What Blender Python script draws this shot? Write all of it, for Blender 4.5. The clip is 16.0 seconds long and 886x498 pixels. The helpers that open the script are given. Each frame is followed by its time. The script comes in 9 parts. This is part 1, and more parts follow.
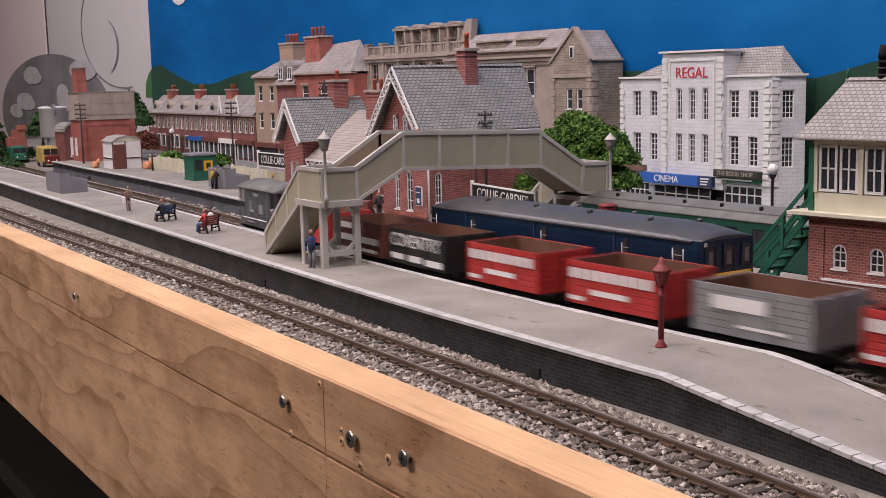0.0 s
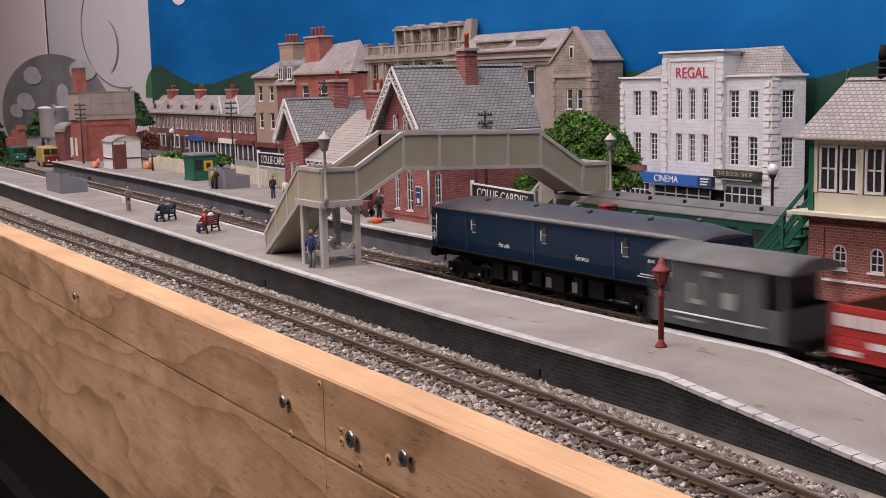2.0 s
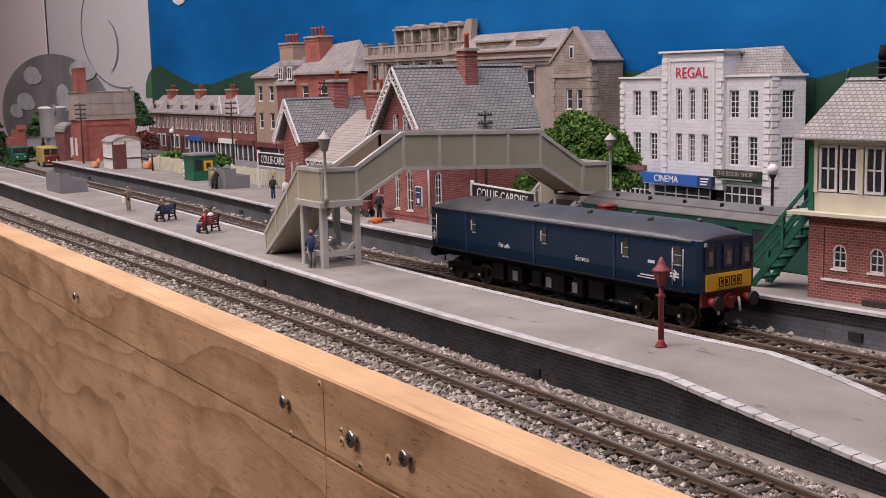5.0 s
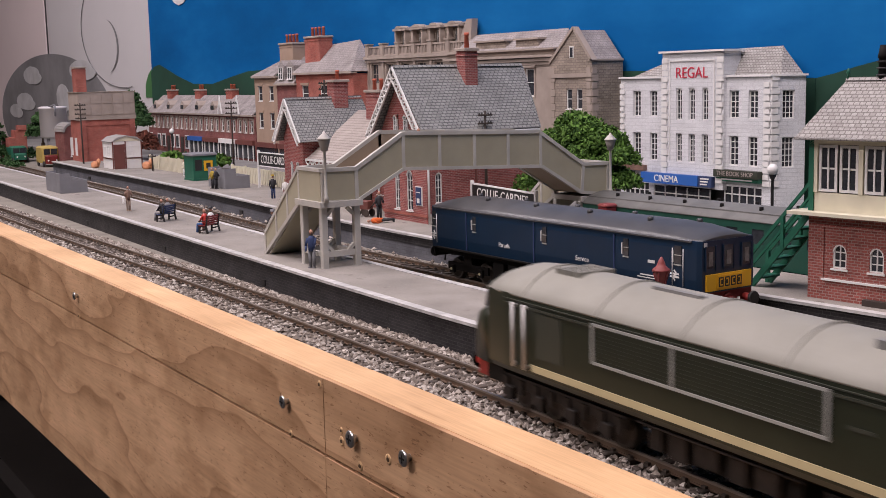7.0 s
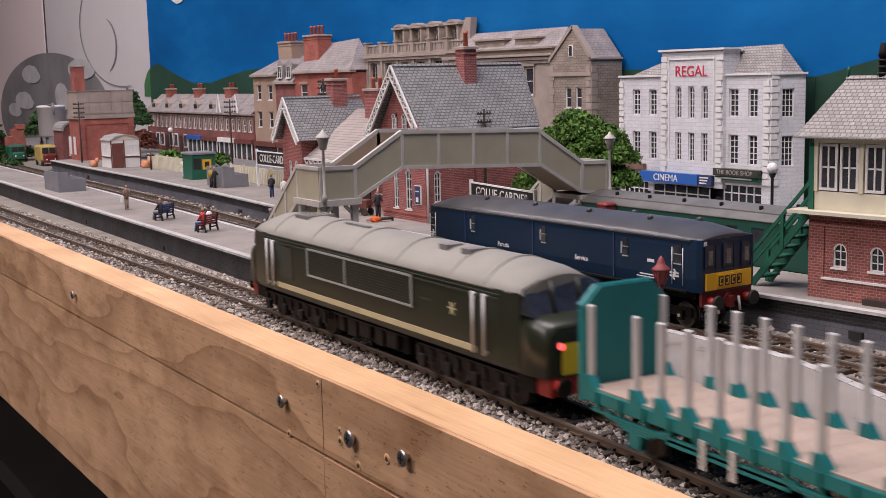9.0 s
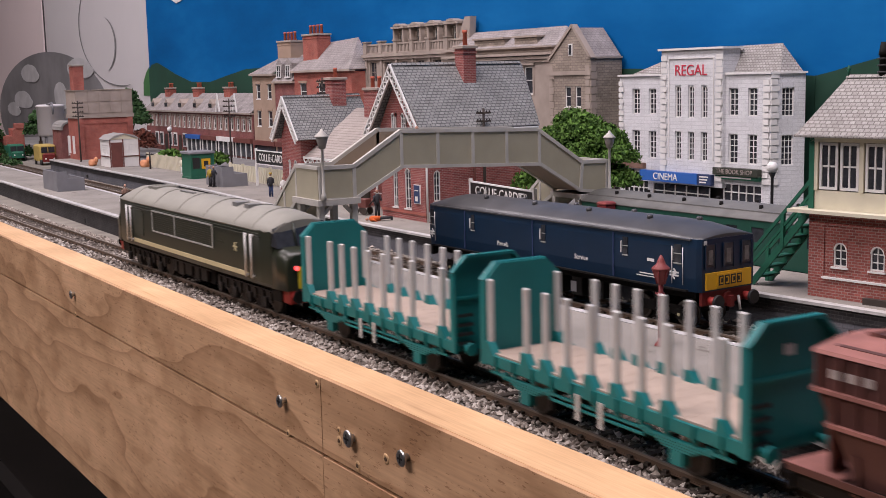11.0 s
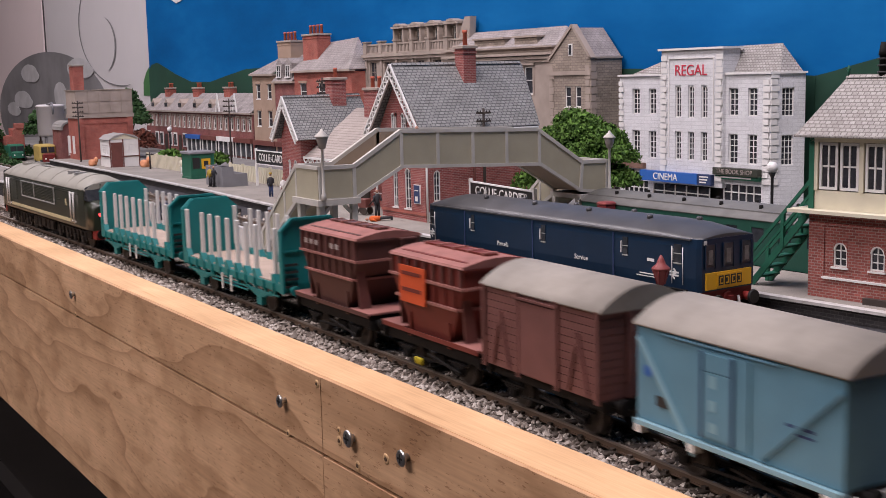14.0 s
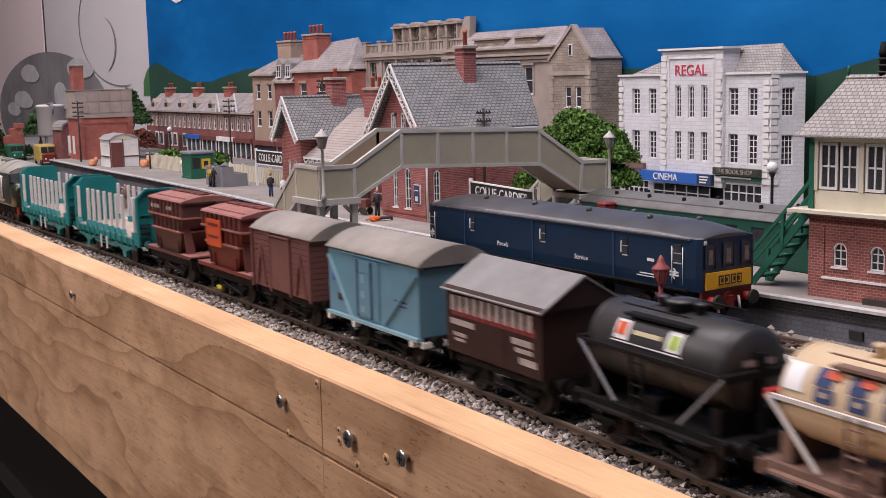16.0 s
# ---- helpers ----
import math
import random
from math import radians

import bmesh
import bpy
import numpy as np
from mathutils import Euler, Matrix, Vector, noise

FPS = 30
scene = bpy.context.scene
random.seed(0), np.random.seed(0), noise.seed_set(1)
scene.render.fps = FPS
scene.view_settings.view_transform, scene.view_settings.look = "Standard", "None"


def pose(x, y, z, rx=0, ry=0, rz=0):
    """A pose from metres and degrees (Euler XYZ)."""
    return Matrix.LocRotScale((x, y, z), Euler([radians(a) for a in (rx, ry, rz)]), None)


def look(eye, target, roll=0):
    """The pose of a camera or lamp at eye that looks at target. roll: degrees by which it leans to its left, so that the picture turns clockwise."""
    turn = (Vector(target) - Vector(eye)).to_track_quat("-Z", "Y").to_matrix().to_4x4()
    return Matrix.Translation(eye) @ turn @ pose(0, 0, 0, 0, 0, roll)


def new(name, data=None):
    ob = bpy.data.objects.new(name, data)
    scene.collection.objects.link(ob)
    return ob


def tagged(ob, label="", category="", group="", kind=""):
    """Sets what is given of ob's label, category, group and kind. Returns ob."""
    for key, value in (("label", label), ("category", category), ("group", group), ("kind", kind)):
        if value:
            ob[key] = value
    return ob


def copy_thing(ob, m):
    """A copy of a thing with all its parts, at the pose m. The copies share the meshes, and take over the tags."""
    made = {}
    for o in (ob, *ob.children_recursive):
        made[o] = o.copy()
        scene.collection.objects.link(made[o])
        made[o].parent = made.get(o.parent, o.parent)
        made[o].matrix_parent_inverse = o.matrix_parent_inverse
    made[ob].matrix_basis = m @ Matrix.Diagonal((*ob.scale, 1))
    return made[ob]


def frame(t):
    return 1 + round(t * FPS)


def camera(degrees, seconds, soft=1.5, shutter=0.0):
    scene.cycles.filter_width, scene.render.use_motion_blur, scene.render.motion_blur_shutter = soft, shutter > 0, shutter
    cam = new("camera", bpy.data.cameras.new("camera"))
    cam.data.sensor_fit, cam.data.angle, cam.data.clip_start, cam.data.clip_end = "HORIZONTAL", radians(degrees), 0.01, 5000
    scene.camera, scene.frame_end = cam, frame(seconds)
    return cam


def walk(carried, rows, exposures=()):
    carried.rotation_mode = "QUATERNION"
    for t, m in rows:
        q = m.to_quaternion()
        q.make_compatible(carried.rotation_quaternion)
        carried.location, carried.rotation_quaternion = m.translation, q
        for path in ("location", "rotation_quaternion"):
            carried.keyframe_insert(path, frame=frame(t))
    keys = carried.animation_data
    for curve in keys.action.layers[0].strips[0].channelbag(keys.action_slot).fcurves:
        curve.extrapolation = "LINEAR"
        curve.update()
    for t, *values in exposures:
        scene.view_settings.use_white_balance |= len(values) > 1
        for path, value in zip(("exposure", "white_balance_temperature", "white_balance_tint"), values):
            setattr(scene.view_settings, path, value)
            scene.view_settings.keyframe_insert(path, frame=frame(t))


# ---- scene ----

# ---- camera and its path ----
cam = camera(40.48, 16.0, soft=0.88, shutter=0.9)
EYE_A = pose(0.0, -0.2316, 0.1176, 81.877, 1.340, 57.888)
EYE_M = pose(-0.0016, -0.2305, 0.1173, 81.828, 1.341, 57.845)
EYE_B = pose(-0.0027, -0.2298, 0.1171, 81.795, 1.341, 57.815)
walk(cam, [(0.0, EYE_A), (8.6, EYE_A), (9.0, EYE_M), (9.5, EYE_B), (16.0, EYE_B)], [(0.0, 0.0, 6500, 10), (4.2, 0.0, 6500, 10), (7.0, 0.05, 6430, 10), (9.0, 0.06, 6400, 10), (12.5, 0.09, 6340, 10), (16.0, 0.12, 6320, 10)])

# ---- light: a room with two ceiling panels ----
world = bpy.data.worlds.new("room_world")
scene.world = world
world.use_nodes = True
world.node_tree.nodes["Background"].inputs[0].default_value = (0.9, 0.93, 1.0, 1)
world.node_tree.nodes["Background"].inputs[1].default_value = 0.25


def area(name, eye, target, sx, sy, power, colour):
    d = bpy.data.lights.new(name, "AREA")
    d.shape, d.size, d.size_y, d.energy, d.color = "RECTANGLE", sx, sy, power, colour
    ob = new(name, d)
    ob.matrix_world = look(eye, target)
    return ob


area("ceiling_light_lamp", (-0.25, -0.15, 1.36), (-0.55, 0.12, 0.0), 1.2, 0.35, 24.5, (1.0, 0.87, 0.90))
area("ceiling_light_lamp", (-1.7, -0.25, 1.36), (-1.6, 0.12, 0.0), 1.2, 0.35, 20, (1.0, 0.885, 0.93))
area("ceiling_light_lamp", (-0.75, -1.5, 1.36), (-0.7, 0.0, 0.0), 1.2, 0.35, 27, (1.0, 0.855, 0.855))


# ---- materials ----
def nodes_of(name):
    m = bpy.data.materials.new(name)
    m.use_nodes = True
    nt = m.node_tree
    return m, nt, nt.nodes["Principled BSDF"]


def link(nt, a, b):
    nt.links.new(a, b)


def ramp(nt, fac, stops):
    r = nt.nodes.new("ShaderNodeValToRGB")
    e = r.color_ramp.elements
    while len(e) < len(stops):
        e.new(0.5)
    for el, (p, c) in zip(e, stops):
        el.position, el.color = p, (*c, 1)
    link(nt, fac, r.inputs[0])
    return r.outputs[0]


def noise_tex(nt, vec, scale, detail=4.0, rough=0.55):
    n = nt.nodes.new("ShaderNodeTexNoise")
    n.inputs["Scale"].default_value, n.inputs["Detail"].default_value, n.inputs["Roughness"].default_value = scale, detail, rough
    if vec is not None:
        link(nt, vec, n.inputs["Vector"])
    return n.outputs[0]


def coords(nt, which="Object", scale=(1, 1, 1), turn=(0, 0, 0)):
    t = nt.nodes.new("ShaderNodeTexCoord")
    m = nt.nodes.new("ShaderNodeMapping")
    m.inputs["Scale"].default_value = scale
    m.inputs["Rotation"].default_value = turn
    link(nt, t.outputs[which], m.inputs[0])
    return m.outputs[0]


def mixed(nt, fac, a, b, mode="MIX"):
    m = nt.nodes.new("ShaderNodeMix")
    m.data_type, m.blend_type = "RGBA", mode
    for sock, v in ((m.inputs[0], fac), (m.inputs[6], a), (m.inputs[7], b)):
        if isinstance(v, (int, float)):
            sock.default_value = v
        elif isinstance(v, tuple):
            sock.default_value = (*v, 1)
        else:
            link(nt, v, sock)
    return m.outputs[2]


def bump(nt, bsdf, height, strength=0.3, dist=0.0004):
    b = nt.nodes.new("ShaderNodeBump")
    b.inputs["Strength"].default_value, b.inputs["Distance"].default_value = strength, dist
    link(nt, height, b.inputs["Height"])
    link(nt, b.outputs[0], bsdf.inputs["Normal"])


def shade(c, k):
    return tuple(min(1.0, v * k) for v in c)


def paint(name, c, rough=0.5, metal=0.0, vary=0.25, fine=900.0, coarse=70.0, bumps=0.15, spec=0.4, random_piece=0.0):
    """Painted or moulded surface with grime at two scales."""
    m, nt, b = nodes_of(name)
    vec = coords(nt)
    big = ramp(nt, noise_tex(nt, vec, coarse), [(0.3, shade(c, 1 - vary)), (0.7, shade(c, 1 + vary * 0.6))])
    small = noise_tex(nt, vec, fine, 3)
    col = mixed(nt, small, big, shade(c, 1 - vary * 0.8), "MIX")
    col = mixed(nt, 0.45, big, col)
    if random_piece:
        oi = nt.nodes.new("ShaderNodeObjectInfo")
        k = ramp(nt, oi.outputs["Random"], [(0, (1 - random_piece,) * 3), (1, (1 + random_piece,) * 3)])
        col = mixed(nt, 1.0, col, k, "MULTIPLY")
    link(nt, col, b.inputs["Base Color"])
    b.inputs["Roughness"].default_value, b.inputs["Metallic"].default_value = rough, metal
    b.inputs["Specular IOR Level"].default_value = spec
    if bumps:
        bump(nt, b, small, bumps, 0.0003)
    return m


def worn_surface(name, c):
    """Gritty paving with dark scuffs, pale flecks and fine grain."""
    m = paint(name, c, 0.9, 0, 0.26, 1500, 30, 0.35, 0.2)
    nt = m.node_tree
    b = next(n for n in nt.nodes if n.type == "BSDF_PRINCIPLED")
    col = b.inputs["Base Color"].links[0].from_socket
    vec = coords(nt)
    scuff = ramp(nt, noise_tex(nt, coords(nt, "Object", (0.55, 1, 1)), 130, 3, 0.5), [(0.27, (0.66, 0.64, 0.62)), (0.34, (1.0,) * 3)])
    fleck = ramp(nt, noise_tex(nt, vec, 420, 2), [(0.24, (0.74, 0.72, 0.70)), (0.31, (1.0,) * 3), (0.69, (1.0,) * 3), (0.76, (1.28, 1.27, 1.25))])
    grit = ramp(nt, noise_tex(nt, vec, 2600, 2), [(0.3, (0.86,) * 3), (0.7, (1.12,) * 3)])
    col = mixed(nt, 1.0, mixed(nt, 1.0, mixed(nt, 1.0, col, scuff, "MULTIPLY"), fleck, "MULTIPLY"), grit, "MULTIPLY")
    link(nt, col, b.inputs["Base Color"])
    return m


def brickwork(name, c1, c2, mortar, width, height, gap=0.00012, rough=0.85, off=0.5, bumps=0.35, dirt=0.3):
    """Courses laid by the surface's own unfolding, in metres."""
    m, nt, b = nodes_of(name)
    vec = coords(nt, "UV")
    t = nt.nodes.new("ShaderNodeTexBrick")
    t.offset = off
    link(nt, vec, t.inputs["Vector"])
    for k, v in (("Scale", 1.0), ("Mortar Size", gap), ("Mortar Smooth", 0.3), ("Brick Width", width), ("Row Height", height), ("Bias", 0.0)):
        t.inputs[k].default_value = v
    for k, v in (("Color1", c1), ("Color2", c2), ("Mortar", mortar)):
        t.inputs[k].default_value = (*v, 1)
    stain = ramp(nt, noise_tex(nt, coords(nt), 60, 5), [(0.3, (1 - dirt,) * 3), (0.7, (1.1,) * 3)])
    grain = ramp(nt, noise_tex(nt, coords(nt), 1400, 2), [(0.25, (0.8,) * 3), (0.75, (1.15,) * 3)])
    col = mixed(nt, 1.0, mixed(nt, 1.0, t.outputs[0], stain, "MULTIPLY"), grain, "MULTIPLY")
    link(nt, col, b.inputs["Base Color"])
    b.inputs["Roughness"].default_value = rough
    b.inputs["Specular IOR Level"].default_value = 0.25
    inv = nt.nodes.new("ShaderNodeMath")
    inv.operation = "SUBTRACT"
    inv.inputs[0].default_value = 1.0
    link(nt, t.outputs[1], inv.inputs[1])
    bump(nt, b, inv.outputs[0], bumps, 0.0003)
    return m


def mean(a, c):
    return tuple((p + q) / 2 for p, q in zip(a, c))


def timber(name, light, dark, scale, stretch, rough=0.6, bumps=0.2, knots=False):
    """Wood with grain that runs along the length; stretch sets the figure."""
    m, nt, b = nodes_of(name)
    vec = coords(nt, "Object", stretch)
    w = nt.nodes.new("ShaderNodeTexWave")
    w.inputs["Scale"].default_value, w.inputs["Distortion"].default_value = scale, 20.0 if knots else 5.0
    w.inputs["Detail"].default_value, w.inputs["Detail Scale"].default_value = 3.0, 1.1 if knots else 0.7
    w.bands_direction = "Z"
    link(nt, vec, w.inputs["Vector"])
    if knots:
        w.wave_profile = "SAW"
        base = ramp(nt, w.outputs[1], [(0.0, shade(light, 1.02)), (0.45, light), (0.86, mean(light, dark)), (0.97, dark), (1.0, light)])
    else:
        base = ramp(nt, w.outputs[1], [(0.0, dark), (0.22, light), (1.0, shade(light, 1.08))])
    cloud = ramp(nt, noise_tex(nt, coords(nt, "Object", (9, 9, 14)), 1.6, 6), [(0.3, (0.78, 0.74, 0.70)), (0.7, (1.06, 1.05, 1.05))])
    fib = noise_tex(nt, coords(nt, "Object", (35, 900, 900)), 1.0, 4)
    col = mixed(nt, 1.0, base, cloud, "MULTIPLY")
    col = mixed(nt, 1.0, col, ramp(nt, fib, [(0.3, (0.86,) * 3), (0.7, (1.06,) * 3)]), "MULTIPLY")
    if knots:
        fleck = noise_tex(nt, coords(nt, "Object", (240, 600, 900)), 1.0, 2)
        col = mixed(nt, 1.0, col, ramp(nt, fleck, [(0.30, (0.62, 0.56, 0.50)), (0.37, (1.0,) * 3)]), "MULTIPLY")
        flame = noise_tex(nt, coords(nt, "Object", (15, 40, 24)), 1.0, 4)
        col = mixed(nt, 1.0, col, ramp(nt, flame, [(0.36, (0.80, 0.75, 0.70)), (0.46, (1.0,) * 3), (0.70, (1.10, 1.10, 1.10))]), "MULTIPLY")
        blotch = noise_tex(nt, coords(nt, "Object", (22, 30, 60)), 1.0, 5)
        col = mixed(nt, 1.0, col, ramp(nt, blotch, [(0.36, (0.80, 0.76, 0.72)), (0.46, (1.0,) * 3), (0.70, (1.05, 1.05, 1.06))]), "MULTIPLY")
    link(nt, col, b.inputs["Base Color"])
    b.inputs["Roughness"].default_value = rough
    b.inputs["Specular IOR Level"].default_value = 0.3
    bump(nt, b, fib, bumps, 0.0004)
    return m


def glow(name, c, power):
    m, nt, b = nodes_of(name)
    b.inputs["Base Color"].default_value = (*c, 1)
    b.inputs["Emission Color"].default_value = (*c, 1)
    b.inputs["Emission Strength"].default_value = power
    return m


def glassy(name, c, rough=0.12):
    m, nt, b = nodes_of(name)
    n = noise_tex(nt, coords(nt), 400)
    link(nt, ramp(nt, n, [(0.3, shade(c, 0.7)), (0.7, shade(c, 1.3))]), b.inputs["Base Color"])
    b.inputs["Roughness"].default_value = rough
    b.inputs["Specular IOR Level"].default_value = 0.6
    return m


def foliage(name, c1, c2):
    m, nt, b = nodes_of(name)
    g = nt.nodes.new("ShaderNodeNewGeometry")
    link(nt, ramp(nt, g.outputs["Random Per Island"], [(0.0, c1), (0.6, c2), (1.0, shade(c2, 1.6))]), b.inputs["Base Color"])
    b.inputs["Roughness"].default_value = 0.8
    b.inputs["Specular IOR Level"].default_value = 0.2
    return m


M = {}
M["ply"] = timber("plywood_face", (0.61, 0.39, 0.225), (0.42, 0.245, 0.13), 3.6, (0.8, 1, 3.0), 0.62, 0.12, True)
M["pine"] = timber("planed_pine", (0.66, 0.43, 0.24), (0.52, 0.31, 0.155), 30.0, (0.35, 6, 6), 0.6, 0.12)
M["asphalt"] = worn_surface("platform_surface", (0.285, 0.262, 0.235))
M["white_edge"] = paint("white_coping", (0.50, 0.488, 0.475), 0.85, 0, 0.34, 1200, 160, 0.3, 0.2, 0.10)
M["black_wall"] = brickwork("black_platform_brick", (0.050, 0.048, 0.051), (0.030, 0.029, 0.032), (0.070, 0.067, 0.066), 0.0040, 0.0016, 0.00016, 0.6, dirt=0.45)
M["grey_wall"] = brickwork("grey_platform_brick", (0.15, 0.152, 0.17), (0.125, 0.128, 0.145), (0.10, 0.10, 0.115), 0.006, 0.0024, 0.0002, 0.7)
M["ground"] = paint("ground_cover", (0.25, 0.23, 0.20), 0.95, 0, 0.3, 700, 40, 0.6, 0.1)
M["road"] = paint("street_surface", (0.22, 0.215, 0.21), 0.95, 0, 0.2, 900, 40, 0.3, 0.1)
M["rail"] = paint("rusty_rail_steel", (0.20, 0.135, 0.095), 0.5, 0.35, 0.3, 1500, 80, 0.1)
M["railtop"] = paint("worn_rail_head", (0.34, 0.285, 0.235), 0.45, 0.6, 0.2, 1500, 80, 0.05)
M["sleeper"] = paint("brown_sleeper", (0.088, 0.070, 0.057), 0.8, 0, 0.3, 2500, 90, 0.3, 0.3, 0.25)
m_, nt_, b_ = nodes_of("ballast_stone")
g_ = nt_.nodes.new("ShaderNodeNewGeometry")
link(nt_, ramp(nt_, g_.outputs["Random Per Island"], [(0.0, (0.115, 0.092, 0.076)), (0.6, (0.285, 0.245, 0.210)), (1.0, (0.54, 0.49, 0.44))]), b_.inputs["Base Color"])
b_.inputs["Roughness"].default_value = 0.9
M["stone"] = m_
M["sky"] = None
M["slate"] = brickwork("grey_slate", (0.315, 0.315, 0.305), (0.245, 0.247, 0.24), (0.105, 0.105, 0.107), 0.0040, 0.0027, 0.00035, 0.8, 0.5, 0.7, 0.15)
M["slate_pale"] = brickwork("pale_slate", (0.41, 0.395, 0.38), (0.32, 0.305, 0.29), (0.20, 0.185, 0.175), 0.0030, 0.0021, 0.0003, 0.85, 0.5, 0.6, 0.12)
M["slab_roof"] = brickwork("brown_roof_sheets", (0.365, 0.325, 0.295), (0.335, 0.295, 0.27), (0.25, 0.205, 0.185), 0.2, 0.0033, 0.0004, 0.85, 0.5, 0.5, 0.15)
M["slate_house"] = brickwork("house_slates", (0.36, 0.325, 0.315), (0.32, 0.29, 0.28), (0.24, 0.215, 0.21), 0.0045, 0.0028, 0.0003, 0.85)
M["brick"] = brickwork("red_brick", (0.355, 0.098, 0.088), (0.225, 0.060, 0.058), (0.40, 0.26, 0.235), 0.0031, 0.00125, 0.00016)
M["brick_box"] = brickwork("signal_box_brick", (0.37, 0.108, 0.09), (0.24, 0.068, 0.06), (0.36, 0.24, 0.21), 0.0032, 0.0013, 0.0002)
M["brick_far"] = brickwork("terrace_brick", (0.26, 0.10, 0.092), (0.22, 0.082, 0.077), (0.26, 0.14, 0.125), 0.004, 0.0016, 0.00012)
M["brick_orange"] = brickwork("orange_brick", (0.42, 0.13, 0.10), (0.35, 0.105, 0.082), (0.40, 0.19, 0.155), 0.003, 0.0012, 0.0001)
M["stone_grey"] = brickwork("grey_stone_blocks", (0.37, 0.31, 0.255), (0.29, 0.245, 0.205), (0.20, 0.165, 0.14), 0.005, 0.0022, 0.0002, 0.9)
M["stone_plain"] = paint("buff_ashlar", (0.375, 0.315, 0.272), 0.9, 0, 0.2, 900, 60, 0.15, 0.2)
M["stone_buff"] = paint("yellow_stone", (0.37, 0.27, 0.205), 0.9, 0, 0.14, 900, 60, 0.15, 0.2)
M["white_card"] = brickwork("white_glazed_blocks", (0.655, 0.66, 0.675), (0.60, 0.605, 0.62), (0.49, 0.495, 0.51), 0.008, 0.0028, 0.00018, 0.75, 0.5, 0.15, 0.05)
M["white"] = paint("white_paint", (0.74, 0.73, 0.71), 0.6, 0, 0.1, 900, 70, 0.1)
M["cream"] = paint("cream_paint", (0.66, 0.62, 0.48), 0.6, 0, 0.1, 900, 70, 0.1)
M["bridge"] = paint("khaki_bridge_panel", (0.385, 0.355, 0.262), 0.6, 0, 0.1, 900, 60, 0.1)
M["bridge_frame"] = paint("grey_bridge_frame", (0.50, 0.48, 0.44), 0.6, 0, 0.22, 900, 60, 0.1)
M["bridge_in"] = paint("brown_bridge_inside", (0.30, 0.235, 0.175), 0.75, 0, 0.15, 900, 60, 0.1)
M["glass"] = glassy("window_glass", (0.035, 0.038, 0.045))
M["glass_pale"] = glassy("net_curtain_glass", (0.15, 0.145, 0.14), 0.2)
M["wood_dark"] = paint("dark_timber", (0.05, 0.038, 0.032), 0.7, 0, 0.2)
M["concrete"] = paint("grey_concrete", (0.205, 0.205, 0.22), 0.85, 0, 0.15)
M["chimney_pot"] = paint("red_chimney_pot", (0.50, 0.125, 0.075), 0.7, 0, 0.15)
# Plain black; also used for the sheets that darken building interiors.
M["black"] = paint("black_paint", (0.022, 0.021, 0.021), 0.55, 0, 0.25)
M["frame_black"] = paint("black_underframe", (0.0115, 0.0105, 0.010), 0.7, 0, 0.45, 1200, 90, 0.3, 0.15)
M["bogie_grime"] = paint("dusty_bogie_black", (0.024, 0.020, 0.0175), 0.75, 0, 0.5, 1500, 220, 0.3, 0.2)
M["wheel"] = paint("wheel_steel", (0.075, 0.064, 0.055), 0.5, 0.5, 0.25)
M["wheel_rim"] = paint("bright_wheel_rim", (0.16, 0.145, 0.13), 0.4, 0.8, 0.25)
M["steel"] = paint("zinc_screw", (0.50, 0.50, 0.49), 0.32, 0.95, 0.2)
M["torn_wood"] = paint("torn_wood", (0.62, 0.40, 0.21), 0.9, 0, 0.4, 3000, 600, 0.6)
M["hole"] = paint("dark_screw_hole", (0.10, 0.055, 0.03), 0.9, 0, 0.3)
M["red_lamp"] = paint("maroon_lamp_paint", (0.21, 0.030, 0.032), 0.55, 0, 0.15)
M["lamp_pink"] = paint("faded_red_lantern", (0.25, 0.056, 0.052), 0.5, 0, 0.15)
M["green"] = paint("dark_green_paint", (0.018, 0.12, 0.072), 0.5, 0, 0.2)
M["green_dk"] = paint("coach_green", (0.014, 0.07, 0.048), 0.4, 0, 0.2)
M["roof_grey"] = paint("grey_roof", (0.32, 0.305, 0.29), 0.6, 0, 0.12)
M["coach_roof"] = paint("weathered_coach_roof", (0.155, 0.153, 0.145), 0.6, 0, 0.3, 900, 90)
M["blue_dmu"] = paint("rail_blue", (0.0042, 0.0205, 0.050), 0.34, 0, 0.15, 900, 60, 0.03, 0.5)
M["dmu_roof"] = paint("dark_grey_roof", (0.074, 0.074, 0.078), 0.40, 0, 0.3, 900, 60, 0.05, 0.5)
M["yellow"] = paint("warning_yellow", (0.72, 0.40, 0.02), 0.5, 0, 0.08)
M["yellow2"] = paint("panel_yellow", (0.62, 0.50, 0.03), 0.5, 0, 0.08)
M["red"] = paint("red_paint", (0.50, 0.045, 0.035), 0.45, 0, 0.15)
M["red_beam"] = paint("grimy_red", (0.16, 0.018, 0.016), 0.6, 0, 0.35, 1500, 200)
M["red_dull"] = paint("dull_buffer_red", (0.30, 0.030, 0.026), 0.5, 0, 0.3, 1500, 200)
M["lime"] = paint("lime_label", (0.33, 0.46, 0.07), 0.6)
M["letter_cream"] = paint("faded_cream_lettering", (0.40, 0.345, 0.32), 0.7, 0, 0.3, 1500, 300)
M["letter_shade"] = paint("faded_red_shading", (0.22, 0.03, 0.03), 0.7, 0, 0.3, 1500, 300)
M["bus_yellow"] = paint("faded_yellow_bus", (0.46, 0.34, 0.10), 0.6, 0, 0.2)
M["cloud_dim"] = paint("painted_grey_cloud", (0.50, 0.495, 0.50), 0.8, 0, 0.25, 60, 20, 0.0)
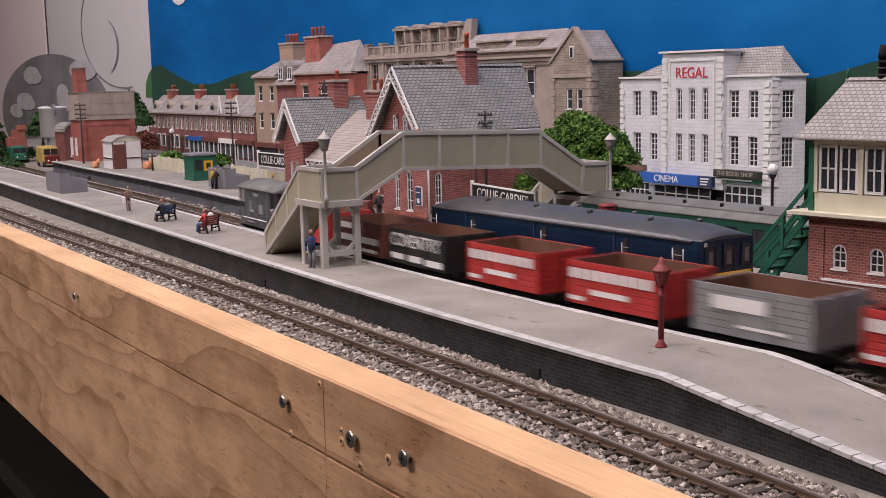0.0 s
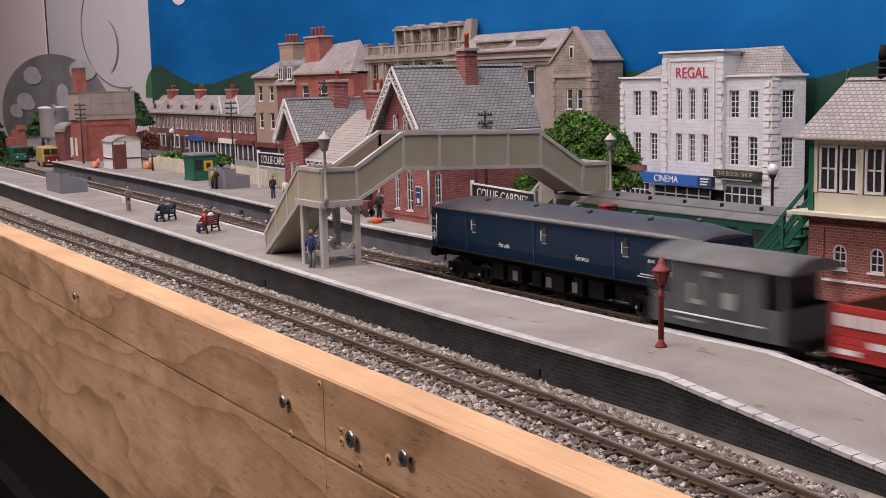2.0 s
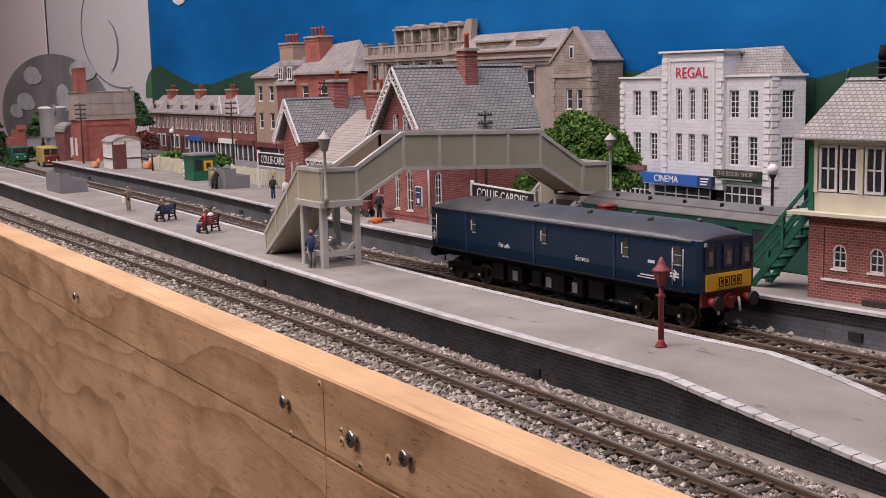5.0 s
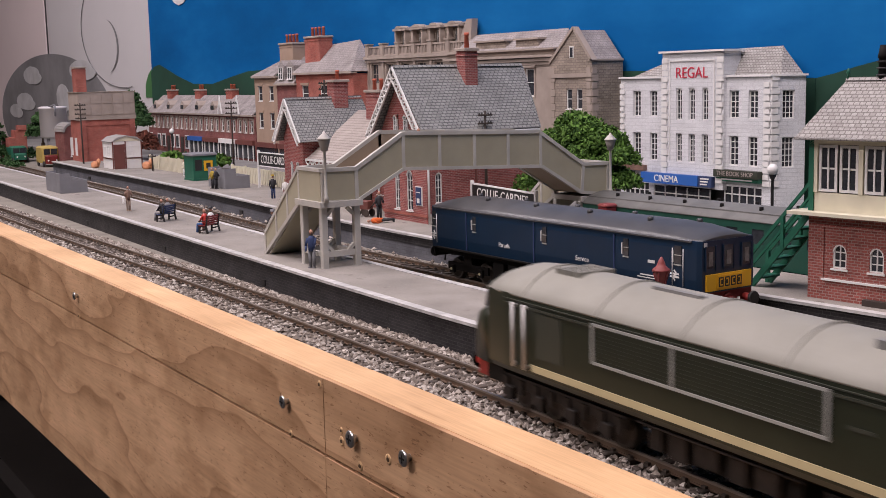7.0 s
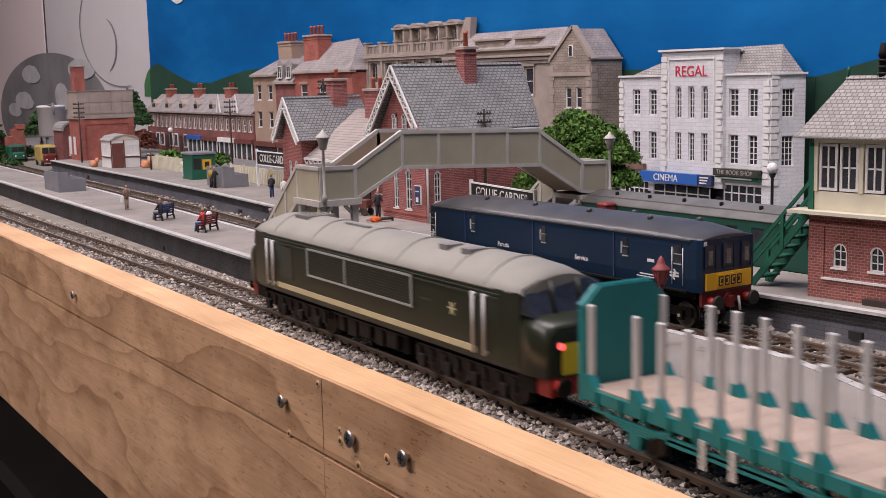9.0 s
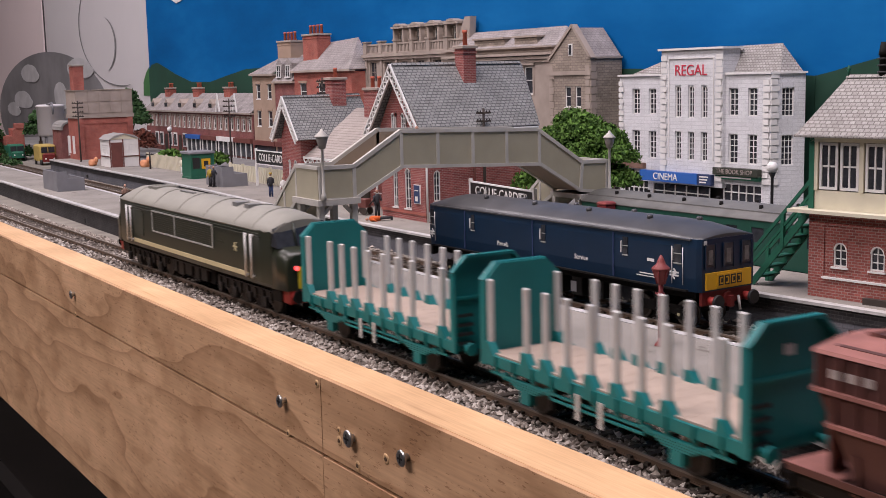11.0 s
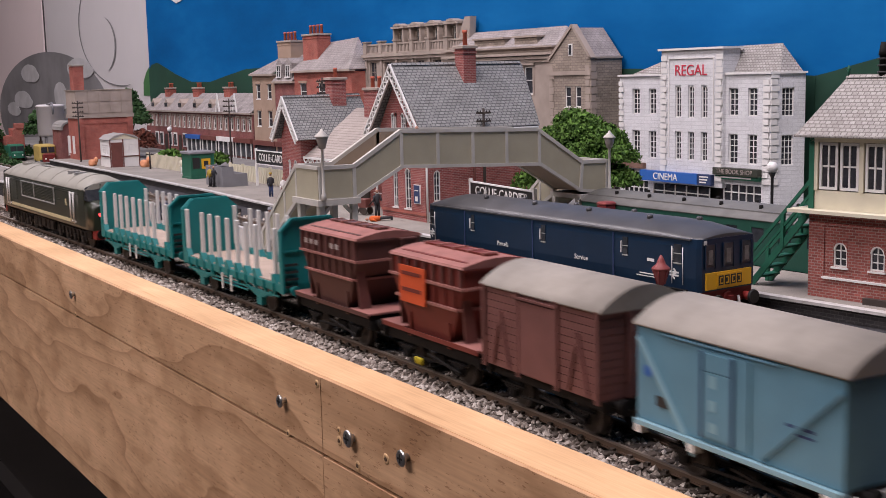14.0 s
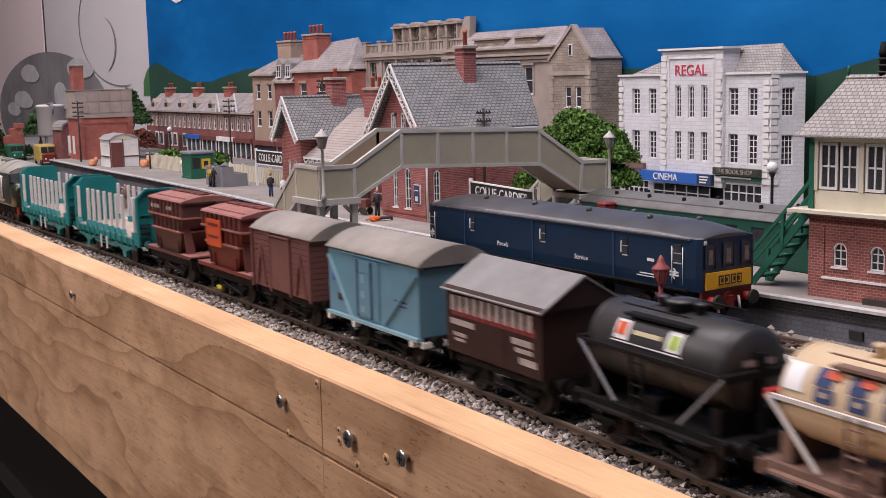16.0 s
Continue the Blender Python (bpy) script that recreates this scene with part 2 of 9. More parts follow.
M["wagon_red"] = paint("wagon_red", (0.45, 0.038, 0.033), 0.55, 0, 0.2)
M["wagon_in"] = paint("wagon_planks_inside", (0.17, 0.08, 0.05), 0.8, 0, 0.25)
M["bauxite"] = paint("bauxite_brown", (0.155, 0.064, 0.056), 0.65, 0, 0.2, 900, 70, 0.15)
M["hopper"] = paint("hopper_brown", (0.088, 0.034, 0.028), 0.6, 0, 0.2)
M["hopper_red"] = paint("hopper_rust_red", (0.150, 0.026, 0.018), 0.6, 0, 0.2)
M["hopper_roof"] = paint("dusty_pink_roof", (0.30, 0.128, 0.108), 0.75, 0, 0.3, 900, 110, 0.3)
M["orange"] = paint("orange_panel", (0.56, 0.085, 0.022), 0.6, 0, 0.15)
M["brown_wagon"] = paint("wagon_brown", (0.155, 0.055, 0.045), 0.6, 0, 0.2)
M["salt_brown"] = paint("umber_van_side", (0.040, 0.021, 0.019), 0.65, 0, 0.25, 900, 70, 0.15, 0.15)
M["grey_wagon"] = paint("wagon_grey", (0.245, 0.245, 0.25), 0.6, 0, 0.15)
M["grey_dk"] = paint("brake_van_grey", (0.092, 0.097, 0.104), 0.6, 0, 0.15)
M["teal"] = paint("teal_wagon", (0.008, 0.165, 0.165), 0.5, 0, 0.15)
M["timber_floor"] = paint("wagon_floor_boards", (0.42, 0.33, 0.268), 0.8, 0, 0.18)
M["stanchion"] = paint("grey_white_stanchion", (0.62, 0.61, 0.59), 0.45, 0.1, 0.08)
M["blue_van"] = paint("light_blue_van", (0.115, 0.252, 0.33), 0.55, 0, 0.12)
M["blue_strap"] = paint("pale_blue_strap", (0.22, 0.38, 0.44), 0.55, 0, 0.1)
M["van_roof"] = paint("buff_grey_roof", (0.295, 0.268, 0.232), 0.75, 0, 0.22, 900, 90)
M["roof_dark"] = paint("slate_grey_roof", (0.215, 0.212, 0.205), 0.7, 0, 0.2, 900, 90)
M["sack"] = paint("orange_brown_sack", (0.60, 0.27, 0.14), 0.8)
M["loco_green"] = paint("loco_green", (0.022, 0.027, 0.0155), 0.36, 0, 0.2, 900, 60, 0.05, 0.5)
M["loco_roof"] = paint("weathered_grey_roof", (0.265, 0.255, 0.22), 0.6, 0, 0.12)
M["loco_grille"] = paint("loco_grille_grey", (0.042, 0.047, 0.035), 0.5, 0, 0.15)
M["loco_line"] = paint("grey_lining", (0.33, 0.34, 0.32), 0.5, 0, 0.1)
M["cream_line"] = paint("cream_stripe", (0.50, 0.45, 0.27), 0.5, 0, 0.12)
M["tail"] = glow("tail_lamp_lens", (1.0, 0.05, 0.05), 4.0)
M["tank"] = paint("black_tank", (0.034, 0.032, 0.031), 0.42, 0, 0.4)
M["tank_cream"] = paint("cream_tank", (0.56, 0.43, 0.27), 0.5, 0, 0.1)
M["sign_black"] = paint("sign_black", (0.02, 0.02, 0.02), 0.5)
M["sign_blue"] = paint("sign_blue", (0.03, 0.12, 0.42), 0.5, 0, 0.1)
M["sign_red"] = paint("sign_letter_red", (0.52, 0.04, 0.07), 0.5, 0, 0.06)
M["navy"] = paint("navy_cloth", (0.03, 0.05, 0.13), 0.8)
M["figure_blue"] = paint("blue_cloth", (0.05, 0.11, 0.26), 0.8)
M["figure_dark"] = paint("dark_cloth", (0.03, 0.03, 0.035), 0.8)
M["figure_brown"] = paint("brown_cloth", (0.20, 0.12, 0.09), 0.8)
M["figure_yellow"] = paint("ochre_cloth", (0.42, 0.30, 0.05), 0.8)
M["figure_orange"] = paint("orange_cloth", (0.70, 0.14, 0.03), 0.8)
M["figure_skin"] = paint("flesh_paint", (0.50, 0.28, 0.20), 0.7)
M["leaf"] = foliage("tree_leaf", (0.026, 0.062, 0.012), (0.085, 0.165, 0.032))
M["leaf_dark"] = foliage("bush_leaf", (0.02, 0.05, 0.015), (0.04, 0.085, 0.03))
M["leaf_red"] = foliage("red_bush_leaf", (0.075, 0.028, 0.020), (0.13, 0.045, 0.030))
M["bark"] = paint("bark", (0.12, 0.085, 0.06), 0.9, 0, 0.3, 1500, 200, 0.6)
M["hill"] = paint("painted_hill", (0.011, 0.056, 0.033), 0.8, 0, 0.35, 60, 14, 0.0)
M["hill_pale"] = paint("painted_hillside", (0.05, 0.16, 0.05), 0.8, 0, 0.3, 60, 14, 0.0)
M["wall_grey"] = paint("grey_board", (0.74, 0.635, 0.63), 0.85, 0, 0.06, 40, 3, 0.0)
M["wall_grey2"] = paint("grey_board_darker", (0.56, 0.54, 0.545), 0.85, 0, 0.08, 40, 3, 0.0)
M["smoke_grey"] = paint("painted_dark_grey", (0.215, 0.21, 0.215), 0.8, 0, 0.3, 40, 12, 0.0)
M["cloud"] = paint("painted_cloud", (0.62, 0.62, 0.64), 0.8, 0, 0.1, 60, 20, 0.0)
M["room_wall"] = paint("room_wall", (0.36, 0.34, 0.33), 0.9, 0, 0.05, 20, 2, 0.0)
M["room_floor"] = paint("dark_carpet", (0.06, 0.055, 0.05), 0.95, 0, 0.3, 300, 5, 0.3)
M["dark_shelf"] = paint("dark_stained_timber", (0.03, 0.026, 0.024), 0.6, 0, 0.3, 300, 12, 0.2)

m_, nt_, b_ = nodes_of("painted_sky")
v_ = coords(nt_, "Object", (1.2, 1, 3.2))
link(nt_, ramp(nt_, noise_tex(nt_, v_, 2.2, 6, 0.6), [(0.25, (0.002, 0.062, 0.20)), (0.5, (0.004, 0.105, 0.315)), (0.75, (0.014, 0.175, 0.45))]), b_.inputs["Base Color"])
b_.inputs["Roughness"].default_value = 0.7
b_.inputs["Specular IOR Level"].default_value = 0.06
M["sky"] = m_


# ---- mesh helpers ----
class Build:
    def __init__(self):
        self.v, self.f, self.smooth = [], [], []

    def poly(self, pts, smooth=False):
        i = len(self.v)
        self.v += [tuple(p) for p in pts]
        self.f.append(tuple(range(i, i + len(pts))))
        self.smooth.append(smooth)
        return self

    def faces(self, pts, faces, smooth=False):
        i = len(self.v)
        self.v += [tuple(p) for p in pts]
        for f in faces:
            self.f.append(tuple(k + i for k in f))
            self.smooth.append(smooth)
        return self

    def box(self, x0, x1, y0, y1, z0, z1):
        x0, x1, y0, y1, z0, z1 = min(x0, x1), max(x0, x1), min(y0, y1), max(y0, y1), min(z0, z1), max(z0, z1)
        return self.faces([(x0, y0, z0), (x1, y0, z0), (x1, y1, z0), (x0, y1, z0), (x0, y0, z1), (x1, y0, z1), (x1, y1, z1), (x0, y1, z1)],
                          [(3, 2, 1, 0), (4, 5, 6, 7), (0, 1, 5, 4), (1, 2, 6, 5), (2, 3, 7, 6), (3, 0, 4, 7)])

    def chamfer(self, x0, x1, y0, y1, z0, z1, c):
        """A box with its four upright and four top edges cut off."""
        lo = [(x0 + c, y0), (x1 - c, y0), (x1, y0 + c), (x1, y1 - c), (x1 - c, y1), (x0 + c, y1), (x0, y1 - c), (x0, y0 + c)]
        mx, my = (x0 + x1) / 2, (y0 + y1) / 2
        kx, ky = 1 - 2 * c / (x1 - x0), 1 - 2 * c / (y1 - y0)
        top = [(mx + (x - mx) * kx, my + (y - my) * ky) for x, y in lo]
        pts = [(x, y, z0) for x, y in lo] + [(x, y, z1 - c) for x, y in lo] + [(x, y, z1) for x, y in top]
        fs = [tuple(reversed(range(8))), tuple(range(16, 24))]
        for k in range(8):
            n = (k + 1) % 8
            fs += [(k, n, n + 8, k + 8), (k + 8, n + 8, n + 16, k + 16)]
        return self.faces(pts, fs)

    def prism(self, section, a, b, axis="x", smooth=False):
        """A section (u, v) drawn along an axis from a to b: x: (y, z), y: (x, z), z: (x, y)."""
        put = {"x": lambda t, u, v: (t, u, v), "y": lambda t, u, v: (u, t, v), "z": lambda t, u, v: (u, v, t)}[axis]
        area2 = sum(p[0] * q[1] - q[0] * p[1] for p, q in zip(section, section[1:] + section[:1]))
        flip = (area2 < 0) != (axis == "y")
        s = section[::-1] if flip else section
        n = len(s)
        pts = [put(a, *p) for p in s] + [put(b, *p) for p in s]
        if b < a:
            s = s[::-1]
            pts = [put(a, *p) for p in s] + [put(b, *p) for p in s]
        self.faces(pts, [tuple(reversed(range(n))), tuple(range(n, 2 * n))])
        i = len(self.v) - 2 * n
        for k in range(n):
            m = (k + 1) % n
            self.f.append((i + k, i + m, i + n + m, i + n + k))
            self.smooth.append(smooth)
        return self

    def tube(self, p0, p1, r0, r1=None, n=8, smooth=True):
        r1 = r0 if r1 is None else r1
        p0, p1 = Vector(p0), Vector(p1)
        d = (p1 - p0).normalized()
        a = d.orthogonal().normalized()
        b = d.cross(a)
        pts = [p + (a * math.cos(6.28319 * k / n) + b * math.sin(6.28319 * k / n)) * r for p, r in ((p0, r0), (p1, r1)) for k in range(n)]
        self.faces(pts, [tuple(reversed(range(n))), tuple(range(n, 2 * n))])
        i = len(self.v) - 2 * n
        for k in range(n):
            m = (k + 1) % n
            self.f.append((i + k, i + m, i + n + m, i + n + k))
            self.smooth.append(smooth)
        return self

    def lathe(self, cx, cy, profile, n=10):
        """A turned shape about an upright axis; profile rows (r, z) from below."""
        pts, fs = [], []
        for r, z in profile:
            pts += [(cx + r * math.cos(6.28319 * k / n), cy + r * math.sin(6.28319 * k / n), z) for k in range(n)]
        for j in range(len(profile) - 1):
            for k in range(n):
                m = (k + 1) % n
                fs.append((j * n + k, j * n + m, (j + 1) * n + m, (j + 1) * n + k))
        self.faces(pts, fs, True)
        e = (len(profile) - 1) * n
        i = len(self.v) - len(pts)
        self.f += [tuple(i + k for k in reversed(range(n))), tuple(i + e + k for k in range(n))]
        self.smooth += [False, False]
        return self

    def blob(self, c, r, seed=0, rough=0.25, sub=1):
        """An uneven rounded lump."""
        bm = bmesh.new()
        bmesh.ops.create_icosphere(bm, subdivisions=sub, radius=1.0)
        rnd = random.Random(seed)
        pts = [tuple(Vector(c) + Vector((v.co.x * r[0], v.co.y * r[1], v.co.z * r[2])) * (1 + rough * (rnd.random() - 0.5) * 2)) for v in bm.verts]
        self.faces(pts, [tuple(v.index for v in f.verts) for f in bm.faces], True)
        bm.free()
        return self

    def mesh(self, name, mat):
        me = bpy.data.meshes.new(name)
        me.from_pydata(self.v, [], self.f)
        me.polygons.foreach_set("use_smooth", self.smooth)
        uv = me.uv_layers.new(name="UVMap").data
        for p in me.polygons:
            n = p.normal
            u = Vector((0, 0, 1)).cross(n)
            u = Vector((1, 0, 0)) if u.length < 1e-3 else u.normalized()
            w = n.cross(u)
            for li in p.loop_indices:
                co = me.vertices[me.loops[li].vertex_index].co
                uv[li].uv = (co.dot(u), co.dot(w))
        for m in (mat if isinstance(mat, (list, tuple)) else [mat]):
            me.materials.append(m)
        return me


def as_mesh(name, b, mat):
    return b if isinstance(b, bpy.types.Mesh) else b.mesh(name, M[mat] if isinstance(mat, str) else mat)


def part(name, b, mat, parent, label=""):
    ob = new(name, as_mesh(name, b, mat))
    ob.parent = parent
    return tagged(ob, label)


def piece_at(name, mesh, parent, m):
    ob = new(name, mesh)
    ob.parent = parent
    ob.matrix_basis = m
    return ob


def thing(name, label, category, m=None, group="", kind=""):
    ob = new(name)
    ob.empty_display_size = 0.01
    if m is not None:
        ob.matrix_basis = m
    return tagged(ob, label, category, group, kind)


def solid(name, b, mat, label, category, group="", kind="", m=None):
    ob = new(name, as_mesh(name, b, mat))
    if m is not None:
        ob.matrix_basis = m
    return tagged(ob, label, category, group, kind)


def wall_grid(b, x0, x1, z0, z1, y0, y1, holes):
    """An upright wall from y0 (outside) to y1 with openings (x0, x1, z0, z1) cut through."""
    xs = sorted({x0, x1, *[h[0] for h in holes], *[h[1] for h in holes]})
    zs = sorted({z0, z1, *[h[2] for h in holes], *[h[3] for h in holes]})
    xs = [x for x in xs if x0 <= x <= x1]
    zs = [z for z in zs if z0 <= z <= z1]
    inside = lambda x, z: x0 < x < x1 and z0 < z < z1 and not any(h[0] < x < h[1] and h[2] < z < h[3] for h in holes)
    for a, c in zip(xs, xs[1:]):
        for d, e in zip(zs, zs[1:]):
            mx, mz = (a + c) / 2, (d + e) / 2
            if not inside(mx, mz):
                continue
            b.poly([(a, y0, d), (c, y0, d), (c, y0, e), (a, y0, e)])
            b.poly([(c, y1, d), (a, y1, d), (a, y1, e), (c, y1, e)])
            eps = 1e-6
            if not inside(a - eps, mz):
                b.poly([(a, y1, d), (a, y0, d), (a, y0, e), (a, y1, e)])
            if not inside(c + eps, mz):
                b.poly([(c, y0, d), (c, y1, d), (c, y1, e), (c, y0, e)])
            if not inside(mx, d - eps):
                b.poly([(a, y1, d), (c, y1, d), (c, y0, d), (a, y0, d)])
            if not inside(mx, e + eps):
                b.poly([(a, y0, e), (c, y0, e), (c, y1, e), (a, y1, e)])
    return b


WINDOWS = {}


def window(parent, x0, x1, z0, z1, y, cols=2, rows=3, frame="white", sill=True, pane="glass", bar=0.00045, m=None, arch=False, wall="white"):
    """A glazed window in an opening: frame with bars, pane and sill, set back from the wall's face at y."""
    w, h = round(x1 - x0, 5), round(z1 - z0, 5)
    key = (w, h, cols, rows, frame, sill, pane, arch, wall)
    if key not in WINDOWS:
        f, head = Build(), Build()
        t, d0, d1 = bar * 1.6, 0.0002, 0.0012
        f.box(0, t, d0, d1, 0, h).box(w - t, w, d0, d1, 0, h).box(t, w - t, d0, d1, 0, t).box(t, w - t, d0, d1, h - t, h)
        for k in range(1, cols):
            f.box(w * k / cols - bar / 2, w * k / cols + bar / 2, d0, d1, t, h - t)
        for k in range(1, rows):
            f.box(t, w - t, d0 + 0.00015, d1 - 0.0001, h * k / rows - bar / 2, h * k / rows + bar / 2)
        if arch:
            n = 8
            r = w / 2
            arc = [(r - r * math.cos(math.pi * k / n), h - r + r * math.sin(math.pi * k / n)) for k in range(n + 1)]
            for half in (arc[:n // 2 + 1] + [(0, h)], arc[n // 2:] + [(w, h)]):
                head.prism(half, -0.0005, d1 + 0.0002, "y")
            inn = [(r - (r - t) * math.cos(math.pi * k / n), h - r + (r - t) * math.sin(math.pi * k / n)) for k in range(n + 1)]
            for k in range(n):
                f.prism([arc[k], arc[k + 1], inn[k + 1], inn[k]], -0.0003, d1 + 0.0001, "y")
        g = Build().box(t * 0.5, w - t * 0.5, 0.0008, 0.00105, t * 0.5, h - t * 0.5)
        s = Build().box(-0.0008, w + 0.0008, -0.0010, 0.0010, -0.0009, -0.00005)
        WINDOWS[key] = (f.mesh("window_frame", M[frame]), g.mesh("pane", M[pane]), s.mesh("sill", M["white"] if frame == "white" else M[frame]), head.mesh("arch_head", M[wall]) if arch else None)
    fr, gl, sl, hd = WINDOWS[key]
    at = (m or Matrix.Identity(4)) @ Matrix.Translation((x0, y + 0.0006, z0))
    o = piece_at("window", fr, parent, at)
    p = new("pane", gl)
    p.parent = o
    if hd:
        p = new("arch_head", hd)
        p.parent = o
    if sill:
        p = new("sill", sl)
        p.parent = o
    return o


def letters(parent, text, size, m, mat, name="lettering", depth=0.0002):
    """Raised words from the built-in font, as a mesh."""
    c = bpy.data.curves.new(name, "FONT")
    c.body, c.size, c.extrude, c.align_x, c.align_y = text, size, depth, "CENTER", "CENTER"
    tmp = new("tmp", c)
    me = bpy.data.meshes.new_from_object(tmp.evaluated_get(bpy.context.evaluated_depsgraph_get()))
    bpy.data.objects.remove(tmp)
    me.materials.clear()
    me.materials.append(M[mat])
    ob = new(name, me)
    ob.parent = parent
    ob.matrix_basis = m
    return ob


FRONT = pose(0, 0, 0, 90, 0, 0)

# ---- the plan: tracks and platform edges ----
def near_y(x):
    """Centre line of the near track."""
    if x > -0.18:
        y0 = -0.10986 * -0.18 - 0.14723 * 0.0324 - 0.05625 * -0.005832
        s0 = -0.10986 - 2 * 0.14723 * -0.18 - 3 * 0.05625 * 0.0324
        return y0 + s0 * 0.05 * (1 - math.exp(-(x + 0.18) / 0.05))
    if x < -1.2:
        return 0.01702 + (x + 1.2) * 0.0006
    return -0.10986 * x - 0.14723 * x * x - 0.05625 * x ** 3


def lerp(x, pts):
    if x <= pts[0][0]:
        return pts[0][1]
    for (a, u), (b, v) in zip(pts, pts[1:]):
        if x <= b:
            t = (x - a) / (b - a)
            return u + (v - u) * t
    return pts[-1][1]


NEAR_EDGE = [(-2.2, 0.066), (-1.42, 0.0625), (-1.17, 0.0576), (-0.82, 0.0523), (-0.69, 0.0496), (-0.55, 0.0472), (-0.454, 0.0463), (-0.36, 0.0480), (-0.31, 0.0492), (-0.27, 0.0482), (-0.22, 0.0472), (-0.16, 0.0468)]
REAR_EDGE = [(-2.2, 0.128), (-1.278, 0.1195), (-0.995, 0.1127), (-0.83, 0.1067), (-0.624, 0.0999), (-0.54, 0.0990), (-0.47, 0.1000), (-0.36, 0.1035), (-0.30, 0.1078), (-0.28, 0.1062), (-0.255, 0.1025), (-0.16, 0.0880)]
GOODS_LINE = REAR_EDGE[:7] + [(-0.36, 0.1035), (-0.30, 0.1080), (-0.16, 0.1160)]
FAR_EDGE = [(-2.2, 0.215), (-1.55, 0.2000), (-1.35, 0.1990), (-1.12, 0.1930), (-0.97, 0.1850), (-0.92, 0.1825), (-0.76, 0.1790), (-0.68, 0.1800), (-0.40, 0.1890), (-0.33, 0.1960), (0.2, 0.235)]


def smooth_lerp(x, pts, w=0.06):
    return sum(lerp(x + d * w, pts) for d in (-1, -0.5, 0, 0.5, 1)) / 5


def goods_y(x):
    """Centre line of the goods train's track, behind the island platform."""
    return smooth_lerp(x, GOODS_LINE) + 0.0202 if x < -0.25 else smooth_lerp(-0.25, GOODS_LINE) + 0.0202 + (x + 0.25) * 0.05


def bay_y(x):
    """Centre line of the parcels car's track."""
    return smooth_lerp(x, FAR_EDGE) - 0.0235 if x < -0.80 else 0.155 + (x + 0.63) * 0.0315


def coach_y(x):
    return 0.2685 + (x + 0.5) * 0.03


def spread(a, b, step):
    n = max(1, round((b - a) / step))
    return [a + (b - a) * k / n for k in range(n + 1)]


def ribbon(b, xs, y0, y1, z0, z1):
    """A solid strip along x between two edges; y0, y1, z0, z1 are functions of x."""
    pts = []
    for x in xs:
        pts += [(x, y0(x), z0(x)), (x, y1(x), z0(x)), (x, y1(x), z1(x)), (x, y0(x), z1(x))]
    fs = [(3, 2, 1, 0)]
    for k in range(len(xs) - 1):
        i = 4 * k
        for a, c in ((0, 1), (1, 2), (2, 3), (3, 0)):
            fs.append((i + a, i + c, i + 4 + c, i + 4 + a))
    n = 4 * (len(xs) - 1)
    fs.append((n, n + 1, n + 2, n + 3))
    return b.faces(pts, fs)


# ---- the room ----
tagged(solid("floor", Build().box(-3.6, 2.7, -2.6, 1.0, -0.98, -0.95), "room_floor", "dark carpeted floor of the room", "floor"), kind="structure")
tagged(solid("ceiling", Build().box(-3.6, 2.7, -2.6, 1.0, 1.40, 1.44), "room_wall", "plain white ceiling of the room", "ceiling"), kind="structure")
tagged(solid("wall_north", Build().box(-3.6, 2.7, 0.96, 1.0, -0.95, 1.40), "room_wall", "plain wall behind the layout", "wall"), kind="structure")
tagged(solid("wall_south", Build().box(-3.6, 2.7, -2.64, -2.6, -0.95, 1.40), "room_wall", "plain wall facing the layout", "wall"), kind="structure")
tagged(solid("wall_west", Build().box(-3.64, -3.6, -2.6, 1.0, -0.95, 1.40), "room_wall", "plain end wall of the room", "wall"), kind="structure")
tagged(solid("wall_east", Build().box(2.7, 2.74, -2.6, 1.0, -0.95, 1.40), "room_wall", "plain end wall of the room", "wall"), kind="structure")

# ---- baseboard ----
ground = tagged(solid("ground", Build().box(-3.5, 2.4, -0.0055, 0.4528, -0.02, -0.0042), "ground", "scenic baseboard covered with fine ground material", "ground"), kind="structure")
board = thing("baseboard", "plywood layout baseboard with a planed pine top edge", "baseboard")
part("top_strip", Build().box(-2.6, -0.4203, -0.0256, -0.0056, -0.0148, 0.0008), "pine", board, "planed pine edge strip")
part("top_strip", Build().box(-0.4199, 2.4, -0.0256, -0.0056, -0.0150, 0.0010), "pine", board, "planed pine edge strip")
part("front_panel", Build().box(-2.6, -0.4204, -0.0275, -0.0256, -0.0301, 0.0006), "ply", board, "figured plywood facing strip")
part("front_panel", Build().box(-0.4198, 2.4, -0.0275, -0.0256, -0.0301, 0.0008), "ply", board, "figured plywood facing strip")
part("side_panel", Build().box(-2.6, -0.4206, -0.0275, -0.0060, -0.1400, -0.0315), "ply", board, "figured plywood side panel")
part("side_panel", Build().box(-0.4196, 2.4, -0.0278, -0.0060, -0.1400, -0.0315), "ply", board, "figured plywood side panel")
part("deck", Build().box(-2.6, 2.4, -0.0050, 0.4528, -0.0330, -0.0205), "ply", board)


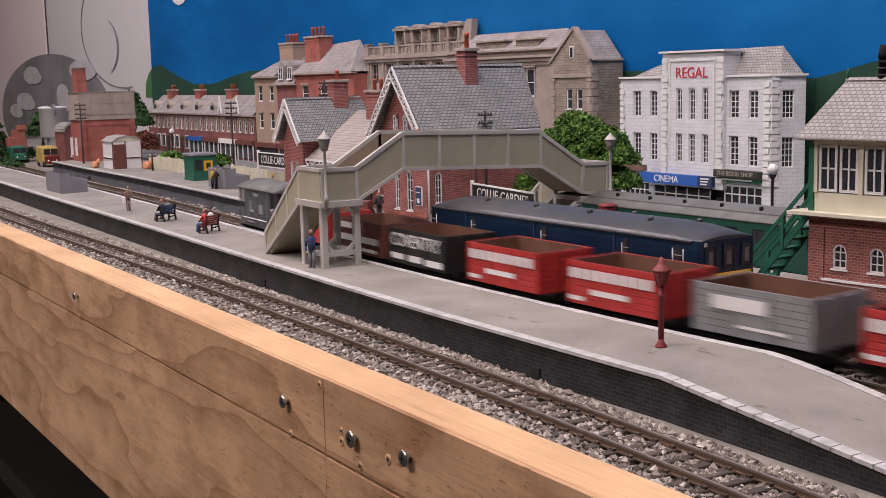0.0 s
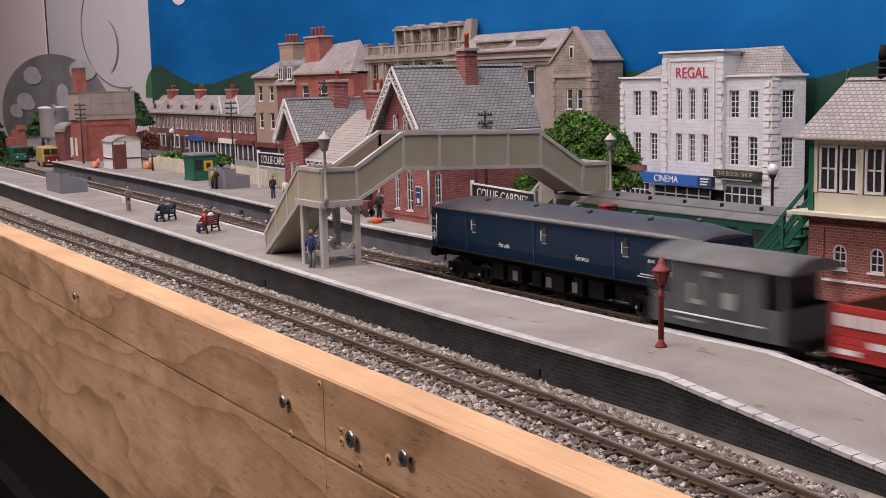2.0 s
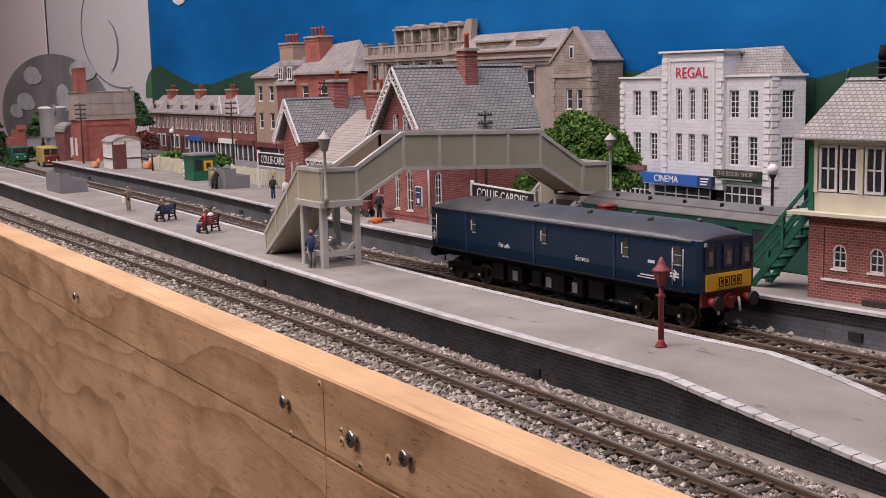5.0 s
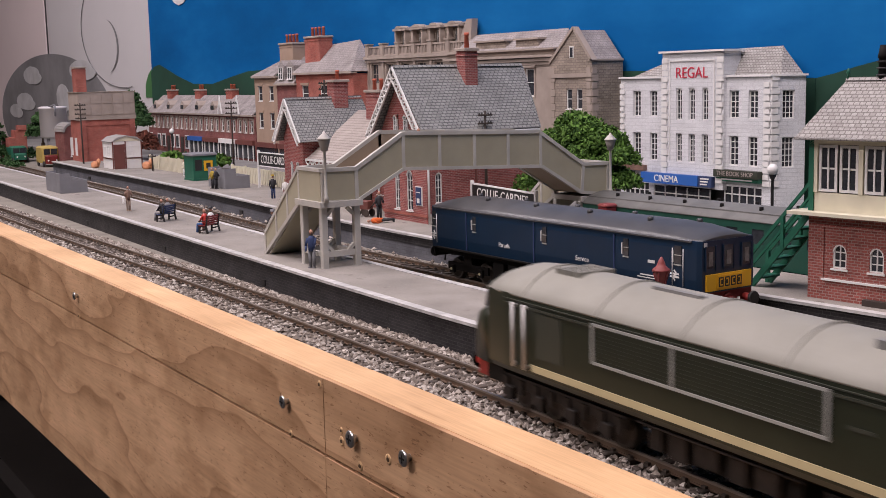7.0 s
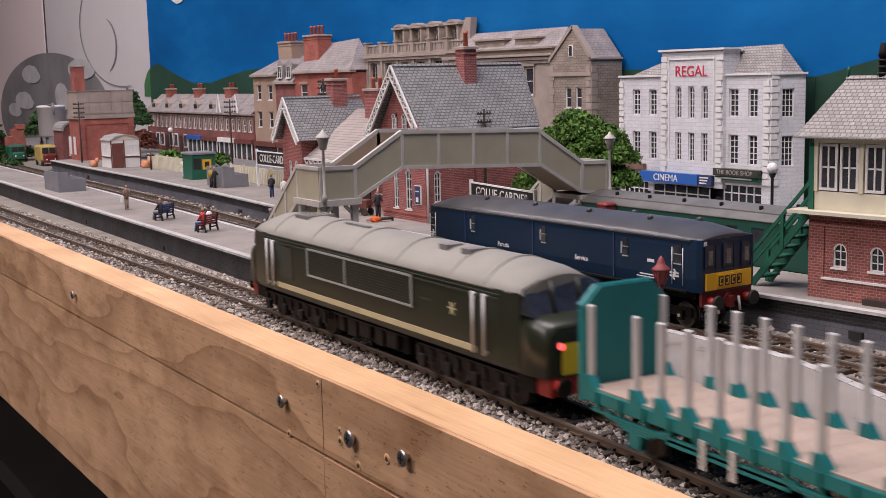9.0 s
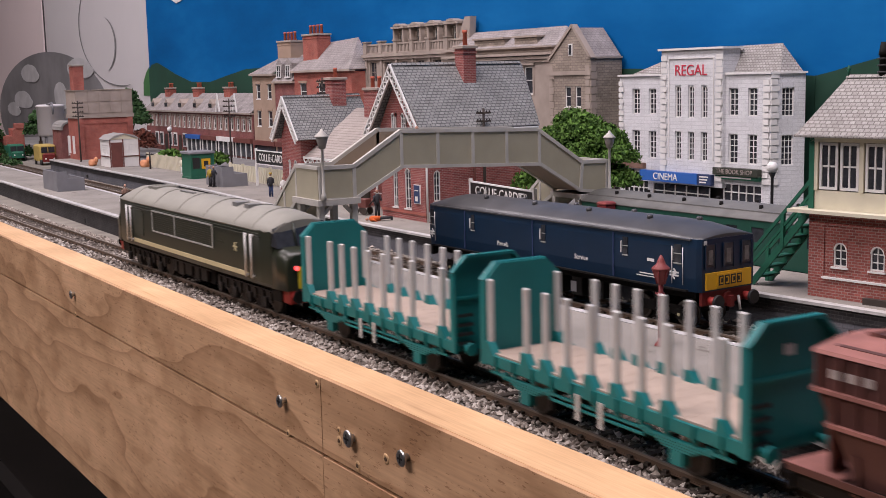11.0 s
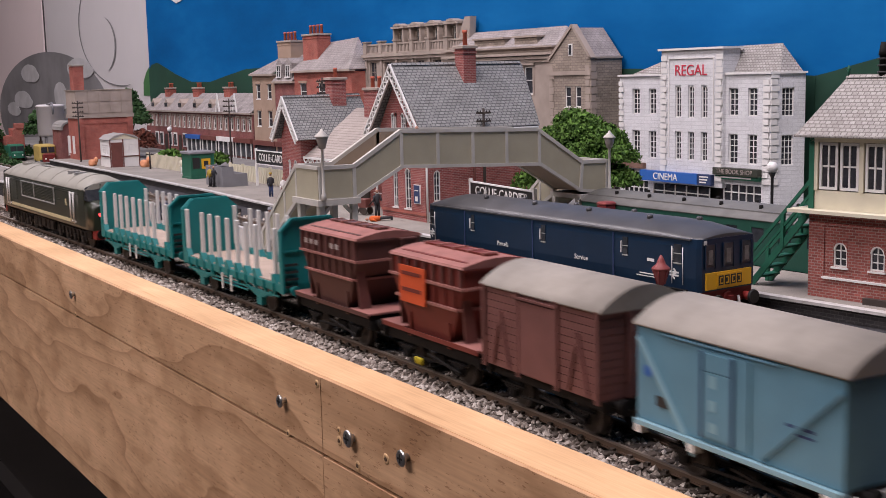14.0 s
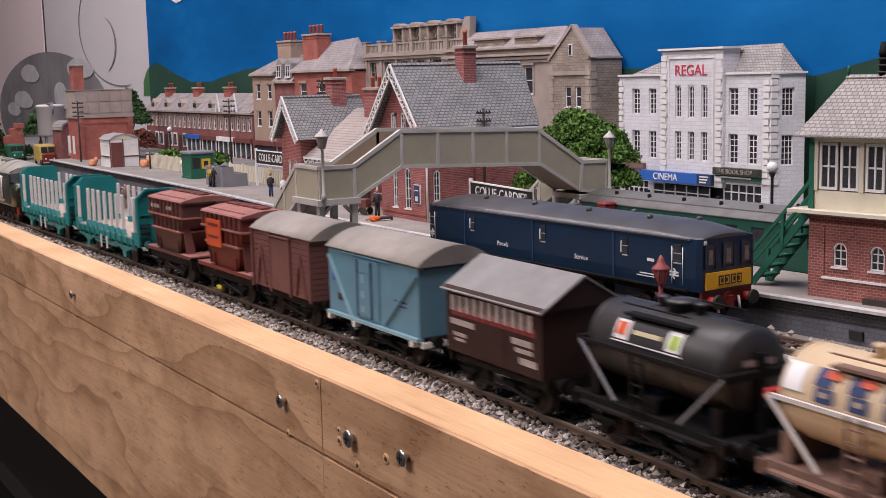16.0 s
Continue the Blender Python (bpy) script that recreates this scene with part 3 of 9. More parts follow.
def screw(x, z, r, depth):
    t = thing("wood_screw", "zinc cross-head wood screw standing proud of the plywood", "screw", pose(x, -0.0275, z, 90, 0, 0), "screws in the plywood edge")
    b = Build().lathe(0, 0, [(r * 0.45, -0.004), (r * 0.45, depth), (r, depth + r * 0.5), (r, depth + r * 0.62), (r * 0.8, depth + r * 0.75)], 14)
    part("head", b, "steel", t)
    c = Build()
    z1 = depth + r * 0.78
    c.box(-r * 0.55, r * 0.55, -r * 0.12, r * 0.12, z1 - 0.0003, z1 + 0.00002).box(-r * 0.12, r * 0.12, -r * 0.55, r * 0.55, z1 - 0.0003, z1 + 0.00002)
    part("cross_slot", c, "black", t)


for sx, sz, sr, sd in ((-0.7755, -0.0165, 0.0027, 0.0010), (-0.454, -0.0160, 0.0028, 0.0012), (-0.3934, -0.0172, 0.0034, 0.0006), (-0.3529, -0.0141, 0.0031, 0.0010)):
    screw(sx, sz, sr, sd)
for hx, hz, hr in ((-0.4053, -0.0214, 0.0014), (-0.4053, -0.0172, 0.0010), (-0.3684, -0.0190, 0.0015), (-0.7762, -0.0300, 0.0012), (-0.4526, -0.0300, 0.0012), (-0.3906, -0.0275, 0.0014), (-0.4232, -0.0025, 0.0012)):
    hole = thing("screw_hole", "splintered empty screw hole in the plywood", "screw hole", pose(hx, -0.0275, hz, 90, 0, 0), "old screw holes")
    part("torn_rim", Build().lathe(0, 0, [(hr * 1.5, -0.0004), (hr * 1.45, 0.0001), (hr * 0.9, 0.0004), (hr * 0.7, 0.0002)], 9), "torn_wood", hole, "pale torn wood fibres")
    part("bore", Build().tube((0, 0, -0.0010), (0, 0, 0.00045), hr * 0.62, hr * 0.55, 9), "hole", hole)

# dark frame under the layout
fr = thing("layout_frame", "dark timber shelving frame below the baseboard", "shelf")
part("shelf", Build().box(-2.55, 1.1, 0.02, 0.46, -0.30, -0.275), "dark_shelf", fr)
part("shelf", Build().box(-2.55, 1.1, 0.02, 0.46, -0.62, -0.595), "dark_shelf", fr)
for lx in (-2.5, -1.6, -0.8, 0.0, 1.0):
    part("leg", Build().box(lx, lx + 0.05, 0.02, 0.06, -0.95, -0.034), "dark_shelf", fr)
    part("leg", Build().box(lx, lx + 0.05, 0.41, 0.45, -0.95, -0.034), "dark_shelf", fr)
part("back_panel", Build().box(-2.55, 1.1, 0.451, 0.46, -0.95, -0.034), "dark_shelf", fr)

# ---- backdrop ----
sky = solid("backdrop", Build().box(-2.03, 2.4, 0.4530, 0.4610, -0.02, 0.60), "sky", "blue painted sky board behind the town", "backdrop", kind="structure")
panel = thing("wall_end", "pale grey boards beyond the painted sky, with a dark gap", "wall", kind="structure")
part("board", Build().box(-2.715, -2.031, 0.4560, 0.4640, -0.02, 0.60), "wall_grey2", panel, "grey board")
part("board", Build().box(-3.58, -2.745, 0.4580, 0.4660, -0.02, 0.60), "wall_grey", panel, "pale grey board")
part("gap", Build().box(-2.744, -2.716, 0.4600, 0.4660, -0.02, 0.60), "black", panel)


def painted(name, pts, y, mat, label):
    return solid(name, Build().prism(pts, y, y + 0.0006, "y"), mat, label, "backdrop", kind="structure")


def oval(cx, cz, rx, rz, n=40, a0=0.0, a1=6.28319, wob=0.0, seed=1):
    rnd = random.Random(seed)
    return [(cx + rx * math.cos(a0 + (a1 - a0) * k / n) * (1 + wob * (rnd.random() - 0.5)), cz + rz * math.sin(a0 + (a1 - a0) * k / n) * (1 + wob * (rnd.random() - 0.5))) for k in range(n)]


HY = 0.4516
painted("backdrop_hills", [(-1.20, 0.02), (-2.03, 0.02), (-2.03, 0.137), (-2.015, 0.147), (-1.985, 0.150), (-1.95, 0.142), (-1.90, 0.130), (-1.83, 0.117), (-1.75, 0.116), (-1.68, 0.125), (-1.61, 0.133), (-1.55, 0.134), (-1.45, 0.128), (-1.35, 0.120), (-1.27, 0.112), (-1.20, 0.105)], HY, "hill", "dark green wooded hills painted on the backdrop")
painted("backdrop_hills", [(-0.5905, 0.02), (-1.1995, 0.02), (-1.1995, 0.105), (-1.10, 0.109), (-1.0, 0.112), (-0.92, 0.1145), (-0.85, 0.118), (-0.80, 0.1195), (-0.74, 0.1185), (-0.66, 0.1135), (-0.5905, 0.111)], HY, "hill", "dark green hills painted on the backdrop")
painted("backdrop_hills", [(0.4, 0.02), (-0.59, 0.02), (-0.59, 0.111), (-0.575, 0.1138), (-0.555, 0.1185), (-0.535, 0.1225), (-0.50, 0.126), (-0.46, 0.130), (-0.42, 0.134), (-0.36, 0.139), (-0.2, 0.150), (0.4, 0.155)], HY, "hill", "green rising hillside painted on the backdrop")
painted("backdrop_hills", [(-0.40, 0.09), (-0.545, 0.09), (-0.52, 0.113), (-0.47, 0.122), (-0.43, 0.129), (-0.40, 0.131)], HY - 0.0008, "hill_pale", "paler green meadow painted on the backdrop")
painted("backdrop_bushes", [(-2.031, 0.095), (-2.075, 0.095), (-2.072, 0.118), (-2.055, 0.135), (-2.031, 0.147)], 0.4550, "hill_pale", "green foliage painted on the grey board's edge")
painted("backdrop_cloud", oval(-1.875, 0.258, 0.033, 0.016, 22, 0, 6.28319, 0.10, 4), HY, "cloud", "soft white cloud painted on the sky")
# dim grey dome with clouds, and a ring, on the end boards
painted("backdrop_dome", oval(-2.74, 0.055, 0.47, 0.134, 60), 0.4545, "smoke_grey", "dark grey dome shape painted on the end boards")
for cx, cz, rx, rz, sd in ((-2.88, 0.145, 0.075, 0.020, 2), (-2.96, 0.085, 0.080, 0.020, 3), (-2.62, 0.095, 0.050, 0.028, 5), (-2.47, 0.150, 0.085, 0.020, 7), (-3.06, 0.062, 0.060, 0.016, 8)):
    painted("backdrop_cloud", oval(cx + rx * 0.45, cz - rz * 0.35, rx * 0.8, rz * 0.7, 26, 0, 6.28319, 0.06, sd + 20), 0.4528, "cloud_dim", "pale cloud painted on the grey dome")
    painted("backdrop_cloud", oval(cx, cz, rx, rz, 26, 0, 6.28319, 0.07, sd), 0.4536, "cloud_dim", "pale cloud painted on the grey dome")
painted("backdrop_ring", oval(-2.19, 0.230, 0.262, 0.118, 50, 1.5, 4.9) + oval(-2.19, 0.230, 0.2585, 0.1165, 50, 4.9, 1.5), 0.4545, "smoke_grey", "thin dark ring painted on the grey board")
painted("backdrop_ring", oval(-2.30, 0.190, 0.085, 0.052, 30, -1.2, 1.2) + oval(-2.308, 0.190, 0.085, 0.0535, 30, 1.2, -1.2), 0.4545, "smoke_grey", "dark crescent painted on the grey board")

# ---- town ground and platforms ----
tagged(solid("road", Build().box(-2.6, 2.4, 0.300, 0.4510, -0.0042, 0.0105), "road", "grey street along the row of shops", "road"), kind="structure")

xs_n = spread(-2.2, -0.310, 0.03)
xs_r = spread(-0.310, -0.17, 0.014)


def plat_z(x):
    return 0.0122 if x <= -0.310 else 0.0122 - (x + 0.310) * 0.082


plat = thing("platform_island", "island platform with grey surface, white edges and black brick faces", "platform", kind="structure")
lo = lambda x: -0.0045
ribbon_n = Build()
ribbon(ribbon_n, xs_n + xs_r[1:], lambda x: lerp(x, NEAR_EDGE) + 0.0014, lambda x: lerp(x, REAR_EDGE) - 0.0014, lo, lambda x: plat_z(x) - 0.0013)
part("brick_face", ribbon_n, "black_wall", plat, "black brick platform faces")
surf = Build()
ribbon(surf, xs_n + xs_r[1:], lambda x: lerp(x, NEAR_EDGE) + 0.0049, lambda x: lerp(x, REAR_EDGE) - 0.0045, lambda x: plat_z(x) - 0.0012, lambda x: plat_z(x))
part("surface", surf, "asphalt", plat, "worn grey platform surface")


def coping(parent, edge, side, a, b, step, width, zf, bevel_gap=0.0003):
    """Coping slabs along an edge, one by one; side +1: slabs lie towards +y."""
    xs = spread(a, b, step)
    for p, q in zip(xs, xs[1:]):
        q2 = q - bevel_gap
        ribbon_c = Build()
        ya, yb = (lambda x: lerp(x, edge) - 0.0002, lambda x: lerp(x, edge) + width)
        if side < 0:
            ya, yb = (lambda x: lerp(x, edge) - width, lambda x: lerp(x, edge) + 0.0002)
        ribbon(ribbon_c, [p, q2], ya, yb, lambda x: zf(x) - 0.0012, lambda x: zf(x) + 0.0002)
        part("coping_slab", ribbon_c, "white_edge", parent)


coping(plat, NEAR_EDGE, 1, -0.310, -0.17, 0.0078, 0.0046, lambda x: plat_z(x) + 0.0002, 0.0005)
coping(plat, REAR_EDGE, -1, -0.310, -0.17, 0.0078, 0.0042, plat_z)
coping(plat, NEAR_EDGE, 1, -2.2, -0.310, 0.035, 0.0046, plat_z, 0.00005)
coping(plat, REAR_EDGE, -1, -2.2, -0.310, 0.035, 0.0042, plat_z, 0.00005)

far = thing("platform_far", "main platform with pale surface and grey brick face below a black band", "platform", kind="structure")
xs_f = spread(-1.75, 0.2, 0.03)
back = lambda x: 0.2985 if x < -0.66 else 0.243 + (x + 0.66) * 0.03
b = ribbon(Build(), xs_f, lambda x: lerp(x, FAR_EDGE) + 0.0016, back, lo, lambda x: 0.0052)
part("lower_face", b, "grey_wall", far, "grey brick lower face")
b = ribbon(Build(), xs_f, lambda x: lerp(x, FAR_EDGE) + 0.0012, back, lambda x: 0.0052, lambda x: 0.0109)
part("upper_face", b, "black_wall", far, "black band under the coping")
b = ribbon(Build(), xs_f, lambda x: lerp(x, FAR_EDGE) + 0.0050, back, lambda x: 0.0109, lambda x: 0.0122)
part("surface", b, "asphalt", far, "pale grey platform surface")
coping(far, FAR_EDGE, 1, -1.75, 0.2, 0.035, 0.0048, lambda x: 0.0122, 0.00005)
for vx in (-1.55, -1.02, -0.64, -0.344, -0.9):
    y = lerp(vx, FAR_EDGE)
    part("drain_opening", Build().box(vx - 0.0035, vx + 0.0035, y + 0.0004, y + 0.004, -0.0015, 0.0022), "black", far, "small black drain opening")
for vx in (-0.3815, -0.655, -0.84, -1.05):
    y = lerp(vx, NEAR_EDGE)
    part("drain_opening", Build().box(vx - 0.0028, vx + 0.0028, y + 0.0007, y + 0.004, -0.0022, 0.0012), "black", plat, "small black drain opening")


# ---- tracks ----
def rail_mesh(yf, off, a, b, step=0.03):
    head, foot = Build(), Build()
    xs = spread(a, b, step)
    ribbon(foot, xs, lambda x: yf(x) + off - 0.0003, lambda x: yf(x) + off + 0.0003, lambda x: -0.0026, lambda x: -0.0006)
    ribbon(foot, xs, lambda x: yf(x) + off - 0.0009, lambda x: yf(x) + off + 0.0009, lambda x: -0.0027, lambda x: -0.0022)
    ribbon(head, xs, lambda x: yf(x) + off - 0.00055, lambda x: yf(x) + off + 0.00055, lambda x: -0.0007, lambda x: 0.0)
    return head, foot


def track(name, yf, a, b, label, single):
    t = thing(name, label, "track", kind="structure")
    for off in (-0.0087, 0.0087):
        head, foot = rail_mesh(yf, off, a, b)
        r = part("rail", foot, "rail", t, "rusty brown running rail")
        part("rail_head", head, "railtop", r, "worn bright rail head")
    sl = Build().chamfer(-0.0017, 0.0017, -0.0153, 0.0153, -0.0042, -0.0023, 0.0003)
    for s in (-1, 1):
        for d in (-0.0016, 0.0016):
            sl.box(-0.0009, 0.0009, s * 0.0087 + d - 0.0006, s * 0.0087 + d + 0.0006, -0.0024, -0.0014)
    if single:
        me = sl.mesh("sleeper", M["sleeper"])
        for k in range(int((b - a) / 0.0086)):
            x = a + k * 0.0086
            d = math.atan((yf(x + 0.005) - yf(x - 0.005)) / 0.01)
            piece_at("sleeper", me, t, pose(x, yf(x), 0, 0, 0, math.degrees(d)))
    else:
        al = Build()
        for k in range(int((b - a) / 0.0086)):
            x = a + k * 0.0086
            al.faces([(p[0] + x, p[1] + yf(x), p[2]) for p in sl.v], sl.f)
        tagged(part("sleepers", al, "sleeper", t), kind="stuff")
    return t


track("track_near", near_y, -1.38, -0.06, "single track with brown sleepers beside the pine edge", True)
track("track_siding", near_y, -0.059, 2.35, "track along the layout's edge towards the fiddle yard", False)
track("track_siding", near_y, -2.55, -1.381, "track along the layout's edge towards the end board", False)
track("track_far", goods_y, -2.0, 2.35, "goods track behind the island platform", False)
track("track_loop", bay_y, -2.0, 0.1, "platform track with rusty rails and pale ballast", False)
track("track_bay", coach_y, -0.66, 0.1, "bay track behind the main platform", False)


def stones(name, n, place, size, seed, label):
    """Loose angular stones, one mesh."""
    rs = np.random.RandomState(seed)
    base = np.array([(1, 0, 0), (-1, 0, 0), (0, 1, 0), (0, -1, 0), (0, 0, 1), (0, 0, -1)], float)
    tri = np.array([(0, 2, 4), (2, 1, 4), (1, 3, 4), (3, 0, 4), (2, 0, 5), (1, 2, 5), (3, 1, 5), (0, 3, 5)])
    c = place(rs, n)
    s = size * (0.55 + 0.8 * rs.rand(n, 1, 1)) * (0.7 + 0.6 * rs.rand(n, 6, 3))
    ang = rs.rand(n) * 6.283
    p = base[None] * s
    p += (rs.rand(n, 6, 3) - 0.5) * size * 0.7
    p[:, :, 2] *= 0.75
    x = p[:, :, 0] * np.cos(ang)[:, None] - p[:, :, 1] * np.sin(ang)[:, None]
    y = p[:, :, 0] * np.sin(ang)[:, None] + p[:, :, 1] * np.cos(ang)[:, None]
    p = np.stack([x, y, p[:, :, 2]], 2) + c[:, None, :]
    me = bpy.data.meshes.new(name)
    v = p.reshape(-1, 3)
    f = (tri[None] + (np.arange(n) * 6)[:, None, None]).reshape(-1, 3)
    me.from_pydata(v.tolist(), [], f.tolist())
    me.materials.append(M["stone"])
    return tagged(new(name, me), label, "ballast", kind="stuff")


def strip_of(yf, lo_, hi_, a, b, z0, heap=0.0):
    def place(rs, n):
        x = a + (b - a) * rs.rand(n)
        u = rs.rand(n)
        y0 = np.array([yf(k) for k in x])
        y = y0 + lo_ + (hi_ - lo_) * u
        clear = np.minimum(np.abs(y - y0 - 0.0087), np.abs(y - y0 + 0.0087)) > 0.0017
        y = np.where(clear, y, y0)
        return np.stack([x, y, z0 + heap * rs.rand(n) ** 2], 1)
    return place


stones("ballast", 18000, strip_of(near_y, -0.0235, 0.0225, -1.35, -0.12, -0.0041, 0.0010), 0.0013, 1, "loose pale grey stone ballast round the sleepers")
stones("ballast", 3500, strip_of(near_y, -0.0072, 0.0072, -1.0, -0.12, -0.0036, 0.0010), 0.0011, 8, "brown-grey ballast filling the bays between sleepers")
stones("ballast", 4500, strip_of(near_y, 0.0115, 0.0235, -1.0, -0.12, -0.0040, 0.0012), 0.0012, 2, "pale stone ballast heaped against the platform")
stones("ballast", 6000, strip_of(near_y, -0.0250, -0.0112, -1.30, -0.12, -0.0040, 0.0022), 0.0013, 6, "pale stone ballast heaped against the pine edge")
stones("ballast", 9000, strip_of(bay_y, -0.020, 0.0225, -1.6, -0.12, -0.0041, 0.0010), 0.0013, 3, "loose pale stone ballast of the platform track")
stones("ballast", 900, strip_of(bay_y, 0.0125, 0.020, -1.3, -0.15, -0.0030, 0.0024), 0.0015, 4, "pale ballast heaped at the platform wall")
stones("ballast", 3500, strip_of(goods_y, -0.016, 0.018, -1.0, -0.12, -0.0041, 0.0010), 0.0013, 5, "loose pale stone ballast of the goods track")

# ---- buildings ----
def part_w(name, b, mat, parent, label=""):
    """A part whose mesh is given in the place's own coordinates."""
    ob = part(name, b, mat, parent, label)
    top = parent
    inv = Matrix.Identity(4)
    while top is not None:
        inv = inv @ top.matrix_basis.inverted()
        top = top.parent
    ob.matrix_basis = inv
    return ob


def win_w(parent, x0, x1, z0, z1, y, side=None, **k):
    """A window in the place's coordinates, in a wall facing -y, or +x where side gives the wall's x."""
    inv = parent.matrix_basis.inverted()
    if side is None:
        return window(parent, x0, x1, z0, z1, y, m=inv, **k)
    turn = Matrix.Translation((side, x0, 0)) @ Matrix.Rotation(math.pi / 2, 4, "Z")
    return window(parent, 0, x1 - x0, z0, z1, 0, m=inv @ turn, **k)


def strip(b, p, q, w, y0, y1):
    """A straight lath in a wall plane from p to q (x, z), w wide, from y0 to y1."""
    (x0, z0), (x1, z1) = p, q
    L = math.hypot(x1 - x0, z1 - z0)
    nx, nz = -(z1 - z0) / L * w / 2, (x1 - x0) / L * w / 2
    b.prism([(x0 - nx, z0 - nz), (x1 - nx, z1 - nz), (x1 + nx, z1 + nz), (x0 + nx, z0 + nz)], y0, y1, "y")


def strip_x(b, p, q, w, x0, x1):
    (y0, z0), (y1, z1) = p, q
    L = math.hypot(y1 - y0, z1 - z0)
    ny, nz = -(z1 - z0) / L * w / 2, (y1 - y0) / L * w / 2
    b.prism([(y0 - ny, z0 - nz), (y1 - ny, z1 - nz), (y1 + ny, z1 + nz), (y0 + ny, z0 + nz)], x0, x1, "x")


def slab(b, quad, t):
    """A sloping slab: four corners of its top face, t thick downwards."""
    q = [Vector(p) for p in quad]
    n = (q[1] - q[0]).cross(q[2] - q[0]).normalized()
    if n.z < 0:
        q = q[::-1]
        n = -n
    low = [p - n * t for p in q]
    k = len(q)
    b.faces(q + low, [tuple(range(k)), tuple(reversed(range(k, 2 * k)))] + [(i + k, (i + 1) % k + k, (i + 1) % k, i) for i in range(k)])


def chimney(parent, x, y, w, d, z0, z1, mat, pots, pot_h=0.009):
    c = part_w("chimney", Build().box(x - w / 2, x + w / 2, y - d / 2, y + d / 2, z0, z1 - 0.0022).box(x - w / 2 - 0.0006, x + w / 2 + 0.0006, y - d / 2 - 0.0006, y + d / 2 + 0.0006, z1 - 0.006, z1 - 0.0045), mat, parent, "brick chimney stack")
    part_w("cap", Build().chamfer(x - w / 2 - 0.0014, x + w / 2 + 0.0014, y - d / 2 - 0.0014, y + d / 2 + 0.0014, z1 - 0.0022, z1, 0.0004), "stone_plain", c)
    for k in range(pots):
        px, py = (x, y + (k - (pots - 1) / 2) * d / pots) if d > w else (x + (k - (pots - 1) / 2) * w / pots, y)
        part_w("chimney_pot", Build().lathe(px, py, [(0.0019, z1), (0.0016, z1 + pot_h * 0.8), (0.0020, z1 + pot_h * 0.82), (0.0019, z1 + pot_h)], 9), "chimney_pot", c)


RZ = 0.0105   # street level


def cinema():
    X0, Y0 = -0.762, 0.418
    t = thing("cinema", "white-fronted cinema with a stepped centre tower and shops below", "building", pose(X0, Y0, RZ))
    side_w = [(X0 + a, X0 + b) for a, b in ((0.0154, 0.0242), (0.0349, 0.0435), (0.1213, 0.1306), (0.1402, 0.1492))]
    up, dn = (0.0832, 0.1033), (0.0485, 0.0702)
    holes = [(a, b, z0, z1) for a, b in side_w for z0, z1 in (up, dn)]
    shop = [(-0.757, -0.728, 0.0135, 0.030), (-0.722, -0.660, 0.0135, 0.029), (-0.645, -0.608, 0.0135, 0.033)]
    w = Build()
    wall_grid(w, X0, X0 + 0.053, RZ, 0.113, Y0, Y0 + 0.003, [h for h in holes + shop if h[0] < X0 + 0.05 and h[1] < X0 + 0.053] + [(-0.722, -0.709, 0.0135, 0.029)])
    part_w("wall", w, "white_card", t)
    w = Build()
    wall_grid(w, X0 + 0.1185, X0 + 0.162, RZ, 0.113, Y0, Y0 + 0.003, [h for h in holes + shop if h[0] > X0 + 0.11])
    # the end wall runs back at a splay
    ang = math.atan2(0.0225, 0.011)
    ca, sa = math.cos(ang), math.sin(ang)
    ew = wall_grid(Build(), 0, 0.0250, RZ, 0.113, 0, 0.003, [(0.0080, 0.0168, *up), (0.0080, 0.0168, *dn)])
    w.faces([(X0 + 0.162 + p[0] * ca - p[1] * sa, Y0 + p[0] * sa + p[1] * ca, p[2]) for p in ew.v], ew.f)
    part_w("wall", w, "white_card", t)
    tw = Build()
    TX0, TX1, TY = X0 + 0.053, X0 + 0.1185, Y0 - 0.003
    arches = [(X0 + a, X0 + b, z0, z1) for a, b in ((0.0680, 0.0747), (0.0820, 0.0887), (0.0960, 0.1027)) for z0, z1 in ((0.0812, 0.1056), (0.0490, 0.0708))]
    wall_grid(tw, TX0, TX1, 0.030, 0.132, TY, TY + 0.003, arches)
    tw.box(TX1 - 0.002, TX1, TY + 0.003, Y0 + 0.014, 0.030, 0.132).box(TX0, TX0 + 0.002, TY + 0.003, Y0 + 0.014, 0.030, 0.132)
    part_w("tower", tw, "white_card", t)
    part_w("tower_cornice", Build().box(TX0 - 0.0022, TX1 + 0.0022, TY - 0.0022, Y0 + 0.0155, 0.132, 0.1335), "white", t)
    mould = Build().box(TX0 + 0.008, TX1 - 0.009, TY - 0.0008, TY - 0.00002, 0.1255, 0.1263).box(TX0 + 0.008, TX0 + 0.0088, TY - 0.0008, TY - 0.00002, 0.050, 0.1255).box(TX1 - 0.0098, TX1 - 0.009, TY - 0.0008, TY - 0.00002, 0.050, 0.1255)
    part_w("moulding", mould, "white", t)
    cor = Build().box(X0 - 0.001, TX0 - 0.0005, Y0 - 0.0016, Y0 + 0.004, 0.113, 0.1145)
    part_w("cornice", Build().box(TX1 + 0.0005, X0 + 0.1630, Y0 - 0.0016, Y0 + 0.004, 0.1131, 0.1146), "white", t, "white parapet cornice")
    part_w("cornice", cor, "white", t, "white parapet cornice")
    part_w("side_cornice", Build().prism([(X0 + 0.1600, Y0 + 0.0042), (X0 + 0.1635, Y0 + 0.0001), (X0 + 0.1750, Y0 + 0.0225), (X0 + 0.1710, Y0 + 0.0225)], 0.1131, 0.1145, "z"), "white", t)
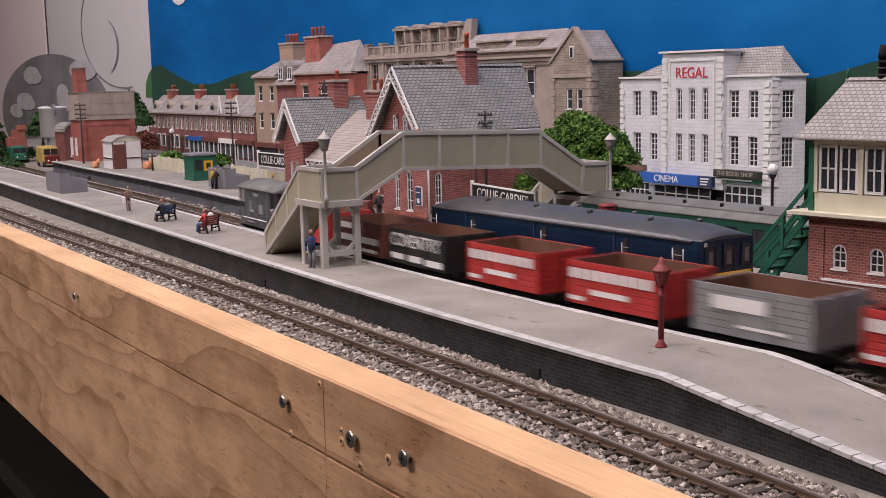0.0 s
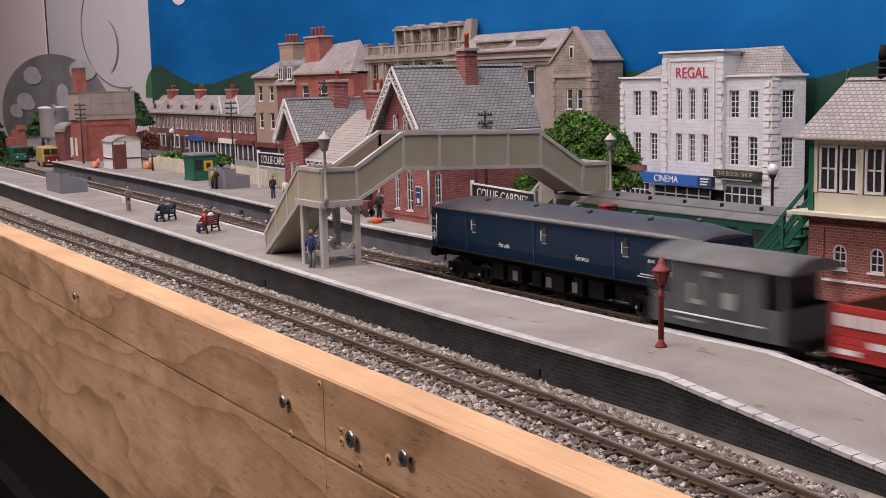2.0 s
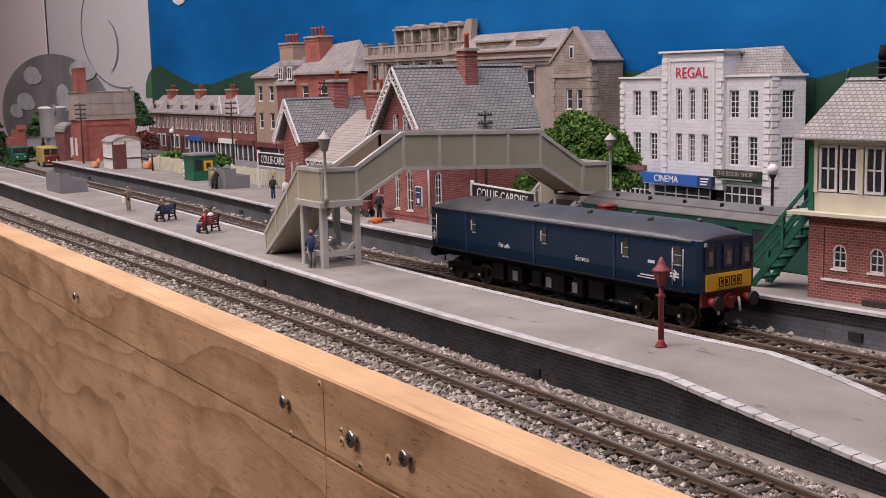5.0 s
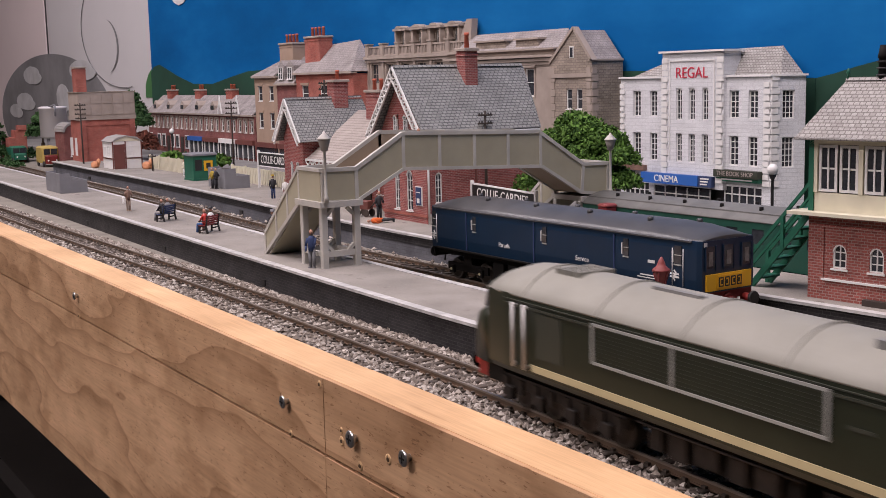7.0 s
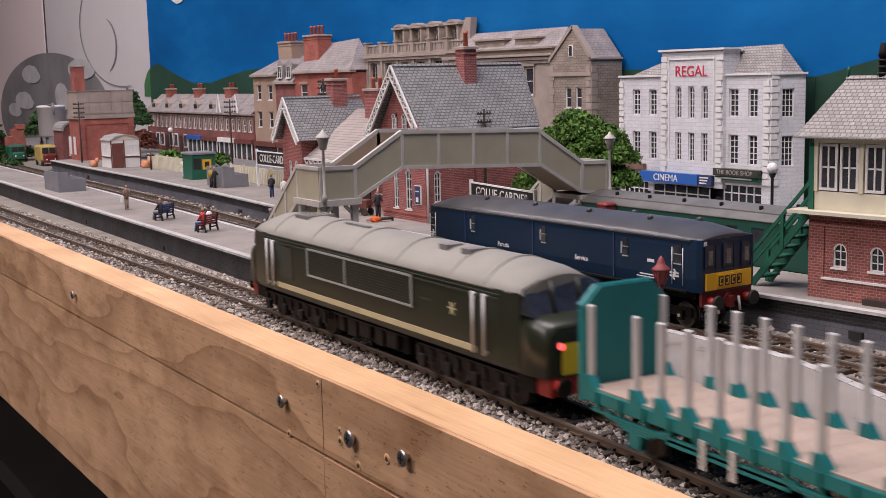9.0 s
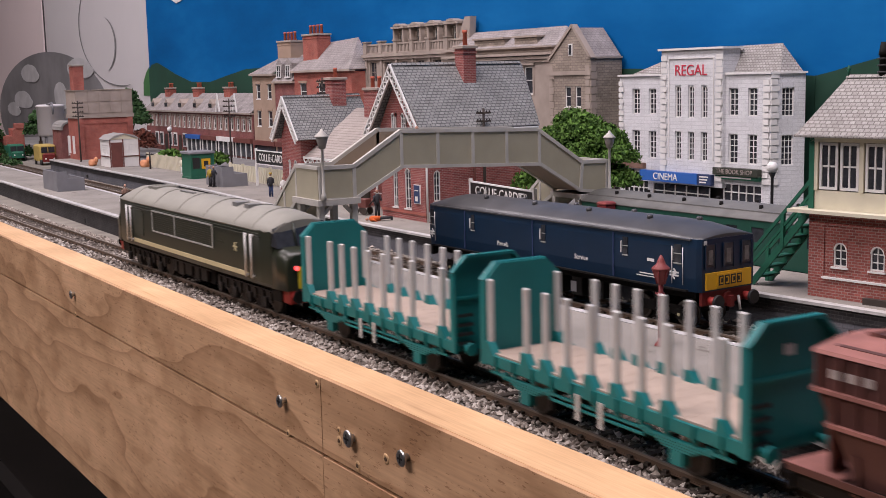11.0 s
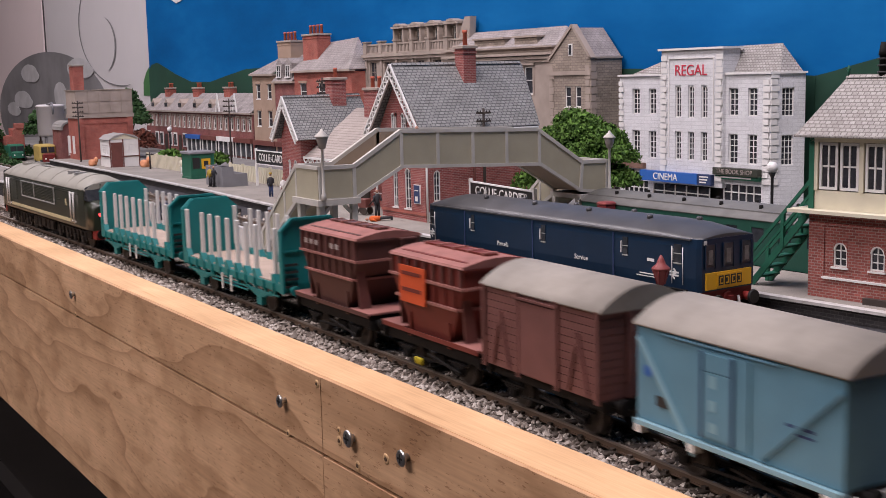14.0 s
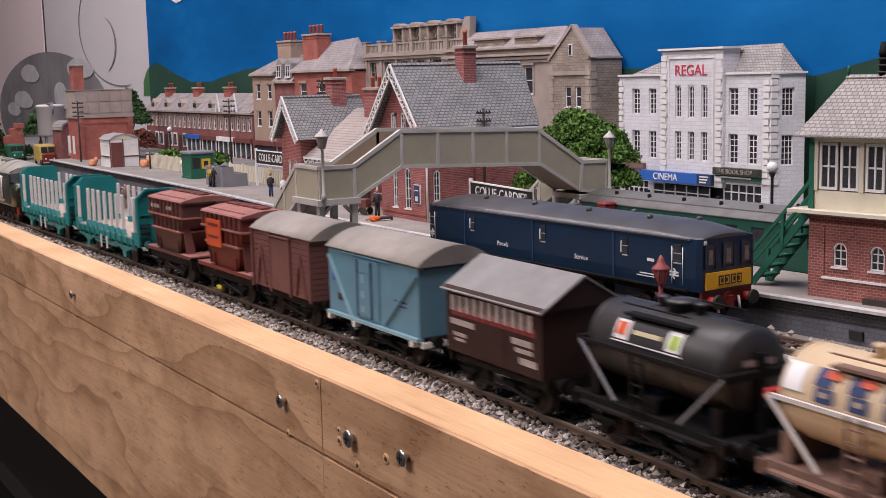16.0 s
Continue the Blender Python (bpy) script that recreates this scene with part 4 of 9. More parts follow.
    for x, y, wd in ((X0, Y0, 0.0055), (TX0, TY, 0.0065), (TX1 - 0.0065, TY, 0.0065), (X0 + 0.1555, Y0, 0.0065)):
        for k in range(17):
            z = 0.035 + k * 0.0047
            if z < (0.110 if y == Y0 else 0.128):
                part_w("quoin_block", Build().box(x, x + wd - (k % 2) * 0.0012, y - 0.0013, y - 0.00002, z, z + 0.0036), "white", t)
    for k in range(3):
        for x in (TX0, TX1 - 0.0065):
            part_w("quoin_block", Build().box(x, x + 0.0065 - (k % 2) * 0.0012, TY - 0.0007, TY - 0.00002, 0.1149 + k * 0.0047, 0.1187 + k * 0.0047), "white", t)
    for k in range(17):
        part_w("quoin_block", Build().prism([(X0 + 0.1621, Y0 - 0.0006), (X0 + 0.1630, Y0 - 0.0006), (X0 + 0.1652 - (k % 2) * 0.0006, Y0 + 0.0050 - (k % 2) * 0.0012), (X0 + 0.1643 - (k % 2) * 0.0006, Y0 + 0.0050 - (k % 2) * 0.0012)], 0.035 + k * 0.0047, 0.0388 + k * 0.0047, "z"), "white", t)
    for a, b in side_w:
        for z0, z1 in (up, dn):
            win_w(t, a, b, z0, z1, Y0 + 0.0005, cols=2, rows=5, bar=0.0005)
    for a, b, z0, z1 in arches:
        win_w(t, a, b, z0, z1, TY + 0.0005, cols=2, rows=5, bar=0.0005, arch=z0 > 0.08, wall="white_card")
    # Black sheet added behind the windows so the rooms look unlit.
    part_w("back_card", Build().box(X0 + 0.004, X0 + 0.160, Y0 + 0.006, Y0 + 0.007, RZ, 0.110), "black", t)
    for z0, z1 in (up, dn):
        window(t, 0.0080, 0.0168, z0, z1, 0.0005, cols=3, rows=5, m=t.matrix_basis.inverted() @ Matrix.Translation((X0 + 0.162, Y0, 0)) @ Matrix.Rotation(ang, 4, "Z"))
    r = Build()
    slab(r, [(-0.655, 0.425, 0.113), (-0.598, 0.425, 0.113), (-0.607, 0.4365, 0.1345), (-0.668, 0.4365, 0.1335)], 0.0012)
    slab(r, [(-0.598, 0.425, 0.113), (-0.590, 0.4405, 0.113), (-0.607, 0.4365, 0.1345)], 0.0012)
    slab(r, [(-0.760, 0.425, 0.113), (-0.700, 0.425, 0.113), (-0.700, 0.4365, 0.133), (-0.735, 0.4365, 0.122)], 0.0012)
    part_w("roof", r, "slate_pale", t)
    letters(t, "REGAL", 0.0116, t.matrix_basis.inverted() @ Matrix.Translation((-0.6770, TY - 0.0003, 0.1165)) @ FRONT, "sign_red", "name_lettering", 0.0002)
    # canopy, signs and shopfronts
    can = part_w("canopy", Build().box(-0.7295, -0.6655, Y0 - 0.0075, TY - 0.0003, 0.0315, 0.0395), "sign_blue", t, "blue cinema canopy sign")
    letters(t, "CINEMA", 0.0074, t.matrix_basis.inverted() @ Matrix.Translation((-0.7000, Y0 - 0.0077, 0.0353)) @ FRONT, "white", "canopy_lettering")
    part_w("price_board", Build().box(-0.6650, -0.6515, Y0 - 0.0070, TY - 0.0003, 0.0315, 0.0395), "navy", t)
    bars = Build()
    for k in range(3):
        bars.box(-0.6630, -0.6540 - 0.001 * k, Y0 - 0.0073, Y0 - 0.00702, 0.0372 - k * 0.0021, 0.0382 - k * 0.0021)
    part_w("price_lettering", bars, "white", t)
    part_w("shop_fascia", Build().box(-0.6500, -0.6075, Y0 - 0.0040, Y0 - 0.0003, 0.0370, 0.0400), "green", t, "green shop fascia")
    part_w("shop_fascia", Build().box(-0.6505, -0.6070, Y0 - 0.0060, Y0 - 0.0003, 0.0401, 0.0455), "loco_grille", t, "dark grey shop fascia")
    letters(t, "THE BOOK SHOP", 0.0046, t.matrix_basis.inverted() @ Matrix.Translation((-0.6290, Y0 - 0.0062, 0.0428)) @ FRONT, "letter_cream", "shop_lettering", 0.00012)
    part_w("fascia_bar", Build().box(-0.6440, -0.6140, Y0 - 0.0043, Y0 - 0.00402, 0.0380, 0.0390), "white", t)
    part_w("shop_fascia", Build().box(-0.7600, -0.7300, Y0 - 0.0040, Y0 - 0.0003, 0.0400, 0.0445), "figure_brown", t, "brown shop fascia")
    for a, b, z0, z1 in shop:
        fr = Build().box(a, b, Y0 + 0.0012, Y0 + 0.0020, z0, z1 - 0.0002)
        part_w("shop_window", fr, "glass", t)
        fb = Build()
        n = 5
        for k in range(n + 1):
            x = a + (b - a) * k / n
            fb.box(x - 0.0004, x + 0.0004, Y0 + 0.0003, Y0 + 0.0011, z0, z1 - 0.0002)
        fb.box(a, b, Y0 + 0.0002, Y0 + 0.0011, z1 - 0.006, z1 - 0.0052)
        part_w("shop_glazing", fb, "white", t)
    part_w("stall_riser", Build().box(-0.722, -0.660, Y0 - 0.0008, Y0 + 0.0002, RZ, 0.0155), "red", t)


cinema()


def hotel():
    t = thing("hotel_block", "buff stone hotel with balustrade, cornices and attic dormers", "building", pose(-1.232, 0.42, RZ))
    # recessed range
    x0, x1, y = -1.232, -1.0265, 0.440
    ws = [(x0 + 0.008 + k * 0.0345, x0 + 0.008 + k * 0.0345 + 0.016) for k in range(6)]
    ws = [w for w in ws if w[1] < x1 - 0.002]
    holes = [(a, b, z0, z1) for a, b in ws for z0, z1 in ((0.112, 0.134), (0.070, 0.096), (0.028, 0.056))]
    part_w("wall", wall_grid(Build(), x0, x1, RZ, 0.1395, y, y + 0.003, holes).box(x0, x0 + 0.003, y + 0.003, 0.4488, RZ, 0.1395), "stone_plain", t)
    # Added black sheet gives the shade inside the recessed range.
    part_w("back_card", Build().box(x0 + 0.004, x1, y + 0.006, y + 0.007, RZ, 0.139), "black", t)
    for a, b, z0, z1 in holes:
        win_w(t, a, b, z0, z1, y + 0.0012, cols=2, rows=2, frame="stone_plain")
    for k in range(7):
        x = x0 + k * 0.0345
        if x < x1 - 0.004:
            part_w("pilaster", Build().box(x, x + 0.0045, y - 0.0018, y - 0.00002, RZ, 0.1364), "stone_plain", t)
    part_w("cornice", Build().box(x0 - 0.003, x1, y - 0.0045, y + 0.004, 0.1396, 0.1432).box(x0 - 0.002, x1, y - 0.003, y - 0.0001, 0.1365, 0.1394), "stone_plain", t)
    bal = Build()
    for k in range(7):
        x = x0 - 0.001 + k * 0.0345
        if x < x1 - 0.006:
            bal.box(x, x + 0.007, y - 0.003, y + 0.004, 0.1434, 0.1560).box(x - 0.0008, x + 0.0078, y - 0.0038, y + 0.0048, 0.1560, 0.1575)
        for j in range(8):
            bx = x + 0.0095 + j * 0.003
            if bx < x1 - 0.003:
                bal.box(bx, bx + 0.0016, y - 0.0008, y + 0.0008, 0.1448, 0.1525)
    bal.box(x0, x1, y - 0.0014, y + 0.0014, 0.1525, 0.1542).box(x0, x1, y - 0.0014, y + 0.0014, 0.1434, 0.1447)
    part_w("balustrade", bal, "stone_plain", t, "stone balustrade with square piers")
    ax0, ax1, ay = -1.172, -1.028, 0.4455
    dorm = [(ax0 + 0.006 + k * 0.036, ax0 + 0.006 + k * 0.036 + 0.019) for k in range(4)]
    dh = [(a + 0.004, b - 0.004, 0.154, 0.1672) for a, b in dorm]
    part_w("attic", wall_grid(Build(), ax0, ax1, 0.143, 0.1690, ay, ay + 0.003, dh).box(ax1 - 0.003, ax1, ay + 0.003, 0.4488, 0.143, 0.1690), "stone_grey", t)
    for a, b in dorm:
        f = Build()
        f.box(a - 0.002, a + 0.001, ay - 0.006, ay - 0.00002, 0.145, 0.1690).box(b - 0.001, b + 0.002, ay - 0.006, ay - 0.00002, 0.145, 0.1690)
        d = part_w("dormer", f, "stone_plain", t)
        lid = Build()
        n = 8
        arc = [((a + b) / 2 + 0.008 * math.cos(math.pi * k / n), 0.1716 + 0.0030 * math.sin(math.pi * k / n)) for k in range(n + 1)]
        lid.box(a - 0.004, b + 0.004, ay - 0.0075, ay + 0.002, 0.1692, 0.1714)
        lid.prism(arc, ay - 0.0078, ay + 0.002, "y")
        part_w("dormer_hood", lid, "stone_plain", t)
    for a, b, z0, z1 in dh:
        win_w(t, a, b, z0, z1, ay, cols=2, rows=2)
    part_w("parapet", Build().prism([(-1.046, 0.1440), (-1.020, 0.1440), (-1.016, 0.1752), (-1.026, 0.1752)], ay - 0.004, 0.4488, "y"), "stone_plain", t)
    part_w("roof_coping", Build().box(ax0 - 0.002, -1.031, ay - 0.001, 0.4488, 0.1714, 0.1732), "slate_house", t)
    # projecting block
    x0, x1, y = -1.026, -0.8525, 0.420
    ws = [(x0 + 0.017 + k * 0.0375, x0 + 0.017 + k * 0.0375 + 0.0135) for k in range(4)]
    holes = [(a, b, z0, z1) for a, b in ws for z0, z1 in ((0.099, 0.1235), (0.060, 0.086), (0.022, 0.050))]
    part_w("wall", wall_grid(Build(), x0, x1, RZ, 0.1335, y, y + 0.003, holes).box(x0, x0 + 0.003, y + 0.003, 0.4488, RZ, 0.1335).box(x1 - 0.003, x1, y + 0.003, 0.4488, RZ, 0.1335), "stone_plain", t)
    part_w("back_card", Build().box(x0 + 0.004, x1 - 0.004, y + 0.006, y + 0.007, RZ, 0.133), "black", t)
    for a, b, z0, z1 in holes:
        win_w(t, a, b, z0, z1, y, cols=1, rows=2, bar=0.0006)
        part_w("window_surround", Build().box(a - 0.002, a - 0.0002, y - 0.001, y - 0.00002, z0 - 0.001, z1 + 0.001).box(b + 0.0002, b + 0.002, y - 0.001, y - 0.00002, z0 - 0.001, z1 + 0.001).box(a - 0.0028, b + 0.0028, y - 0.0018, y - 0.00002, z1 + 0.0012, z1 + 0.003), "stone_plain", t)
    c = Build()
    for k, (dz, dp) in enumerate(((0.1270, 0.0015), (0.1300, 0.0030), (0.1335, 0.0048))):
        c.box(x0 - dp, x1 + dp * 0.4, y - dp, y + 0.004, dz, dz + 0.0024)
    part_w("cornice", c, "stone_plain", t, "moulded stone cornice")
    part_w("parapet", Build().box(x0 - 0.002, x1, y - 0.001, y + 0.003, 0.1360, 0.1400).box(x0 - 0.005, x1 + 0.003, y - 0.0045, y + 0.004, 0.1400, 0.1415), "stone_plain", t)
    r = Build()
    slab(r, [(x0, y + 0.006, 0.1405), (x1 + 0.004, y + 0.006, 0.1405), (x1 - 0.016, 0.4475, 0.1590), (x0, 0.4475, 0.1590)], 0.0012)
    slab(r, [(x1 + 0.004, y + 0.006, 0.1405), (x1 + 0.004, 0.4488, 0.1405), (x1 - 0.016, 0.4475, 0.1590)], 0.0012)
    part_w("roof", r, "slate_house", t)
    for a, b in ((-0.992, -0.942), (-0.925, -0.890)):
        part_w("dormer", Build().box(a, b, y + 0.010, 0.4475, 0.1418, 0.1500), "stone_grey", t)
        part_w("dormer_hood", Build().box(a - 0.0015, b + 0.0015, y + 0.008, 0.454, 0.1501, 0.1518), "stone_plain", t)
    # end pavilion with gable
    x0, x1, y = -0.852, -0.7955, 0.415
    xm, ze, za = (x0 + x1) / 2 + 0.004, 0.1285, 0.1560
    wh = [(-0.8305, -0.8225, 0.0880, 0.1055), (-0.8165, -0.8085, 0.0880, 0.1055), (-0.8305, -0.8225, 0.045, 0.065), (-0.8165, -0.8085, 0.045, 0.065)]
    g = wall_grid(Build(), x0, x1, RZ, ze, y, y + 0.003, wh)
    g.prism([(x0, ze), (x1, ze), (xm, za)], y, y + 0.003, "y")
    g.box(x1 - 0.003, x1, y + 0.003, 0.4488, RZ, ze)
    part_w("gable_wall", g, "stone_grey", t, "grey stone gabled end pavilion")
    part_w("back_card", Build().box(x0 + 0.004, x1 - 0.004, y + 0.006, y + 0.007, RZ, 0.128), "black", t)
    for a, b, z0, z1 in wh:
        win_w(t, a, b, z0, z1, y, cols=1, rows=2, bar=0.0006)
    part_w("attic_light", Build().box(-0.8250, -0.8195, y - 0.0006, y - 0.00002, 0.1315, 0.1415), "white", t)
    part_w("attic_pane", Build().box(-0.8240, -0.8205, y - 0.0009, y - 0.00062, 0.1322, 0.1405), "glass", t)
    cp = Build()
    strip(cp, (x0 - 0.001, ze), (xm, za + 0.001), 0.0026, y - 0.0012, y + 0.0045)
    strip(cp, (xm, za + 0.001), (x1 + 0.001, ze), 0.0026, y - 0.0012, y + 0.0045)
    part_w("coping", cp, "stone_plain", t)
    part_w("string_course", Build().box(x0 - 0.0005, x1 + 0.0005, y - 0.0012, y - 0.00002, 0.1150, 0.1185).box(x1 - 0.004, x1 + 0.0012, y - 0.0012, 0.4488, ze, ze + 0.0016), "stone_plain", t)
    r = Build()
    slab(r, [(xm, y + 0.002, za - 0.001), (xm, 0.4488, za - 0.001), (x1 + 0.001, 0.4488, ze), (x1 + 0.001, y + 0.002, ze)], 0.001)
    slab(r, [(xm, y + 0.002, za - 0.001), (xm, 0.4488, za - 0.001), (x0 - 0.001, 0.4488, ze), (x0 - 0.001, y + 0.002, ze)], 0.001)
    part_w("roof", r, "slate_house", t)
    for x, wd in ((x0, 0.0065), (x1 - 0.0065, 0.0065)):
        for k in range(18):
            z = RZ + 0.002 + k * 0.0062
            if z < ze - 0.004:
                part_w("quoin_block", Build().box(x, x + wd - (k % 2) * 0.0015, y - 0.0007, y - 0.00002, z, z + 0.0054), "stone_plain", t)
    for k in range(18):
        part_w("quoin_block", Build().box(x1 + 0.00002, x1 + 0.0007, y, y + 0.0065 - (k % 2) * 0.0015, RZ + 0.002 + k * 0.0062, RZ + 0.0074 + k * 0.0062), "stone_plain", t)


hotel()


def town_houses():
    t = thing("town_house", "tall red brick and buff stone town house with pale slate roof", "building", pose(-1.515, 0.42, RZ))
    y = 0.42
    for x0, x1, zt, mat, nw in ((-1.515, -1.4435, 0.1225, "stone_buff", 2), (-1.443, -1.385, 0.1125, "brick_far", 2), (-1.3845, -1.2315, 0.1250, "brick_orange", 3)):
        step = (x1 - x0) / nw
        ws = [(x0 + step * (k + 0.32), x0 + step * (k + 0.68)) for k in range(nw)]
        holes = [(a, b, z0, z1) for a, b in ws for z0, z1 in ((0.092, 0.112), (0.056, 0.077)) if z1 < zt - 0.002]
        part_w("wall", wall_grid(Build(), x0, x1, 0.040, zt, y, y + 0.003, holes).box(x1 - 0.003, x1, y + 0.003, 0.4488, 0.04, zt).box(x0, x1, y, y + 0.01, RZ, 0.0399), mat, t)
        # Room darkness comes from this added black sheet, not a real wall.
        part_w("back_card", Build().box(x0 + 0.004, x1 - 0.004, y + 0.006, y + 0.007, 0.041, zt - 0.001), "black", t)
        for a, b, z0, z1 in holes:
            win_w(t, a, b, z0, z1, y, cols=1, rows=2, bar=0.0007)
            part_w("lintel", Build().box(a - 0.002, b + 0.002, y - 0.001, y - 0.00002, z1, z1 + 0.003), "stone_buff", t)
        part_w("eave_board", Build().box(x0 - 0.003, x1 + 0.002, y - 0.004, y + 0.004, zt, zt + 0.0025), "stone_plain", t)
        part_w("shop_front", Build().box(x0 + 0.004, x1 - 0.004, y - 0.002, y - 0.0002, RZ + 0.003, 0.031), "glass", t)
        part_w("shop_fascia", Build().box(x0 + 0.002, x1 - 0.002, y - 0.004, y - 0.0002, 0.0312, 0.0375), "brown_wagon", t, "maroon shop fascia")
    r = Build()
    slab(r, [(-1.518, 0.416, 0.125), (-1.4435, 0.416, 0.125), (-1.425, 0.445, 0.150), (-1.455, 0.445, 0.150)], 0.0015)
    slab(r, [(-1.4435, 0.416, 0.115), (-1.3845, 0.416, 0.115), (-1.3845, 0.446, 0.148), (-1.4435, 0.446, 0.148)], 0.0015)
    slab(r, [(-1.3875, 0.416, 0.1275), (-1.2285, 0.416, 0.1275), (-1.262, 0.447, 0.1640), (-1.3550, 0.447, 0.1600)], 0.0015)
    slab(r, [(-1.2285, 0.416, 0.1275), (-1.2285, 0.4488, 0.1275), (-1.262, 0.447, 0.1640)], 0.0015)
    part_w("roof", r, "slate_house", t)
    for x in (-1.425, -1.398):
        d = part_w("dormer", Build().prism([(x - 0.009, 0.118), (x + 0.009, 0.118), (x + 0.009, 0.137), (x, 0.144), (x - 0.009, 0.137)], 0.419, 0.445, "y"), "slate_house", t)
        win_w(t, x - 0.006, x + 0.006, 0.120, 0.135, 0.4165, cols=2, rows=2)
    chimney(t, -1.434, 0.440, 0.040, 0.018, 0.135, 0.1665, "stone_buff", 4, 0.011)
    chimney(t, -1.350, 0.436, 0.040, 0.018, 0.130, 0.1715, "brick_orange", 4, 0.011)


town_houses()


def terrace():
    y = 0.42
    n = 7
    x0, x1 = -1.962, -1.519
    step = (x1 - x0) / n
    for k in range(n):
        a, b = x0 + k * step, x0 + (k + 1) * step - 0.0003
        t = thing("terraced_house", "red brick terraced house with a shop below and slate roof", "house", pose(a, y, RZ), "terraced houses along the street")
        ws = [(a + step * u, a + step * (u + 0.17)) for u in (0.08, 0.4, 0.73)]
        holes = [(p, q, 0.0485, 0.0655) for p, q in ws]
        part_w("wall", wall_grid(Build(), a, b, RZ, 0.071, y, y + 0.003, holes).box(a, a + 0.002, y + 0.003, 0.4485, RZ, 0.071).box(b - 0.002, b, y + 0.003, 0.4485, RZ, 0.071), "brick_far", t)
        # Added black sheet stands in for the unlit upper room.
        part_w("back_card", Build().box(a + 0.003, b - 0.003, y + 0.006, y + 0.007, 0.042, 0.070), "black", t)
        for p, q, z0, z1 in holes:
            win_w(t, p, q, z0, z1, y, cols=1, rows=2, bar=0.0009)
            part_w("window_surround", Build().box(p - 0.0022, p - 0.0001, y - 0.001, y - 0.00002, z0 - 0.001, z1 + 0.001).box(q + 0.0001, q + 0.0022, y - 0.001, y - 0.00002, z0 - 0.001, z1 + 0.001).box(p - 0.0022, q + 0.0022, y - 0.001, y - 0.00002, z1 + 0.001, z1 + 0.003), "stone_plain", t)
        part_w("eave_board", Build().box(a, b, y - 0.004, y + 0.004, 0.0711, 0.0732), "stone_plain", t)
        r = Build()
        slab(r, [(a, y - 0.004, 0.0733), (b, y - 0.004, 0.0733), (b, 0.4475, 0.0995), (a, 0.4475, 0.0995)], 0.0015)
        part_w("roof", r, "slate_house", t)
        if k < 5:
            cx = (a + b) / 2
            part_w("dormer", Build().prism([(cx - 0.008, 0.078), (cx + 0.008, 0.078), (cx + 0.008, 0.085), (cx, 0.0915), (cx - 0.008, 0.085)], y + 0.002, y + 0.02, "y"), "stone_plain", t)
            part_w("dormer_light", Build().box(cx - 0.005, cx + 0.005, y + 0.0008, y + 0.0019, 0.079, 0.085), "glass", t)
        else:
            part_w("gable_trim", Build().prism([(a + 0.006, 0.074), (a + 0.014, 0.1), (a + 0.022, 0.074), (a + 0.019, 0.074), (a + 0.014, 0.093), (a + 0.009, 0.074)], y - 0.006, y - 0.0045, "y"), "white", t)
        if k % 2 == 0 and k < 6:
            chimney(t, b - 0.012, 0.4475, 0.022, 0.014, 0.094, 0.1085, "brick_orange", 2, 0.007)
        if k >= 3:
            part_w("shop_front", Build().box(a + 0.003, b - 0.003, y - 0.002, y - 0.0002, RZ + 0.003, 0.032), "glass", t)
            part_w("shop_fascia", Build().box(a + 0.002, b - 0.002, y - 0.005, y - 0.0002, 0.0322, 0.0385), ("sign_blue", "brown_wagon", "white", "brown_wagon")[k - 3], t)
            for j in range(4):
                part_w("shop_pillar", Build().box(a + 0.004 + j * 0.018, a + 0.0055 + j * 0.018, y - 0.0032, y - 0.0021, RZ, 0.032), "white", t)
        else:
            for p, q in (ws[0], ws[2]):
                part_w("window_surround", Build().box(p - 0.002, q + 0.002, y - 0.001, y - 0.00002, 0.018, 0.039), "white", t)
                part_w("ground_floor_pane", Build().box(p, q, y - 0.0014, y - 0.00102, 0.020, 0.037), "glass", t)
            part_w("front_door", Build().box(ws[1][0], ws[1][1], y - 0.001, y - 0.00002, RZ, 0.036), "wood_dark", t)


terrace()


# ---- station ----
PZ = 0.0122   # platform level


def barge(b, xl, xr, xm, ze, za, y0, y1):
    """Pierced white bargeboard: two laths and a zigzag on either slope."""
    for x, in ((xl,), (xr,)):
        strip(b, (x, ze), (xm, za), 0.0013, y0, y1)
        dx, dz = xm - x, za - ze
        L = math.hypot(dx, dz)
        s = 1 if x < xm else -1
        nx, nz = s * dz / L * 0.0050, -s * dx / L * 0.0050
        strip(b, (x + nx, ze + nz), (xm, za - 0.0092), 0.0012, y0, y1)
        n = 11
        for k in range(n):
            u, v = k / n, (k + 0.5) / n
            for p, q in ((u, v), (v, (k + 1) / n)):
                e0, e1 = (p == v), (q == v)
                A = (x + dx * p * 0.93 + (nx if e0 else 0), ze + dz * p * 0.93 + (nz if e0 else 0))
                B = (x + dx * q * 0.93 + (nx if e1 else 0), ze + dz * q * 0.93 + (nz if e1 else 0))
                strip(b, A, B, 0.0008, y0 + 0.0001, y1 - 0.0001)


def arched(t, x0, x1, z0, z1, y, side=None, cols=2, rows=4):
    """An arched sash window with a pale stone surround."""
    win_w(t, x0, x1, z0, z1, y, side=side, cols=cols, rows=rows, arch=True, bar=0.0005, wall="brick")


